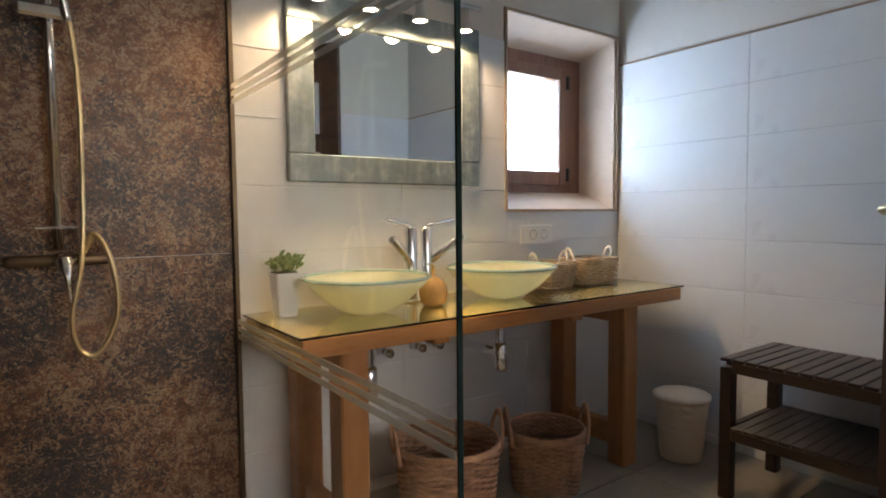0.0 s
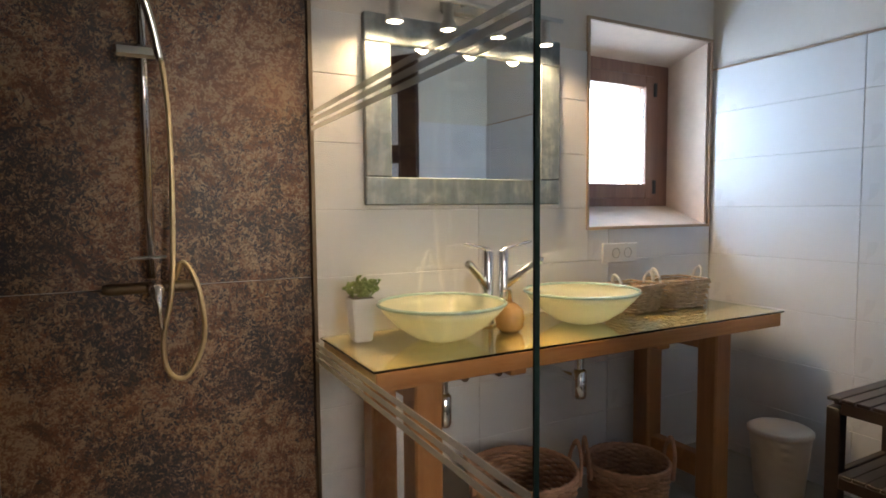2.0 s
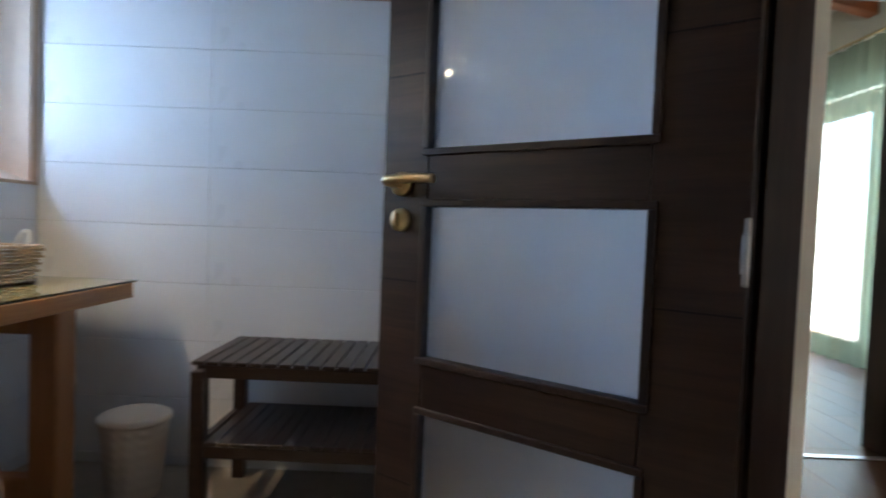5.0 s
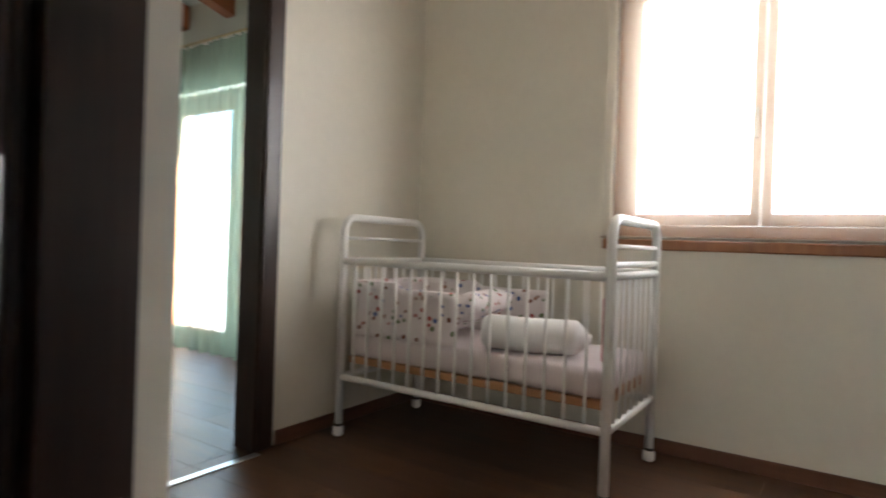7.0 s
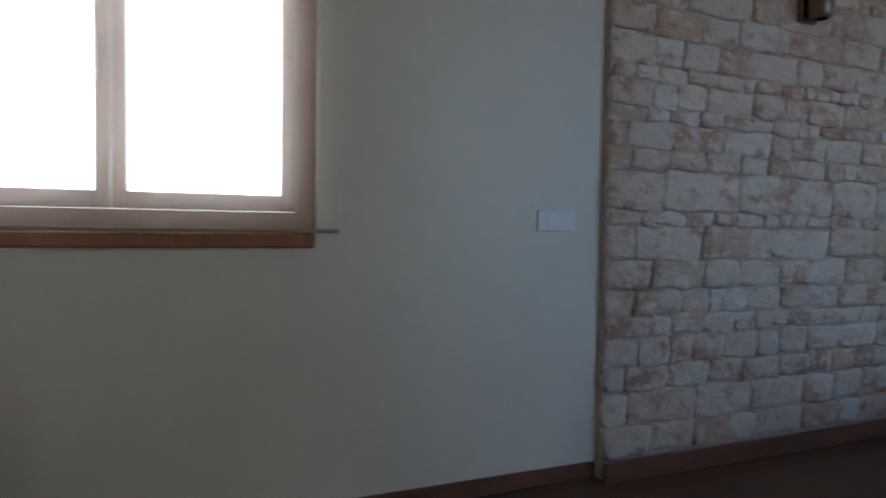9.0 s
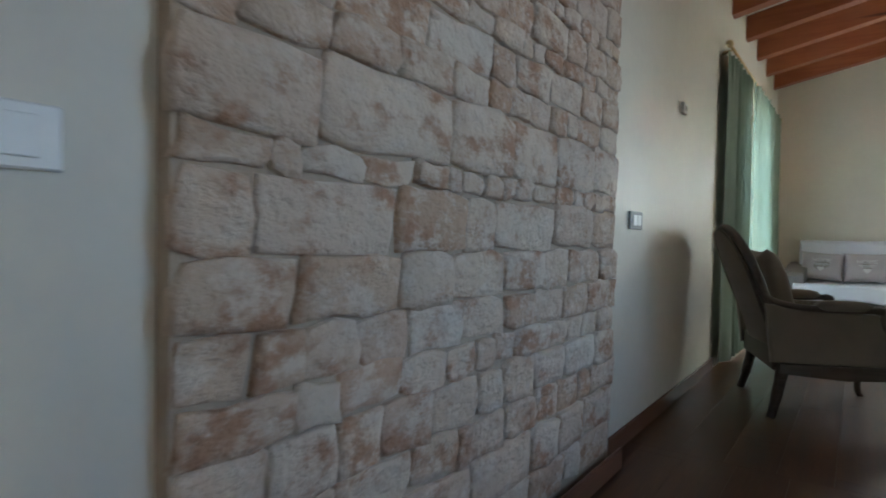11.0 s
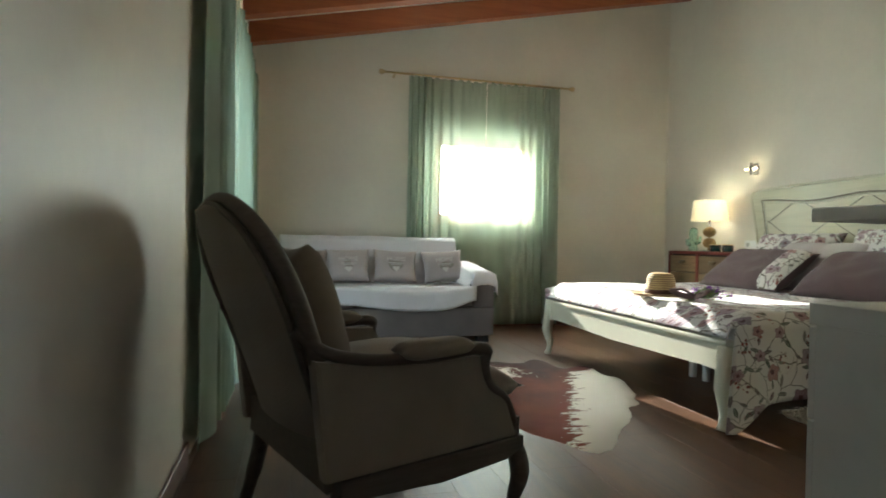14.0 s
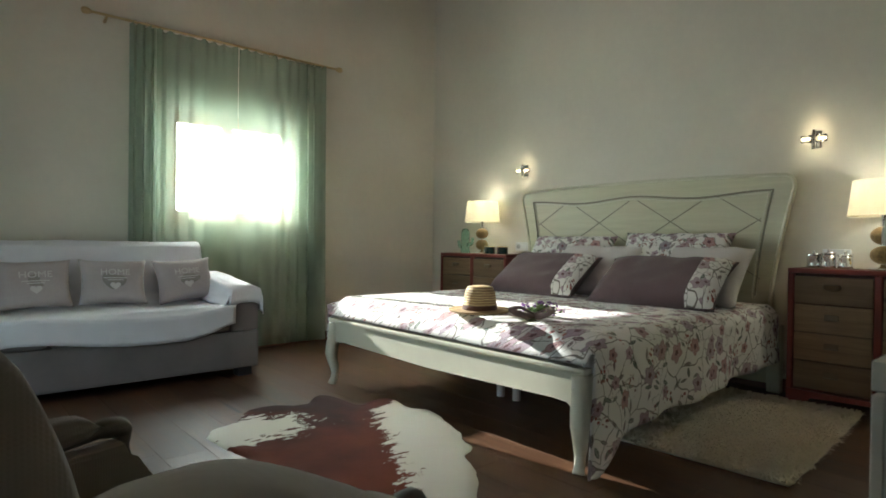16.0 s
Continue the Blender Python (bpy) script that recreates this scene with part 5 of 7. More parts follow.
z = 0.080
count = 0
while z < 2.80:
    h = rng.choice((0.06, 0.085, 0.105, 0.12, 0.14, 0.165))
    y = -2.570 + rng.uniform(-0.03, 0.02)
    while y < -0.80:
        w = min(h * rng.uniform(1.0, 2.7), -0.762 - y)
        if -0.762 - (y + w) < 0.07:
            w = -0.762 - y
        ob = part("stone", stone_bm(w - 0.002, h - 0.003), FACING, stone_wall)
        ob.matrix_basis = pose(EX - 0.040, y + 0.005, z + rng.uniform(-0.003, 0.003) + 0.004, rng.uniform(-1.2, 1.2), 0, 0)
        for poly in ob.data.polygons:
            poly.use_smooth = True
        count += 1
        y += w
    z += h

# ---- bedroom ----
# south window, curtains
sw_ = thing("window_south", "two-leaf wooden window behind sheer green curtains", "window", kind="structure")
x0, x1, z0, z1 = SOUTH_WIN
fy = SY - 0.10
part("frame", boxes((x0 - 0.004, fy - 0.06, z0 - 0.004, x0 + 0.05, fy, z1 + 0.004), (x1 - 0.05, fy - 0.06, z0 - 0.004, x1 + 0.004, fy, z1 + 0.004), (x0 + 0.05, fy - 0.06, z0 - 0.004, x1 - 0.05, fy, z0 + 0.05), (x0 + 0.05, fy - 0.06, z1 - 0.05, x1 - 0.05, fy, z1 + 0.004)), FRAME_WOOD, sw_)
xm = (x0 + x1) / 2 + 0.03
for a, b in ((x0 + 0.052, xm - 0.002), (xm + 0.002, x1 - 0.052)):
    sash = part("sash", boxes((a, fy - 0.04, z0 + 0.052, a + 0.045, fy + 0.012, z1 - 0.052), (b - 0.045, fy - 0.04, z0 + 0.052, b, fy + 0.012, z1 - 0.052), (a + 0.0455, fy - 0.04, z0 + 0.052, b - 0.0455, fy + 0.012, z0 + 0.10), (a + 0.0455, fy - 0.04, z1 - 0.10, b - 0.0455, fy + 0.012, z1 - 0.052), bevel=0.003), FRAME_WOOD, sw_)
    g = part("pane", cube(a + 0.045, fy - 0.018, z0 + 0.10, b - 0.045, fy - 0.012, z1 - 0.10), GLASS, sash)
    g.visible_shadow = False
part("sill", cube(x0 - 0.02, SY + 0.001, z0 - 0.035, x1 + 0.02, SY + 0.03, z0 - 0.006, 0.004), FRAME_WOOD, sw_)
CY = SY + 0.095
curtain_panel("sage green translucent curtain before the south window", "x", CY, -0.400, 0.268, 0.03, 2.545, 5, 0.034, 0.4, -0.70, "south window curtains")
curtain_panel("sage green translucent curtain before the south window", "x", CY, 0.280, 0.960, 0.03, 2.545, 5, 0.034, 2.4, 0.70, "south window curtains")
curtain_panel("sage green curtain gathered in dense folds beside the window", "x", CY + 0.012, -0.535, -0.360, 0.03, 2.548, 3, 0.046, 1.1, 0.0, "gathered south curtains", CURTAIN_SIDE)
curtain_panel("sage green curtain gathered in dense folds beside the window", "x", CY + 0.012, 0.910, 1.095, 0.03, 2.548, 3, 0.046, 3.0, 0.0, "gathered south curtains", CURTAIN_SIDE)
curtain_rod("x", CY, -0.66, 1.34, 2.562, SY + 0.001)
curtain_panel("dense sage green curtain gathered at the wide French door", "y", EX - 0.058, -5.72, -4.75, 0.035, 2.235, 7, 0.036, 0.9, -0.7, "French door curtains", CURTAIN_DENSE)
curtain_panel("sage green translucent curtain drawn at the wide French door", "y", EX - 0.085, -7.55, -5.80, 0.035, 2.235, 9, 0.036, 3.1, 0.0, "French door curtains")
curtain_rod("y", EX - 0.070, -7.7, -4.72, 2.255, EX - 0.001)

# sofa
GREY_CLOTH = cloth("sofa_grey", (0.20, 0.178, 0.172), 0.10)
THROW = cloth("throw_white", (0.82, 0.81, 0.85), 0.05, 500)
sofa = thing("sofa", "grey three-seat sofa against the wall under curtains", "sofa")
SX0, SX1 = 0.46, 2.42
part("base", cube(SX0, -8.00, 0.06, SX1, -7.16, 0.315, 0.02, 2), GREY_CLOTH, sofa, smooth=False)
for i in range(3):
    a = SX0 + 0.20 + i * (SX1 - SX0 - 0.40) / 3
    part("seat_cushion", cube(a + 0.003, -7.80, 0.318, a + (SX1 - SX0 - 0.40) / 3 - 0.003, -7.15, 0.465, 0.035, 3), GREY_CLOTH, sofa, smooth=True)
for a in (SX0, SX1 - 0.195):
    part("arm", prism([(-8.0, 0.318), (-7.17, 0.318), (-7.17, 0.56), (-7.20, 0.595), (-7.75, 0.66), (-8.0, 0.68)], a, a + 0.195, "x", 0.02), GREY_CLOTH, sofa)
part("backrest", prism([(-7.99, 0.466), (-7.80, 0.466), (-7.84, 0.86), (-7.88, 0.885), (-7.99, 0.885)], SX0 + 0.197, SX1 - 0.197, "x", 0.02), GREY_CLOTH, sofa)
for a in (SX0 + 0.04, SX1 - 0.14):
    for y in (-7.95, -7.27):
        part("foot", cube(a, y, 0, a + 0.10, y + 0.09, 0.06, 0.004), BLACK, sofa)


def throw_main(u, v):
    line = [(-7.132, 0.315), (-7.126, 0.47), (-7.17, 0.492), (-7.45, 0.485), (-7.72, 0.495), (-7.775, 0.56), (-7.800, 0.80), (-7.825, 0.895), (-7.875, 0.925), (-7.94, 0.928), (-8.015, 0.905), (-8.025, 0.60)]
    t = v * (len(line) - 1)
    i = min(int(t), len(line) - 2)
    y = line[i][0] + (line[i + 1][0] - line[i][0]) * (t - i)
    z = line[i][1] + (line[i + 1][1] - line[i][1]) * (t - i)
    x = SX0 + 0.18 + (SX1 - SX0 - 0.28) * u
    w = noise.noise(Vector((x * 3, v * 6, 0.3)))
    if v < 0.18:
        z += 0.03 * math.sin(x * 4.2) * (1 - v / 0.18) + 0.05 * (1 - v / 0.18) * math.exp(-((x - 0.62) / 0.16) ** 2)
    return (x, y + 0.010 * w, z + 0.010 * w + 0.004 * noise.noise(Vector((x * 11, v * 17, 5))))


def throw_arm(u, v):
    line = [(0.70, 0.492), (0.668, 0.55), (0.655, 0.615), (0.60, 0.632), (0.50, 0.632), (0.452, 0.615), (0.440, 0.55), (0.436, 0.46), (0.432, 0.40)]
    t = v * (len(line) - 1)
    i = min(int(t), len(line) - 2)
    x = line[i][0] + (line[i + 1][0] - line[i][0]) * (t - i)
    z = line[i][1] + (line[i + 1][1] - line[i][1]) * (t - i)
    y = -7.185 - 0.66 * u
    z += 0.07 * max(0, u - 0.05) * (1 if 0.1 < v < 0.75 else 0.3)
    if v > 0.7:
        z += (v - 0.7) / 0.3 * 0.05 * math.sin(u * 9 + 1)
        x -= 0.014 * math.sin(u * 16) * (v - 0.7) / 0.3
    if u < 0.14 and 0.15 < v < 0.80:
        y = -7.152
        z -= 0.12 * (0.14 - u) / 0.14
    return (x, y + 0.006 * math.sin(v * 9), z + 0.006 * noise.noise(Vector((u * 6, v * 8, 2))))


tagged(part("sofa_throw", sheet(throw_main, 60, 66, 0.006), THROW, smooth=True), "white cotton throw spread over the grey sofa", "throw")
tagged(part("sofa_arm_throw", sheet(throw_arm, 24, 40, 0.006), THROW, smooth=True), "white cotton throw hanging over the sofa arm", "throw")

CUSHION = cloth("cushion_lilac_grey", (0.50, 0.44, 0.43), 0.07)
PATCH = cloth("cushion_patch", (0.34, 0.31, 0.28), 0.07)
INK = mottled("cushion_letters", (0.68, 0.65, 0.62), 0.05, 0.9)


def home_cushion(x, tilt, yaw, roll, patch=True):
    c = thing("throw_cushion", "lilac-grey square cushion printed HOME on the sofa", "cushion", group="sofa cushions")
    m = pose(x, -7.635, 0.652, 0, 0, yaw) @ pose(0, 0, 0, 90 - tilt, 0, 0) @ pose(0, 0, 0, 0, 0, roll)
    c.matrix_world = m
    c.scale = (0.95, 0.86, 0.92)
    part("cover", pillow_shape(0.43, 0.37, 0.15, 22, 0.013, x * 3), CUSHION, c, smooth=True)
    part("printed_patch", sheet(lambda u, v: (0.26 * (u - 0.5), 0.21 * (v - 0.5), 0.0775 - 0.10 * ((u - 0.5) ** 2 + (v - 0.5) ** 2) * 0.9 + 0.003), 8, 8), PATCH, c, "darker grey printed patch")
    lettering("letters", "HOME", 0.066, INK, c, pose(0, 0.052, 0.0815))
    bars = boxes((-0.075, 0.004, 0.079, 0.075, 0.010, 0.0812), (-0.05, -0.012, 0.079, 0.05, -0.007, 0.0812))
    part("small_print", bars, INK, c, "unreadable small pale print")
    heart = []
    for i in range(24):
        a = 2 * math.pi * i / 24
        heart.append((0.0021 * 16 * math.sin(a) ** 3, -0.055 + 0.0021 * (13 * math.cos(a) - 5 * math.cos(2 * a) - 2 * math.cos(3 * a) - math.cos(4 * a))))
    part("heart", prism(heart, 0.076, 0.0795, "z"), INK, c, "pale printed heart")
    return c


for x, tl, yw, rl in ((0.815, 20, 182, 4), (1.275, 22, 178, -2), (1.715, 18, 181, 1), (2.10, 22, 176, -3)):
    home_cushion(x, tl, yw, rl)

# bed
CREAM = mottled("bed_cream_lacquer", (0.70, 0.68, 0.54), 0.05, 0.42, grain=18, patch=3, bump=0.06)
CREAM_G = wood("headboard_cream_grain", (0.56, 0.54, 0.38), (0.70, 0.68, 0.50), 0.8, "Y", 0.42, 0.1, 0.05)
GROOVE_C = mottled("groove_brown", (0.28, 0.26, 0.19), 0.1, 0.7)
BY_S, BY_N = -6.635, -4.60
bed = thing("double_bed", "cream lacquered double bed with a curved headboard", "bed")


def apron(u):
    """Height of the foot rail's lower edge across the bed."""
    e = abs(u * 2 - 1)
    return 0.275 + 0.02 * e - (0.075 * max(0, (e - 0.90) / 0.10) ** 2)


outline = [(BY_S + 0.02, 0.415), (BY_N - 0.02, 0.415)] + [(BY_N - 0.02 - (BY_N - BY_S - 0.04) * i / 24, apron(i / 24)) for i in range(25)]
part("foot_rail", prism(outline, 0.170, 0.205, "x", 0.004), CREAM, bed)
part("foot_cap", cube(0.160, BY_S + 0.012, 0.4155, 0.218, BY_N - 0.012, 0.440, 0.008, 2), CREAM, bed)
for y, s in ((BY_S + 0.045, -1), (BY_N - 0.045, 1)):
    part("foot_leg", tube(smooth_line([(0.185, y, 0.41), (0.195, y + s * 0.004, 0.30), (0.205, y + s * 0.010, 0.20), (0.185, y, 0.10), (0.190, y, 0.04), (0.205, y + s * 0.006, 0.0)], 5), [0.040] * 6 + [0.042] * 5 + [0.038 - 0.0022 * i for i in range(6)] + [0.024] * 6 + [0.027] * 3, 12), CREAM, bed, smooth=True)
for y in (BY_S + 0.02, BY_N - 0.045):
    part("side_rail", cube(-1.90, y, 0.27, 0.168, y + 0.025, 0.41, 0.004), CREAM, bed)
part("slat_base", cube(-1.88, BY_S + 0.05, 0.285, 0.160, BY_N - 0.05, 0.32), CREAM, bed)
for x, y in ((-0.45, -5.55), (-0.45, -5.68), (-1.3, -5.6)):
    part("centre_leg", tube([(x, y, 0), (x, y, 0.285)], 0.025, 12), WHITE_PLASTIC, bed)


def head_half(z):
    """Half the headboard's width at a height: it flares out towards the top."""
    t = max(0.0, min(1.0, (z - 0.45) / 0.93))
    return 0.985 + 0.155 * t ** 1.6


YM = -5.645
side = [(head_half(0.05 + 1.28 * i / 20), 0.05 + 1.28 * i / 20) for i in range(21)]
corner_ = [(head_half(1.33) - 0.004, 1.365), (head_half(1.33) - 0.022, 1.395), (head_half(1.33) - 0.055, 1.408)]
top_ = [(w, 1.408 + 0.022 * math.cos(math.pi * (0.5 - 0.5 * w / 1.08) + math.pi / 2) * 0 + 0.022 * (1 - (w / 1.08) ** 2)) for w in (0.9, 0.7, 0.5, 0.3, 0.1)]
right = side + corner_ + top_
outline = [(YM + a, b) for a, b in right] + [(YM - a, b) for a, b in reversed(right)]
part("headboard", prism(outline, -1.955, -1.905, "x", 0.012), CREAM_G, bed, "cream headboard with flared sides")
part("head_moulding", tube([(-1.905, YM + a, b) for a, b in right[4:]] + [(-1.905, YM - a, b) for a, b in reversed(right[4:])], 0.012, 8), CREAM, bed, smooth=True)


def top_line(y):
    """The inner panel's wavy top."""
    t = (y - YM) / 0.98
    return 1.302 + 0.018 * math.cos(t * math.pi * 2) * (1 - abs(t) * 0.2)


inner_s = [(YM - (0.905 + 0.095 * ((z_ - 0.62) / 0.7) ** 1.6), z_) for z_ in [0.62 + 0.70 * i / 10 for i in range(11)]]
inner_t = [(YM - 0.985 + 1.97 * i / 30, top_line(YM - 0.985 + 1.97 * i / 30)) for i in range(31)]
inner_n = [(2 * YM - y, z_) for y, z_ in reversed(inner_s)]
loop = inner_s + inner_t + inner_n
part("panel_bead", tube([(-1.904, y, z_) for y, z_ in loop], 0.0065, 6), GROOVE_C, bed, "raised inner panel moulding")
part("panel_bead", tube([(-1.902, YM + (y - YM) * 0.978, z_ - 0.018) for y, z_ in loop], 0.006, 6), CREAM, bed)
for i in range(4):
    a = YM - 0.915 + i * 0.61
    for way in (-1, 1):
        ends = []
        for zz in (0.745, 1.288):
            yy = a + way * (zz - 1.12) * 1.605
            lim = 0.895 + 0.085 * max(0.0, (zz - 0.62) / 0.7) ** 1.6
            if abs(yy - YM) > lim:
                yy = YM + math.copysign(0.93, yy - YM)
                zz = 1.12 + (yy - a) / (way * 1.605)
            ends.append((-1.9045, yy, zz))
        if (Vector(ends[0]) - Vector(ends[1])).length > 0.05:
            part("lattice_groove", tube(ends, 0.0036, 6), GROOVE_C, bed)
part("bedside_post", cube(-1.95, BY_N - 0.06, 0.0, -1.885, BY_N + 0.02, 0.44, 0.004), CREAM, bed)
part("bedside_post", cube(-1.95, BY_S - 0.02, 0.0, -1.885, BY_S + 0.06, 0.44, 0.004), CREAM, bed)

# flowered cover
def flowered(name, base=(0.80, 0.79, 0.76), scale=1.0):
    """White cotton with trailing stems, round flowers, leaves and berries, drawn in the cloth's own plane."""
    k = Nodes(name)
    xyz = k.n("ShaderNodeSeparateXYZ")
    k.link(k.coord, xyz.inputs[0])
    flat = k.n("ShaderNodeCombineXYZ")
    k.link(xyz.outputs[0], flat.inputs[0])
    k.link(k.math("SUBTRACT", xyz.outputs[1], xyz.outputs[2]), flat.inputs[1])
    nz = k.n("ShaderNodeTexNoise")
    nz.inputs["Scale"].default_value = 5 * scale
    k.link(flat.outputs[0], nz.inputs["Vector"])
    bend = k.n("ShaderNodeVectorMath")
    bend.operation = "MULTIPLY_ADD"
    k.link(nz.outputs["Color"], bend.inputs[0])
    bend.inputs[1].default_value = (0.14 / scale, 0.14 / scale, 0)
    k.link(flat.outputs[0], bend.inputs[2])
    curved = bend.outputs[0]

    def shifted(src, by):
        mp = k.n("ShaderNodeMapping")
        mp.inputs["Location"].default_value = (by, by * 1.7, 0)
        k.link(src, mp.inputs["Vector"])
        return mp.outputs[0]

    def cell(s, by, src):
        """A cell's random numbers, and the radius and angle round its middle."""
        vec = shifted(src, by)
        v = k.n("ShaderNodeTexVoronoi")
        v.voronoi_dimensions = "2D"
        v.inputs["Scale"].default_value = s * scale
        v.inputs["Randomness"].default_value = 0.85
        k.link(vec, v.inputs["Vector"])
        rnd = k.n("ShaderNodeSeparateColor")
        k.link(v.outputs["Color"], rnd.inputs[0])
        away = k.n("ShaderNodeVectorMath")
        away.operation = "SUBTRACT"
        k.link(vec, away.inputs[0])
        k.link(v.outputs["Position"], away.inputs[1])
        d = k.n("ShaderNodeSeparateXYZ")
        k.link(away.outputs[0], d.inputs[0])
        angle = k.math("ADD", k.math("ARCTAN2", d.outputs[1], d.outputs[0]), k.math("MULTIPLY", rnd.outputs[2], 6.28))
        return v.outputs["Distance"], angle, rnd.outputs[0], rnd.outputs[1]

    def stems(s, by, width, c, strength, mask=None):
        v = k.n("ShaderNodeTexVoronoi")
        v.voronoi_dimensions, v.feature = "2D", "DISTANCE_TO_EDGE"
        v.inputs["Scale"].default_value = s * scale
        k.link(shifted(curved, by), v.inputs["Vector"])
        on = k.math("MULTIPLY", k.step(v.outputs["Distance"], width, width * 0.5), strength)
        if mask:
            on = k.math("MULTIPLY", on, mask)
        return k.mix(on, c, (0.13, 0.12, 0.095))
    c = stems(4.6, 0.3, 0.020, base, 0.9)
    c = stems(9.5, 3.3, 0.026, c, 0.75, k.step(k.noise(3.5 * scale, 2, 0.5, flat.outputs[0]), 0.48, 0.54))
    # leaves: pointed ovals with a pale rib
    for s, by, share in ((8.5, 2.1, 0.40), (11.0, 5.9, 0.55)):
        r, a, r1, r2 = cell(s, by, flat.outputs[0])
        along = k.math("ABSOLUTE", k.math("MULTIPLY", r, k.math("COSINE", a, 0.0)))
        across = k.math("ABSOLUTE", k.math("MULTIPLY", r, k.math("SINE", a, 0.0)))
        oval = k.math("ADD", k.math("MULTIPLY", along, 3.3), k.math("MULTIPLY", k.math("MULTIPLY", across, across), 90.0))
        on = k.math("MULTIPLY", k.step(oval, 1.0, 0.9), k.step(r1, share, share + 0.01))
        green = k.ramp(r2, [(0.0, (0.085, 0.11, 0.085)), (0.4, (0.19, 0.22, 0.19)), (0.7, (0.17, 0.105, 0.12)), (1.0, (0.28, 0.29, 0.25))])
        c = k.mix(on, c, k.mix(k.step(across, 0.012, 0.006), green, (0.45, 0.46, 0.42)))
    # berries in sprays
    r, a, r1, r2 = cell(34, 4.7, flat.outputs[0])
    spray = k.step(k.noise(7 * scale, 2, 0.5, shifted(flat.outputs[0], 9.0)), 0.58, 0.61)
    c = k.mix(k.math("MULTIPLY", k.step(r, 0.33, 0.27), spray), c, k.ramp(r2, [(0.0, (0.33, 0.08, 0.07)), (0.6, (0.17, 0.10, 0.10)), (1.0, (0.40, 0.16, 0.12))]))
    # flowers: lobed, veined, with a dark middle
    for s, by, share, size in ((5.6, 7.9, 0.30, 0.29), (7.4, 1.4, 0.52, 0.25)):
        r, a, r1, r2 = cell(s, by, flat.outputs[0])
        lobes = k.math("ADD", 1.0, k.math("MULTIPLY", k.math("COSINE", k.math("MULTIPLY", a, 5.0), 0.0), 0.16))
        q = k.math("DIVIDE", r, k.math("MULTIPLY", lobes, size))
        on = k.math("MULTIPLY", k.step(q, 1.0, 0.93), k.step(r1, share, share + 0.01))
        hue = k.ramp(r2, [(0.0, (0.30, 0.20, 0.25)), (0.25, (0.44, 0.23, 0.21)), (0.40, (0.33, 0.26, 0.33)), (0.75, (0.42, 0.31, 0.34)), (1.0, (0.26, 0.22, 0.26))])
        veins = k.step(k.math("COSINE", k.math("MULTIPLY", a, 25.0), 0.0), 0.1, 0.9)
        petal = k.mix(k.math("MULTIPLY", veins, 0.55), hue, (0.66, 0.58, 0.58))
        petal = k.mix(k.step(q, 0.82, 0.97), petal, k.mix(0.5, hue, (0.12, 0.07, 0.08)))
        petal = k.mix(k.step(q, 0.34, 0.26), petal, (0.16, 0.08, 0.09))
        c = k.mix(on, c, petal)
    k.color(c)
    k.rough(0.85)
    k.b.inputs["Specular IOR Level"].default_value = 0.25
    k.b.inputs["Sheen Weight"].default_value = 0.15
    k.bump(k.math("ADD", k.noise(14, 4), k.math("MULTIPLY", k.wave(90, 0.5), 0.05)), 0.25, 0.008)
    return k.m


FLORAL = flowered("cover_flowered", scale=1.15)
TOPZ = 0.575


def cover(u, v):
    """u runs from the head to the foot, v from the south hem over the top to the north hem."""
    x = -1.80 + 2.0 * u
    foot = max(0.0, (u - 0.945) / 0.055)
    w = (BY_N - BY_S) + 0.05
    hang_n = 0.30 + 0.10 * u + 0.17 * max(0, (u - 0.90) / 0.10) ** 1.2
    hang_s = 0.24
    total = hang_s + w + hang_n
    s = v * total
    wr = noise.noise(Vector((x * 2.2, s * 2.2, 0.7)))
    fine = noise.noise(Vector((x * 9, s * 9, 3.1)))
    r = 0.05
    if s < hang_s:
        y, z = BY_S - 0.028 - 0.010 * math.sin(x * 9) * (1 - s / hang_s), TOPZ - r - (hang_s - s) * 0.95
    elif s < hang_s + w:
        q = s - hang_s
        y = BY_S - 0.025 + q
        edge = min(q, w - q)
        z = TOPZ - r * (1 - min(1.0, edge / 0.07)) ** 2 + 0.006 * wr + 0.003 * fine
        z -= foot ** 1.3 * (0.115 if edge > 0.03 else 0.03)
        x = x + 0.02 * (1 if foot > 0.5 else 0)
    else:
        q = (s - hang_s - w) / hang_n
        out = 0.018 + 0.020 * q * math.sin(x * 7.5 + 1.2) + 0.014 * q * math.sin(x * 17)
        y, z = BY_N + out + 0.014, TOPZ - r - (s - hang_s - w) * 0.985
        x += 0.05 * q * max(0, (u - 0.8) / 0.2)
        z = max(z, 0.015)
    return (x, y + 0.004 * wr, z)


cover_ob = tagged(part("bed_cover", sheet(cover, 90, 110, 0.005), FLORAL, smooth=True), "white cotton bed cover printed with muted flowers", "bed cover")
tagged(part("mattress", cube(-1.88, BY_S + 0.015, 0.322, 0.150, BY_N - 0.015, 0.545, 0.05, 3), cloth("mattress_white", (0.7, 0.7, 0.68)), smooth=True), "thick white mattress under the flowered cover", "mattress")

PLUM = cloth("pillow_plum", (0.125, 0.085, 0.090), 0.10, 500)
PALE = cloth("pillow_pale", (0.66, 0.63, 0.62), 0.05, 500)
FLORAL_BIG = flowered("pillow_flowered", scale=1.3)


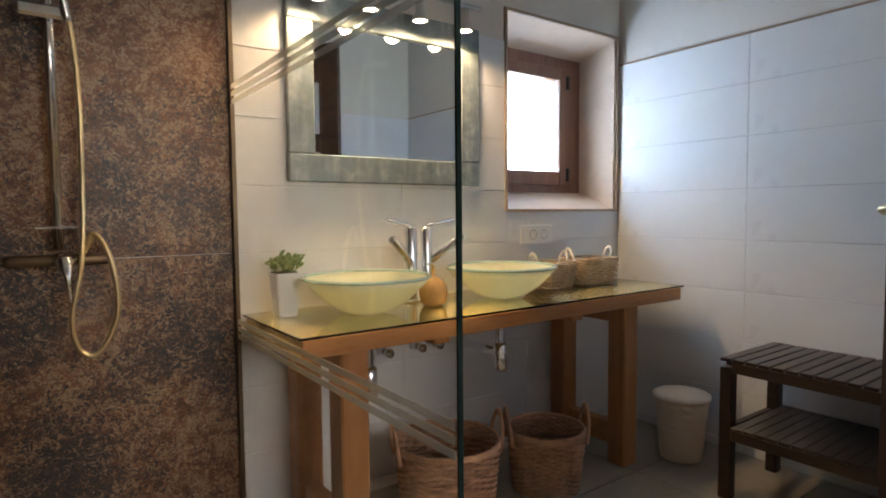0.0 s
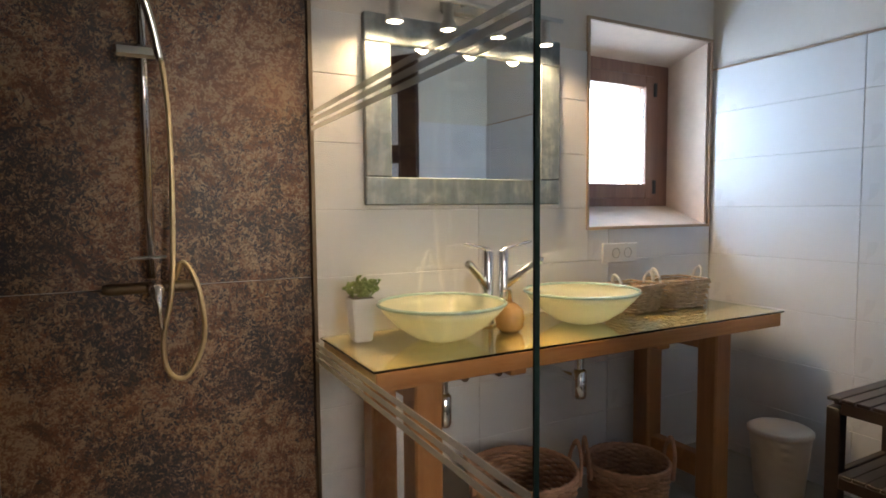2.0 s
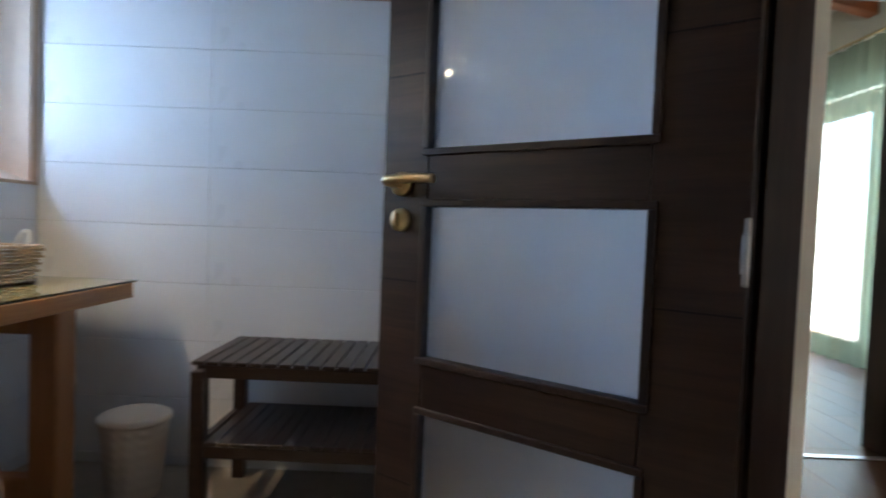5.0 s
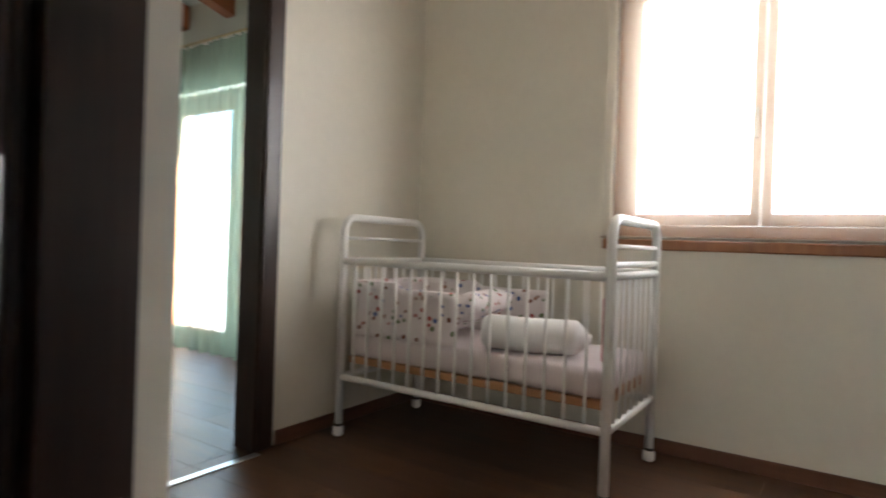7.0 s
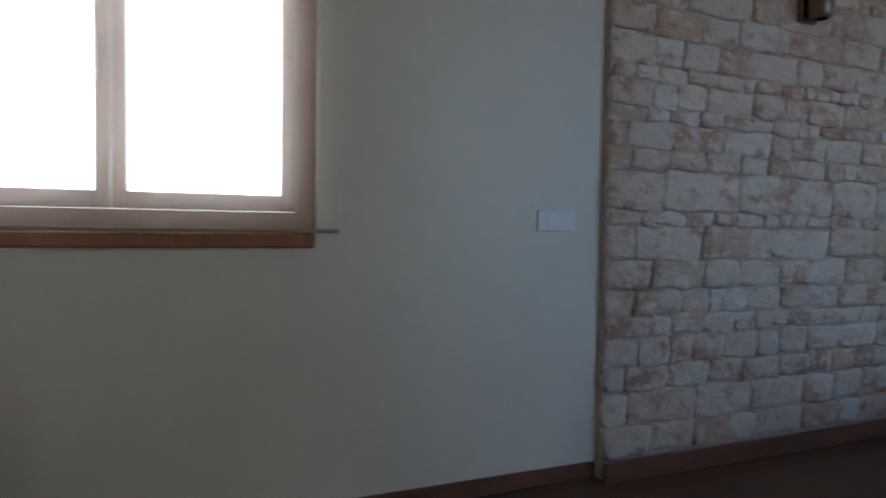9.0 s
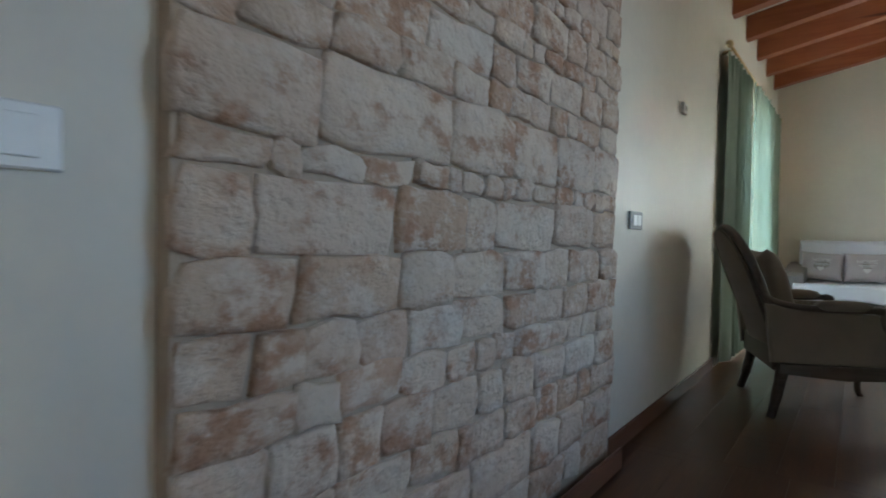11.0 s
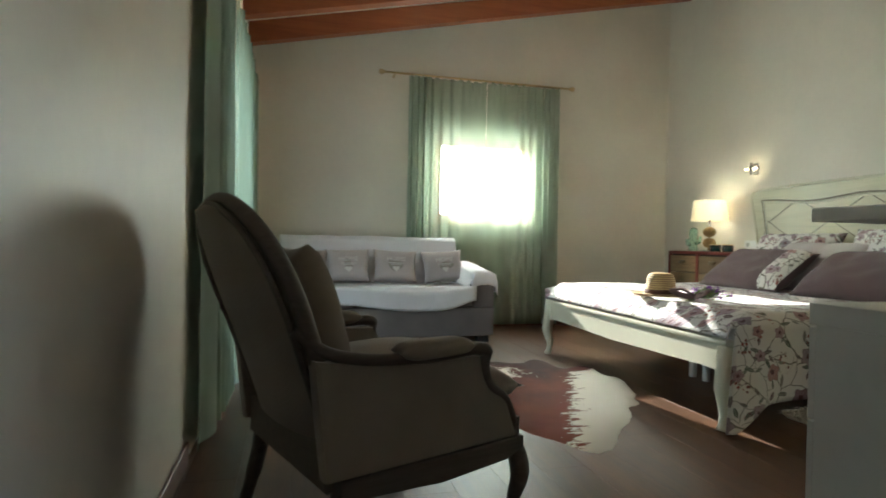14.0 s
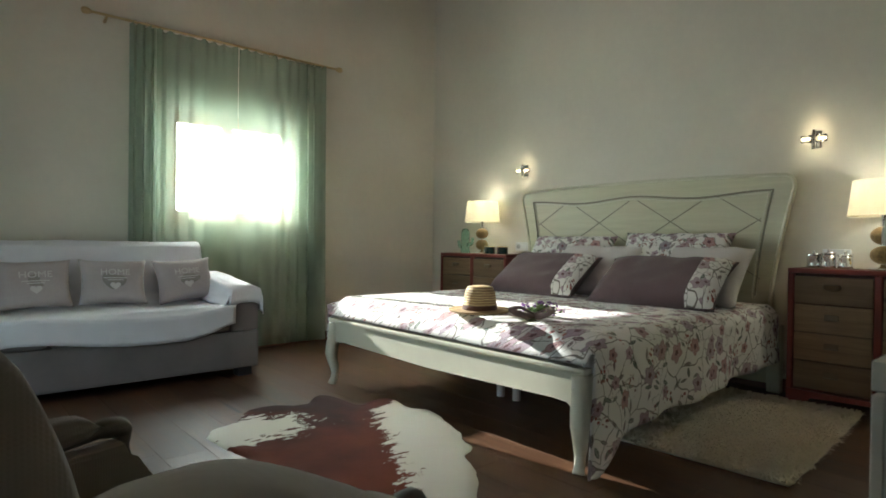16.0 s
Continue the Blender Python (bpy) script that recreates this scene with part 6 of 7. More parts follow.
def bed_pillow(x, y, z, w, d, h, lean, yaw, mat_, label, seed, mat_end=None):
    """A pillow that leans back against the headboard."""
    p_ = part("bed_pillow", pillow_shape(w, d, h, 18, 0.020, seed, 0.07), mat_, smooth=True)
    p_.matrix_world = pose(x, y, z, 0, 0, yaw) @ pose(0, 0, 0, lean, 0, 0)
    tagged(p_, label, "pillow", "bed pillows")
    if mat_end:
        band = part("flowered_band", sheet(lambda u, v: (w * (0.30 + 0.19 * u), d * 0.485 * (v * 2 - 1) * (1 - 0.02 * u), h / 2 * max(0, 1 - (0.6 + 0.38 * u) ** 4) ** 0.5 * max(0, (1 - (v * 2 - 1) ** 4)) ** 0.5 + 0.012), 8, 16), mat_end, p_, "flowered white border", True)
    return p_


# yaw 90: the pillow's width runs along the headboard
bed_pillow(-1.66, -6.10, 0.80, 0.80, 0.50, 0.17, 58, 90, FLORAL_BIG, "white flowered pillow against the headboard", 1)
bed_pillow(-1.66, -5.22, 0.82, 0.80, 0.50, 0.17, 60, 90, FLORAL_BIG, "white flowered pillow against the headboard", 2)
bed_pillow(-1.50, -5.72, 0.75, 0.70, 0.46, 0.17, 50, 92, PALE, "pale grey pillow behind the plum ones", 3)
bed_pillow(-1.50, -4.92, 0.75, 0.55, 0.46, 0.17, 52, 88, PALE, "pale grey pillow behind the plum ones", 4)
bed_pillow(-1.24, -6.00, 0.715, 0.82, 0.46, 0.18, 36, 88, PLUM, "plum pillow with a flowered end border", 5, FLORAL_BIG)
bed_pillow(-1.20, -5.05, 0.715, 0.82, 0.46, 0.18, 36, 92, PLUM, "plum pillow with a flowered end border", 6, FLORAL_BIG)

# hat, flowers, book
k = Nodes("straw")
sw1 = k.wave(24, 1.6, direction="Z")
k.color(k.mix(sw1, (0.30, 0.19, 0.085), (0.68, 0.52, 0.28)))
k.rough(0.75)
k.bump(k.math("ADD", sw1, k.noise(120, 2)), 0.6, 0.004)
STRAW = k.m
hat = thing("straw_hat", "natural straw hat with a brown band on the bed", "hat", (0.005, -5.42, TOPZ + 0.004), 20)
part("brim", lathe([(0.085, 0.012), (0.12, 0.006), (0.155, 0.004), (0.172, 0.012), (0.172, 0.017), (0.155, 0.009), (0.12, 0.011), (0.085, 0.018)], 40, wobble=lambda a, z: 1 + 0.03 * math.cos(2 * a)), STRAW, hat, smooth=True)
part("crown", lathe([(0.092, 0.012), (0.090, 0.05), (0.084, 0.105), (0.070, 0.135), (0.045, 0.142), (0.0, 0.132)], 40, wobble=lambda a, z: 1 + 0.05 * math.cos(2 * a)), STRAW, hat, smooth=True)
part("band", lathe([(0.095, 0.016), (0.0965, 0.018), (0.0955, 0.038), (0.093, 0.040)], 40, wobble=lambda a, z: 1 + 0.05 * math.cos(2 * a)), cloth("hat_band", (0.10, 0.05, 0.035)), hat, "brown cloth hat band", True)

book = thing("open_book", "open white book lying under flowers on the bed", "book", (0.17, -5.10, TOPZ + 0.004), 64)
PAGE = mottled("page", (0.74, 0.73, 0.70), 0.04, 0.8)
for s in (-1, 1):
    part("page_block", sheet(lambda u, v, s=s: (s * 0.11 * u, -0.08 + 0.16 * v, 0.016 * math.sin(min(1, u * 1.4 + 0.15) * math.pi * 0.62) * (1 - 0.5 * u) + 0.004), 10, 4, 0.004), PAGE, book, smooth=True)

bouquet = thing("flower_bunch", "bunch of purple flowers with green stems and taupe bow", "flowers", (0.10, -4.96, TOPZ + 0.012), 30)
rng = random.Random(21)
stems, blooms, leaves = bmesh.new(), bmesh.new(), bmesh.new()
for i in range(26):
    a = rng.uniform(-0.55, 0.55)
    L = rng.uniform(0.10, 0.17)
    tip = Vector((-L * math.cos(a), L * math.sin(a), rng.uniform(0.0, 0.05)))
    tube([(0.10, rng.uniform(-0.015, 0.015), 0.012), (0.0, rng.uniform(-0.01, 0.01), 0.02), tip], 0.0016, 4, bm=stems)
    for _ in range(7):
        q = tip + Vector((rng.gauss(0, 0.010), rng.gauss(0, 0.010), rng.uniform(0, 0.018)))
        lathe([(0, -0.003), (rng.uniform(0.004, 0.007), 0), (0, 0.004)], 5, q, blooms)
    for _ in range(4):
        q = Vector((0, 0, 0.02)).lerp(tip, rng.uniform(0.2, 0.9))
        d = Vector((rng.uniform(-1, 0.3), rng.uniform(-1, 1), rng.uniform(0, 0.9))).normalized() * 0.03
        tube([q, q + d * 0.5, q + d], [0.001, 0.004, 0.0006], 4, bm=leaves)
part("stems", stems, mottled("stem_green", (0.10, 0.14, 0.05)), bouquet)
part("blooms", blooms, mottled("bloom_purple", (0.26, 0.10, 0.40), 0.4, 0.8, grain=60, patch=40), bouquet, "small purple blossoms")
part("leaves", leaves, GREEN, bouquet)
bow = bmesh.new()
for s in (-1, 1):
    tube(smooth_line([(0.02, 0, 0.028), (0.05, s * 0.05, 0.055), (0.10, s * 0.07, 0.05), (0.07, s * 0.03, 0.03), (0.02, 0, 0.028)], 5), 0.015, 8, bm=bow, flat=0.35)
bouquet.scale = (1.25, 1.25, 1.25)
part("bow", bow, cloth("bow_taupe", (0.28, 0.20, 0.19)), bouquet, "taupe satin ribbon bow", True)

# chests beside the bed
RED = mottled("red_paint", (0.20, 0.035, 0.025), 0.25, 0.5, grain=40, patch=6, bump=0.15)
DRAWER = wood("drawer_wood", (0.19, 0.115, 0.06), (0.42, 0.28, 0.155), 1.1, "Y", 0.6, 0.0, 0.2, vary=0.6, knots=True)


def chest(y0, y1, tall=0.84):
    """A red chest of eight drawers; its front faces +x."""
    c = thing("bedside_chest", "red-framed bedside chest with eight rustic wooden drawers", "chest", group="bedside chests")
    xa, xb = -1.955, -1.665
    part("top", cube(xa, y0, tall - 0.028, xb, y1, tall, 0.004), RED, c)
    part("top_board", cube(xa + 0.03, y0 + 0.03, tall + 0.0005, xb - 0.03, y1 - 0.03, tall + 0.003), DRAWER, c)
    for y in (y0 + 0.002, y1 - 0.032):
        part("side", cube(xa, y, 0.10, xb, y + 0.03, tall - 0.029, 0.003), RED, c)
    ym_ = (y0 + y1) / 2
    part("divider", cube(xb - 0.03, ym_ - 0.018, 0.10, xb, ym_ + 0.018, tall - 0.029, 0.003), RED, c)
    part("carcass", cube(xa + 0.002, y0 + 0.033, 0.11, xb - 0.032, y1 - 0.033, tall - 0.03), mottled("carcass_dark", (0.05, 0.02, 0.015)), c)
    part("plinth", prism([(y0 + 0.002, 0.0), (y0 + 0.09, 0.0), (y0 + 0.13, 0.06), (ym_, 0.075), (y1 - 0.13, 0.06), (y1 - 0.09, 0.0), (y1 - 0.002, 0.0), (y1 - 0.002, 0.099), (y0 + 0.002, 0.099)], xb - 0.03, xb, "x"), RED, c)
    part("plinth", prism([(y0 + 0.002, 0.0), (y0 + 0.09, 0.0), (y0 + 0.13, 0.06), (ym_, 0.075), (y1 - 0.13, 0.06), (y1 - 0.09, 0.0), (y1 - 0.002, 0.0), (y1 - 0.002, 0.099), (y0 + 0.002, 0.099)], xa, xa + 0.03, "x"), RED, c)
    rows = 4
    hz_ = (tall - 0.045 - 0.11) / rows
    for col, (a, b) in enumerate(((y0 + 0.036, ym_ - 0.021), (ym_ + 0.021, y1 - 0.036))):
        for r_ in range(rows):
            zb = 0.112 + r_ * hz_
            d = part("drawer", cube(xb - 0.028, a + 0.002, zb + 0.002, xb - 0.002, b - 0.002, zb + hz_ - 0.003, 0.003), DRAWER, c)
            yc, zc = (a + b) / 2, zb + hz_ * 0.58
            if r_ == rows - 1:
                cup = sheet(lambda u, v: (xb - 0.002 + 0.024 * math.sin(v * math.pi * 0.5) * math.sin(u * math.pi) ** 0.5, yc - 0.04 * math.cos(u * math.pi), zc + 0.022 - 0.034 * v * (0.55 + 0.45 * math.sin(u * math.pi))), 14, 6, 0.002)
                part("cup_pull", cup, BRONZE, d, "bronze cup pull", True)
            else:
                part("label_pull", boxes((xb - 0.002, yc - 0.036, zc - 0.018, xb + 0.003, yc + 0.036, zc + 0.016), (xb + 0.003, yc - 0.034, zc - 0.018, xb + 0.016, yc + 0.034, zc - 0.013), bevel=0.0015), BRONZE, d, "bronze label-holder pull")
    return c


chest(-7.645, -6.75)
chest(-4.475, -3.58, 0.82)

SHADE = cloth("lampshade_linen", (0.80, 0.75, 0.58), 0.05, 600, 0.9, 0.42, (0.92, 0.83, 0.60))
BALL = mottled("lamp_ball_rattan", (0.34, 0.22, 0.09), 0.35, 0.6, grain=120, patch=60, bump=0.6, depth=0.004)


def table_lamp(x, y, z, s=1.0):
    l = thing("table_lamp", "lit table lamp with two rattan balls and linen shade", "lamp", (x, y, z), group="bedside lamps")
    part("foot", lathe([(0, 0), (0.072 * s, 0), (0.072 * s, 0.008), (0.02, 0.014), (0.012, 0.03)], 32), CHROME, l, smooth=True)
    for zc in (0.083, 0.192):
        part("ball", lathe([(0.062 * s * math.sin(math.pi * i / 14), zc * s + 0.052 * s * -math.cos(math.pi * i / 14)) for i in range(15)], 32), BALL, l, "woven honey rattan ball", True)
    part("neck", lathe([(0.014, 0.13 * s), (0.018, 0.138 * s), (0.014, 0.145 * s)], 16), CHROME, l, smooth=True)
    part("stem", lathe([(0.012, 0.24 * s), (0.012, 0.30 * s), (0.018, 0.305 * s), (0.018, 0.36 * s), (0, 0.36 * s)], 16), CHROME, l, smooth=True)
    sh = part("shade", lathe([(0.170 * s, 0.300 * s), (0.148 * s, 0.500 * s)], 48), SHADE, l, "cream linen drum shade", True)
    part("shade_ring", lathe([(0.1705 * s, 0.300 * s), (0.1725 * s, 0.304 * s), (0.1705 * s, 0.308 * s)], 48), SHADE, sh)
    b = part("bulb", lathe([(0, 0.362), (0.02, 0.375), (0.028, 0.40), (0.02, 0.425), (0, 0.432)], 20), glowing("lamp_bulb", (1.0, 0.80, 0.50), 25.0), l, "lit bulb", True)
    b.visible_shadow = False
    bulb("bedside_bulb", (x, y, z + 0.43 * s), 9.0, (1.0, 0.90, 0.72), 0.03)
    return l


table_lamp(-1.80, -7.19, 0.8435, 1.0)
table_lamp(-1.77, -4.03, 0.8235, 1.0)

CACTUS = glass("cactus_glass", (0.55, 0.85, 0.75), 0.25)
cactus = thing("glass_cactus", "pale green glass cactus ornament on the chest", "ornament", (-1.80, -7.425, 0.8435))
part("trunk", lathe([(0, 0), (0.045, 0.0), (0.046, 0.02), (0.042, 0.20), (0.03, 0.235), (0, 0.245)], 24), CACTUS, cactus, smooth=True)
part("branch", tube(smooth_line([(0.0, 0.035, 0.08), (0.0, 0.09, 0.09), (0.0, 0.105, 0.15)], 5), 0.016, 12), CACTUS, cactus, smooth=True)
part("branch", tube(smooth_line([(0.0, -0.035, 0.06), (0.0, -0.08, 0.065), (0.0, -0.095, 0.12)], 5), 0.016, 12), CACTUS, cactus, smooth=True)
DARK_GLASS = mottled("candle_glass_green", (0.01, 0.035, 0.03), 0.2, 0.12, coat=0.5, bump=0)
for y in (-7.03, -6.865):
    cn = thing("candle_jar", "dark green glass candle jar with a metal rim", "candle", (-1.74, y, 0.8435), group="candle jars")
    part("jar", lathe([(0, 0), (0.046, 0), (0.05, 0.006), (0.05, 0.066), (0.046, 0.066), (0.044, 0.05), (0, 0.05)], 28), DARK_GLASS, cn, smooth=True)
    part("rim", lathe([(0.0505, 0.062), (0.052, 0.066), (0.0505, 0.070), (0.046, 0.068)], 28), BRASS, cn, smooth=True)
for i, (y, h) in enumerate(((-4.37, 0.075), (-4.29, 0.085), (-4.21, 0.075))):
    cz = thing("metal_canister", "small shiny metal canister on the chest", "canister", (-1.78 + 0.02 * (i % 2), y, 0.8235), group="metal canisters")
    part("can", lathe([(0, 0), (0.037, 0), (0.038, 0.003), (0.038, h), (0, h)], 28), CHROME, cz, smooth=True)
    part("lid", lathe([(0.039, h + 0.0005), (0.039, h + 0.008), (0, h + 0.009)], 28), CHROME, cz, smooth=True)
    part("knob", lathe([(0.004, h + 0.008), (0.010, h + 0.02), (0.006, h + 0.027), (0, h + 0.028)], 14), CHROME, cz, smooth=True)

CRYSTAL = glass("sconce_crystal", (1.0, 0.97, 0.9), 0.02)
for y in (-6.785, -4.42):
    s_ = thing("wall_sconce", "lit chrome wall sconce with two crystal cylinders", "lamp", group="bed sconces")
    part("plate", cube(WX + 0.001, y - 0.03, 1.565, WX + 0.014, y + 0.03, 1.675, 0.004), CHROME, s_)
    part("arm", tube([(WX + 0.014, y, 1.62), (WX + 0.06, y, 1.62)], 0.010, 10), CHROME, s_, smooth=True)
    for sg in (-1, 1):
        cr = part("crystal", tube([(WX + 0.06, y + sg * 0.014, 1.62), (WX + 0.06, y + sg * 0.068, 1.62)], 0.024, 16), CRYSTAL, s_, "clear crystal cylinder", True)
        cr.visible_shadow = False
        part("filament", tube([(WX + 0.06, y + sg * 0.03, 1.62), (WX + 0.06, y + sg * 0.06, 1.62)], 0.006, 8), glowing("filament", (1.0, 0.80, 0.48), 22.0), s_, "lit halogen filament").visible_shadow = False
    part("hub", tube([(WX + 0.06, y - 0.012, 1.62), (WX + 0.06, y + 0.012, 1.62)], 0.020, 18), CHROME, s_, smooth=True)
    part("hub_rod", tube([(WX + 0.06, y, 1.565), (WX + 0.06, y, 1.675)], 0.012, 12), CHROME, s_, smooth=True)
    bulb("sconce_bulb", (WX + 0.06, y, 1.705), 0.5, (1.0, 0.80, 0.50), 0.01)
    bulb("sconce_bulb", (WX + 0.06, y, 1.54), 0.3, (1.0, 0.80, 0.50), 0.01)
for y, z in ((-6.83, 0.915), (-4.30, 0.895)):
    so = thing("bedside_socket", "white double socket beside the headboard", "socket", group="bedside sockets")
    part("plate", cube(WX + 0.001, y - 0.075, z - 0.04, WX + 0.010, y + 0.075, z + 0.04, 0.003), WHITE_PLASTIC, so)
    part("outlet", lathe([(0.022, 0), (0.019, 0.002), (0.017, -0.003), (0, -0.003)], 18), mottled("outlet_grey", (0.45, 0.45, 0.43)), so).matrix_basis = pose(WX + 0.0135, y - 0.03, z, 0, 90, 0)

# rugs
k = Nodes("cowhide")
body = k.n("ShaderNodeSeparateXYZ")
k.link(k.coord, body.inputs[0])
ragged = k.noise(6.0, 6, 0.72, k.mapped((0.8, 2.4, 1)), 0.6)
blots = k.noise(17, 5, 0.7, k.mapped((0.8, 1.6, 1)))
px, py = body.outputs[0], body.outputs[1]
# white belly on one side, a white patch behind the foreleg on the other, brown head
flank = k.math("SUBTRACT", k.math("SUBTRACT", k.math("MULTIPLY", py, 0.5), px), 0.10)
head = k.math("MULTIPLY", k.math("MAXIMUM", k.math("SUBTRACT", k.math("MULTIPLY", py, -1.0), 0.45), 0.0), 1.6)
dx = k.math("MULTIPLY", k.math("SUBTRACT", px, 0.37), 3.0)
dy = k.math("MULTIPLY", k.math("ADD", py, 0.56), 5.0)
away = k.math("SQRT", k.math("ADD", k.math("MULTIPLY", dx, dx), k.math("MULTIPLY", dy, dy)), 0.0)
patch = k.math("MULTIPLY", k.math("SUBTRACT", 1.0, away), 0.2)
f = k.math("MULTIPLY", k.math("MAXIMUM", k.math("SUBTRACT", flank, head), patch), 2.2)
f = k.math("ADD", f, k.math("MULTIPLY", k.math("SUBTRACT", ragged, 0.5), 1.2))
f = k.math("ADD", f, k.math("MULTIPLY", k.math("SUBTRACT", blots, 0.5), 0.8))
hide = k.ramp(k.math("ADD", k.math("MULTIPLY", k.noise(3.0, 4), 0.6), k.math("MULTIPLY", k.math("ADD", py, 0.9), 0.25)), [(0.30, (0.030, 0.008, 0.005)), (0.66, (0.150, 0.029, 0.010))])
c = k.mix(k.step(f, 0.0, 0.03), hide, (0.66, 0.63, 0.55))
k.color(c)
k.rough(0.85)
k.b.inputs["Specular IOR Level"].default_value = 0.15
k.bump(k.noise(160, 3, 0.6, k.mapped((1, 0.25, 1))), 0.4, 0.003)
COW = k.m


def hide_edge(a):
    """The hide's outline: a long body with four leg lobes."""
    c, s = math.cos(a), math.sin(a)
    r = 1.0 / ((abs(c) / 0.50) ** 2.4 + (abs(s) / 0.72) ** 2.4) ** (1 / 2.4)
    for mid, wide, far in ((-51, 15, 0.18), (-82, 14, 0.21), (-107, 7, 0.25), (-131, 8, 0.19), (-154, 16, 0.10), (76, 9, 0.22), (60, 14, 0.15), (32, 14, 0.09), (100, 12, -0.07), (122, 18, -0.21), (152, 16, -0.08)):
        off = (math.degrees(a) - mid + 180) % 360 - 180
        r += far * math.exp(-(off / wide) ** 2)
    return r * (1 + 0.03 * noise.noise(Vector((c * 5, s * 5, 1.0))) + 0.022 * noise.noise(Vector((c * 17, s * 17, 4.0))))


bm = bmesh.new()
rings, n = [], 160
for q in (0.0, 0.3, 0.6, 0.85, 0.97, 1.0):
    ring = []
    for i in range(n):
        a = 2 * math.pi * i / n
        r = hide_edge(a) * q
        lift = 0.006 + (0.012 * max(0, noise.noise(Vector((math.cos(a) * 3, math.sin(a) * 3, 8))))) * (q > 0.8)
        ring.append(bm.verts.new((r * math.cos(a), r * math.sin(a), 0.0005 if q == 1.0 else lift)))
    rings.append(ring)
for a, b in zip(rings, rings[1:]):
    for i in range(n):
        bm.faces.new((a[i], a[(i + 1) % n], b[(i + 1) % n], b[i]))
bmesh.ops.remove_doubles(bm, verts=bm.verts[:], dist=0.0001)
cow = part("cowhide_rug", bm, COW, smooth=True)
cow.matrix_world = pose(0.68, -5.45, 0.0)
tagged(cow, "brown and white cowhide rug on the plank floor", "rug")

FLEECE = cloth("fleece_cream", (0.90, 0.83, 0.69), 0.08, 300, 0.95, 0.50, (0.80, 0.72, 0.58), 0.3)
rng = random.Random(31)
rug = thing("shaggy_rug", "cream long-pile shaggy rug beside the bed", "rug", (-0.98, -4.43, 0.0), 3)
part("backing", cube(-0.67, -0.37, 0.0, 0.67, 0.37, 0.018, 0.008), FLEECE, rug)
verts, faces = [], []
for i in range(9000):
    x, y = rng.uniform(-0.68, 0.68), rng.uniform(-0.375, 0.375)
    edge = max(abs(x) / 0.68, abs(y) / 0.375)
    a, L = rng.uniform(0, 6.28), rng.uniform(0.018, 0.034)
    out = Vector((x, y, 0)).normalized() * (0.03 if edge > 0.9 else 0.0)
    dx, dy = math.cos(a) * 0.022 + out.x, math.sin(a) * 0.022 + out.y
    px, py = -math.sin(a) * 0.006, math.cos(a) * 0.006
    b = len(verts)
    verts += [(x - px, y - py, 0.014), (x + px, y + py, 0.014), (x + dx * 0.5 + px, y + dy * 0.5 + py, 0.014 + L * 0.8), (x + dx * 0.5 - px, y + dy * 0.5 - py, 0.014 + L * 0.8), (x + dx, y + dy, 0.012 + L * 0.75)]
    faces += [(b, b + 1, b + 2, b + 3), (b + 3, b + 2, b + 4)]
me = bpy.data.meshes.new("fleece")
me.from_pydata(verts, [], faces)
me.materials.append(FLEECE)
pile = new("fleece", me)
pile.parent = rug
tagged(pile, "long cream pile", kind="stuff")

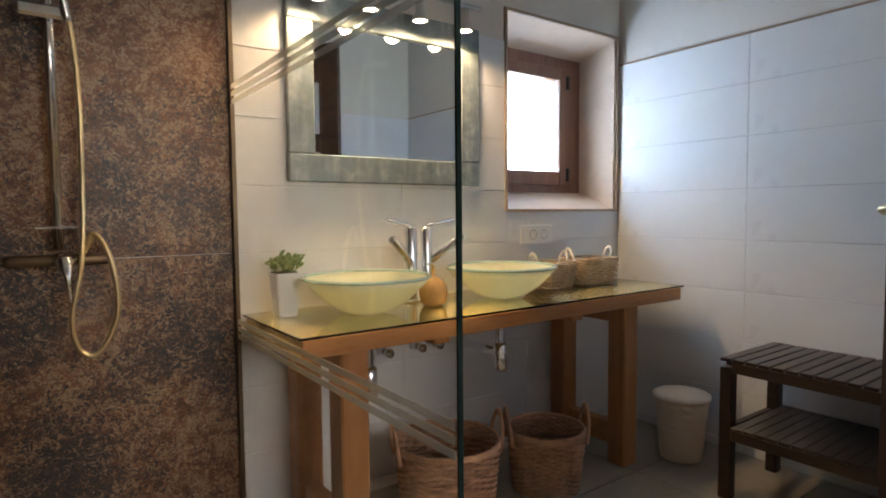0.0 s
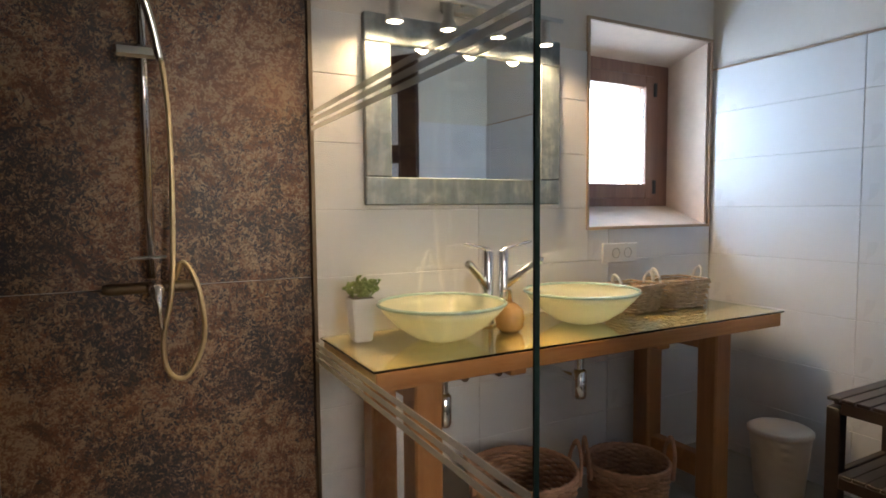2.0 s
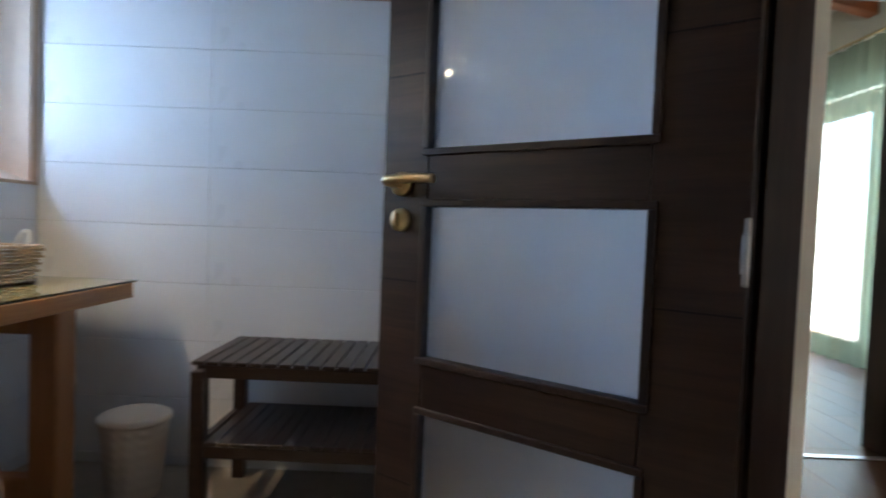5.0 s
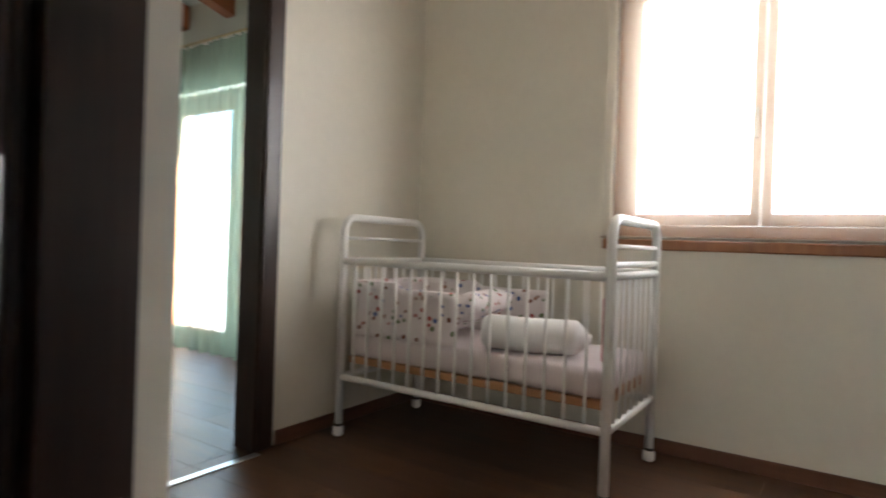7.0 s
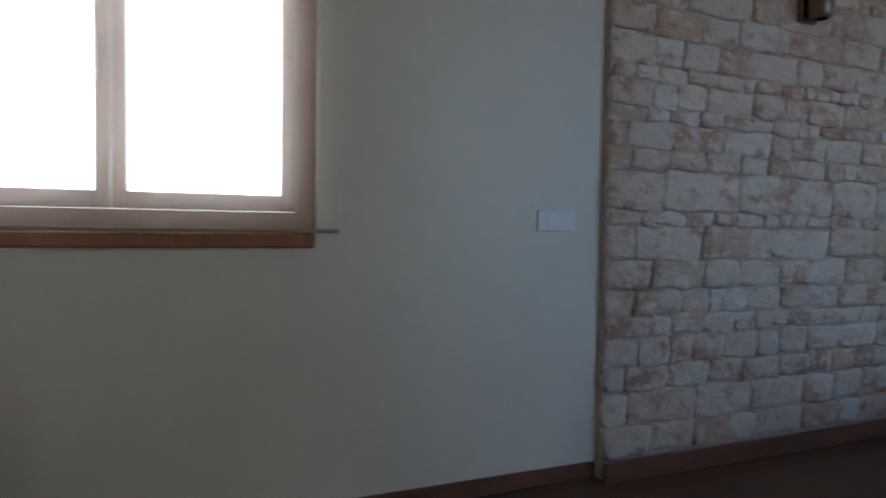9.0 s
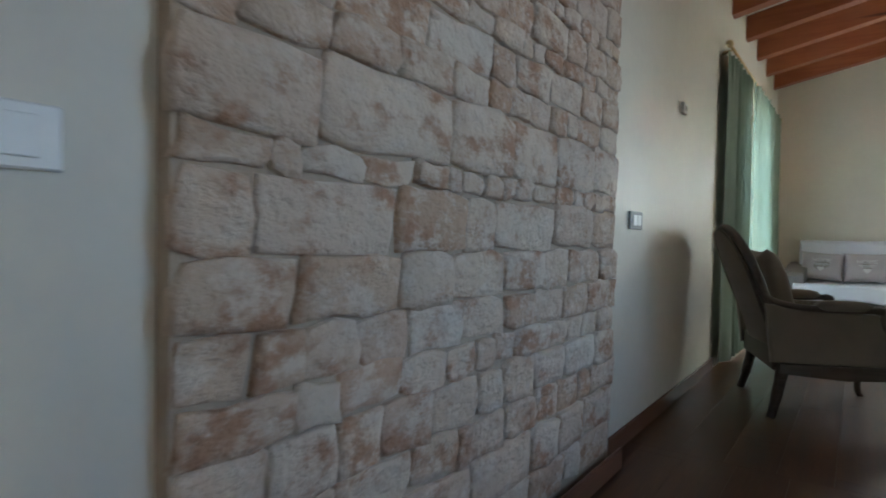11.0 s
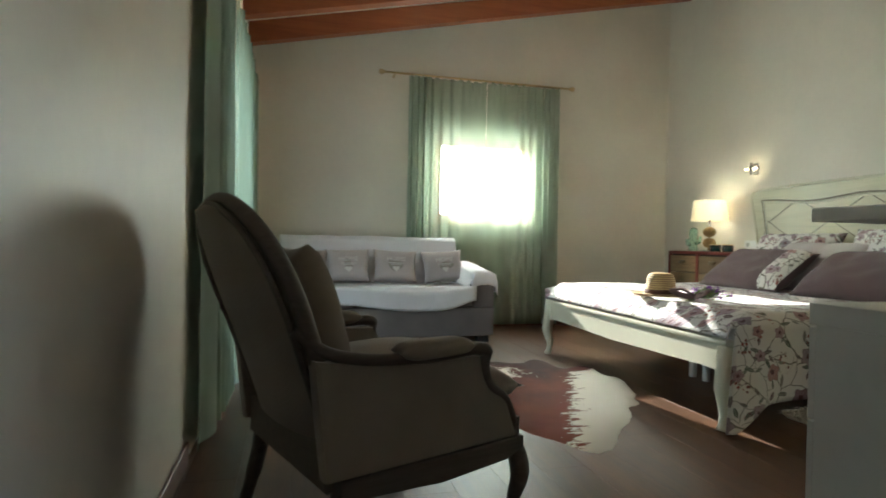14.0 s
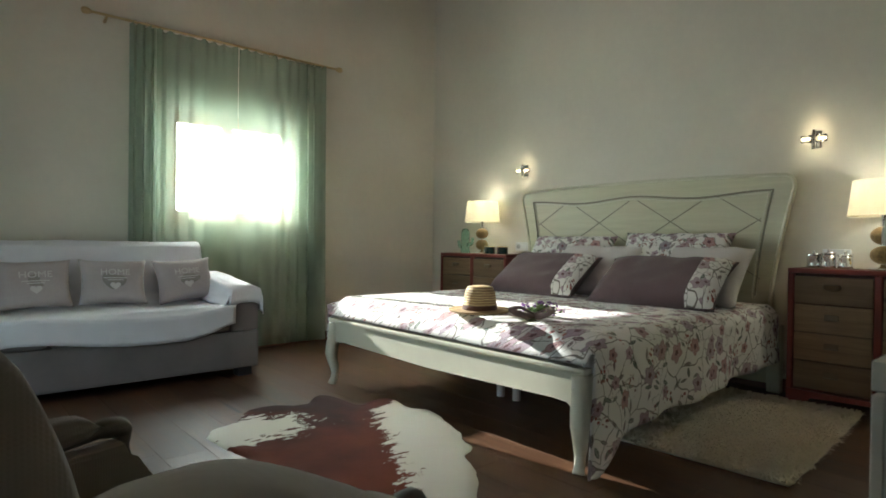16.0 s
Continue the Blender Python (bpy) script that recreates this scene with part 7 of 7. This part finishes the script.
# armchair
CH_WOOD = wood("armchair_wood", (0.055, 0.045, 0.036), (0.13, 0.105, 0.085), 1.5, "X", 0.55, 0.0, 0.25)
LINEN = cloth("armchair_linen", (0.245, 0.214, 0.178), 0.10, 350)
chair = thing("armchair", "carved wooden armchair upholstered in taupe linen", "armchair", (1.935, -4.16, 0.0), 201.0)
chair.matrix_world = pose(1.935, -4.16, 0.0, 0, 0, 201.0) @ Matrix.Diagonal((0.945, 0.97, 0.975, 1))
for s in (-1, 1):
    part("front_leg", tube(smooth_line([(0.300, s * 0.315, 0.30), (0.325, s * 0.325, 0.24), (0.335, s * 0.330, 0.17), (0.315, s * 0.320, 0.09), (0.320, s * 0.322, 0.03), (0.338, s * 0.330, 0.0)], 5), [0.030] * 5 + [0.033] * 5 + [0.030 - 0.002 * i for i in range(5)] + [0.019] * 5 + [0.017] * 5 + [0.020], 12), CH_WOOD, chair, smooth=True)
    part("rear_leg", tube(smooth_line([(-0.28, s * 0.300, 0.34), (-0.300, s * 0.310, 0.22), (-0.330, s * 0.325, 0.08), (-0.352, s * 0.335, 0.0)], 5), [0.032] * 6 + [0.028] * 4 + [0.023] * 6, 12), CH_WOOD, chair, smooth=True)
    part("side_rail", prism([(-0.32, 0.240), (0.0, 0.225), (0.26, 0.240), (0.33, 0.268), (0.33, 0.305), (-0.32, 0.295)], s * 0.330 - 0.022, s * 0.330 + 0.022, "y", 0.008), CH_WOOD, chair)
    part("side_panel", prism([(-0.36, 0.297), (0.300, 0.307), (0.255, 0.42), (0.195, 0.47), (0.155, 0.53), (0.140, 0.572), (-0.20, 0.578), (-0.40, 0.61)], s * 0.325 - 0.026, s * 0.325 + 0.026, "y", 0.014), LINEN, chair, "taupe linen side panel")
    part("arm_rail", tube(smooth_line([(-0.44, s * 0.315, 0.685), (-0.36, s * 0.335, 0.625), (-0.22, s * 0.345, 0.595), (0.0, s * 0.350, 0.590), (0.130, s * 0.350, 0.595), (0.165, s * 0.350, 0.580), (0.160, s * 0.346, 0.545), (0.185, s * 0.340, 0.48), (0.255, s * 0.335, 0.425), (0.305, s * 0.325, 0.34)], 5), [0.017] * 20 + [0.021] * 6 + [0.017] * 20, 10), CH_WOOD, chair, smooth=True)
    part("arm_pad", moved(pillow_shape(0.26, 0.075, 0.055, 12, 0.002, 2.0, 0.02), pose(-0.03, s * 0.348, 0.612)), LINEN, chair, smooth=True)
part("front_rail", prism([(-0.31, 0.268), (-0.12, 0.240), (0.12, 0.240), (0.31, 0.268), (0.31, 0.35), (-0.31, 0.35)], 0.312, 0.352, "x", 0.008), CH_WOOD, chair)
part("rear_rail", cube(-0.345, -0.31, 0.25, -0.305, 0.31, 0.375, 0.008), CH_WOOD, chair)
part("seat", cube(-0.30, -0.298, 0.346, 0.33, 0.298, 0.385, 0.012, 2), LINEN, chair)


def seat_pad(sign):
    def f(u, v):
        a, b = u * 2 - 1, v * 2 - 1
        kx, ky = max(0, 1 - abs(a) ** 6) ** 0.5, max(0, 1 - abs(b) ** 6) ** 0.5
        return (0.040 + 0.345 * a, 0.292 * b * (1 - 0.03 * (a < 0)), 0.442 + sign * (0.056 + 0.080 * (1 - a * a) * (1 - b * b)) * kx * ky + 0.004 * noise.noise(Vector((a * 4, b * 4, 1))))
    return f


bm = bmesh.new()
sheet(seat_pad(1), 20, 20, bm=bm)
sheet(seat_pad(-1), 20, 20, bm=bm)
bmesh.ops.remove_doubles(bm, verts=bm.verts[:], dist=0.001)
part("seat_cushion", bm, LINEN, chair, "plump taupe seat cushion", True)


def back_half(t):
    """Half the back's width at a share t of its height: waisted below, round on top."""
    if t < 0.56:
        return 0.290 + 0.040 * t / 0.56
    q = (t - 0.56) / 0.44
    return 0.330 * max(0.0, 1 - q ** 2.3) ** 0.5


def back_at(u, t, off=0.0):
    lean = -0.330 - 0.02 * t - 0.215 * t ** 1.1
    y = back_half(t) * u
    return (lean - off + 0.035 * u * u * (1 - 0.4 * t), y, 0.375 + 0.635 * t)


def back_skin(thickness):
    def f(u, v):
        t = v * 0.995
        return back_at((u * 2 - 1) * 0.98, t, thickness * max(0, 1 - abs(u * 2 - 1) ** 4) * (1 if v < 0.97 else 0.2))
    return f


bm = bmesh.new()
sheet(back_skin(0.045), 18, 26, bm=bm)
sheet(back_skin(-0.055), 18, 26, bm=bm)
bmesh.ops.remove_doubles(bm, verts=bm.verts[:], dist=0.001)
part("backrest", bm, LINEN, chair, "taupe linen padded backrest", True)
climb = [0.999 * math.sin(math.pi / 2 * i / 40) ** 1.2 for i in range(41)]
rim = [back_at(-1, t) for t in climb] + [back_at(1, t) for t in reversed(climb)]
part("back_frame", tube(rim, 0.024, 10), CH_WOOD, chair, smooth=True)
part("back_bead", tube([(p[0] - 0.030, p[1] * 0.93, p[2] - 0.012) for p in rim], 0.010, 8), CH_WOOD, chair, smooth=True)
tagged(part("armchair_cushion", moved(pillow_shape(0.46, 0.42, 0.16, 14, 0.012, 9.0), pose(1.935, -4.16, 0.0, 0, 0, 201.0) @ pose(-0.275, 0.0, 0.655, 0, 72, 0)), LINEN, smooth=True), "taupe linen cushion leaning in the armchair", "cushion")

# open wardrobe behind the map panel
k = Nodes("sea_map")
coast = k.noise(1.7, 6, 0.6, dist=0.4)
sea = k.ramp(coast, [(0.40, (0.30, 0.31, 0.35)), (0.495, (0.36, 0.37, 0.41)), (0.50, (0.20, 0.28, 0.34)), (0.525, (0.24, 0.31, 0.34)), (0.53, (0.42, 0.37, 0.27)), (0.7, (0.36, 0.32, 0.26))], "CONSTANT")
lines = k.voronoi(2.2, "DISTANCE_TO_EDGE")
c = k.mix(k.step(lines, 0.006, 0.003), sea, (0.12, 0.11, 0.12))
dots = k.math("MULTIPLY", k.step(k.voronoi(70), 0.16, 0.10), k.step(k.noise(4, 3), 0.50, 0.56))
c = k.mix(dots, c, (0.14, 0.12, 0.13))
k.color(c)
k.rough(0.45)
MAP = k.m
wp = thing("map_panel", "tall panel printed with old sea charts, aluminium edged", "panel")
part("board", cube(0.34, -2.823, 0.015, 1.400, -2.795, 2.35), MAP, wp)
part("edge_profile", cube(1.408, -2.826, 0.0, 1.424, -2.792, 2.36, 0.002), ALU, wp, "aluminium edge profile")
part("edge_seal", cube(1.4005, -2.822, 0.015, 1.4075, -2.795, 2.35), BLACK, wp)
part("clamp", cube(1.385, -2.838, 0.80, 1.434, -2.782, 0.862, 0.004), ALU, wp, "square aluminium clamp")
part("foot_rail", cube(0.34, -2.835, 0.0, 1.385, -2.786, 0.014), ALU, wp)

ward = thing("drawer_unit", "white drawer unit with open shelf on metal posts", "drawer unit")
DX0, DX1, DY0, DY1, DZ = 0.42, 0.922, -3.512, -3.06, 0.747
part("top", cube(DX0, DY0, DZ - 0.055, DX1, DY1, DZ, 0.002), WHITE_LACQUER, ward)
part("side_panel", cube(DX1 - 0.02, DY0 + 0.022, 0.02, DX1 - 0.001, DY1, DZ - 0.0555, 0.001), WHITE_LACQUER, ward)
part("side_panel", cube(DX0 + 0.001, DY0 + 0.022, 0.02, DX0 + 0.02, DY1, DZ - 0.0555, 0.001), WHITE_LACQUER, ward)
part("back_panel", cube(DX0 + 0.021, DY1 - 0.012, 0.02, DX1 - 0.021, DY1, DZ - 0.0555), WHITE_LACQUER, ward)
for z0, z1 in ((0.205, 0.442), (0.447, 0.684)):
    part("drawer_front", cube(DX0 + 0.002, DY0, z0, DX1 - 0.002, DY0 + 0.020, z1, 0.002), WHITE_LACQUER, ward)
part("bottom_board", cube(DX0 + 0.021, DY0 + 0.022, 0.17, DX1 - 0.021, DY1 - 0.013, 0.19), WHITE_LACQUER, ward)
shelf = part("open_shelf", cube(DX0 - 0.35, DY0 + 0.014, 0.955, DX1 + 0.016, DY1, 0.989, 0.002), WHITE_LACQUER, ward)
for x, y in ((DX1 + 0.034, -3.105), (DX0 - 0.37, -3.105)):
    post = part("post", tube([(x, y, 0.0), (x, y, 2.3)], 0.014, 16), ALU, ward, "round aluminium post", True)
for z in (0.972, 0.720):
    part("clamp_ring", lathe([(0.0155, -0.014), (0.022, -0.014), (0.022, 0.014), (0.0155, 0.014)], 20, (DX1 + 0.034, -3.105, z)), CHROME, ward, smooth=True)
    part("clamp_bolt", tube([(DX1 + 0.001, -3.145, z), (DX1 + 0.014, -3.145, z)], 0.013, 14), CHROME, ward, smooth=True)
    part("clamp_plate", cube(DX1 + 0.002, -3.15, z - 0.008, DX1 + 0.008, -3.12, z + 0.008, 0.002), CHROME, ward)

# floor planks
PW, PLEN = 0.19, 1.25


def plank_mesh(w, l):
    e = 0.0005
    bm = bmesh.new()
    lo = [bm.verts.new(p_) for p_ in ((0, 0, -0.013), (w, 0, -0.013), (w, l, -0.013), (0, l, -0.013))]
    mi = [bm.verts.new(p_) for p_ in ((0, 0, -e), (w, 0, -e), (w, l, -e), (0, l, -e))]
    hi = [bm.verts.new(p_) for p_ in ((e, e, 0), (w - e, e, 0), (w - e, l - e, 0), (e, l - e, 0))]
    for a, b in ((lo, mi), (mi, hi)):
        for i in range(4):
            bm.faces.new((a[i], a[(i + 1) % 4], b[(i + 1) % 4], b[i]))
    bm.faces.new(hi)
    me = mesh_of(bm, "plank")
    me.materials.append(PLANK)
    return me


floor_ob = bpy.data.objects["floor"]
rng = random.Random(5)
sizes = {}


def lay(x0, x1, y0, y1, parts):
    x = x0
    while x < x1 - 0.01:
        w = round(min(PW, x1 - x), 3)
        y = y0 - rng.uniform(0, PLEN)
        while y < y1:
            a, b = max(y, y0), min(y + PLEN, y1)
            y += PLEN
            if b - a < 0.02:
                continue
            key = (w, round(b - a, 3))
            if key not in sizes:
                sizes[key] = plank_mesh(w - 0.0006, b - a - 0.0006)
            ob = new("plank", sizes[key])
            ob.parent = floor_ob
            ob.matrix_parent_inverse = Matrix.Identity(4)
            ob.matrix_basis = pose(x, a, 0)
        x += PW


lay(WX, EX, SY, -2.92, True)
lay(HX0, EX, -2.92, HN + 0.06, True)
lay(HX0, EX, HN + 0.06, 6.0, True)
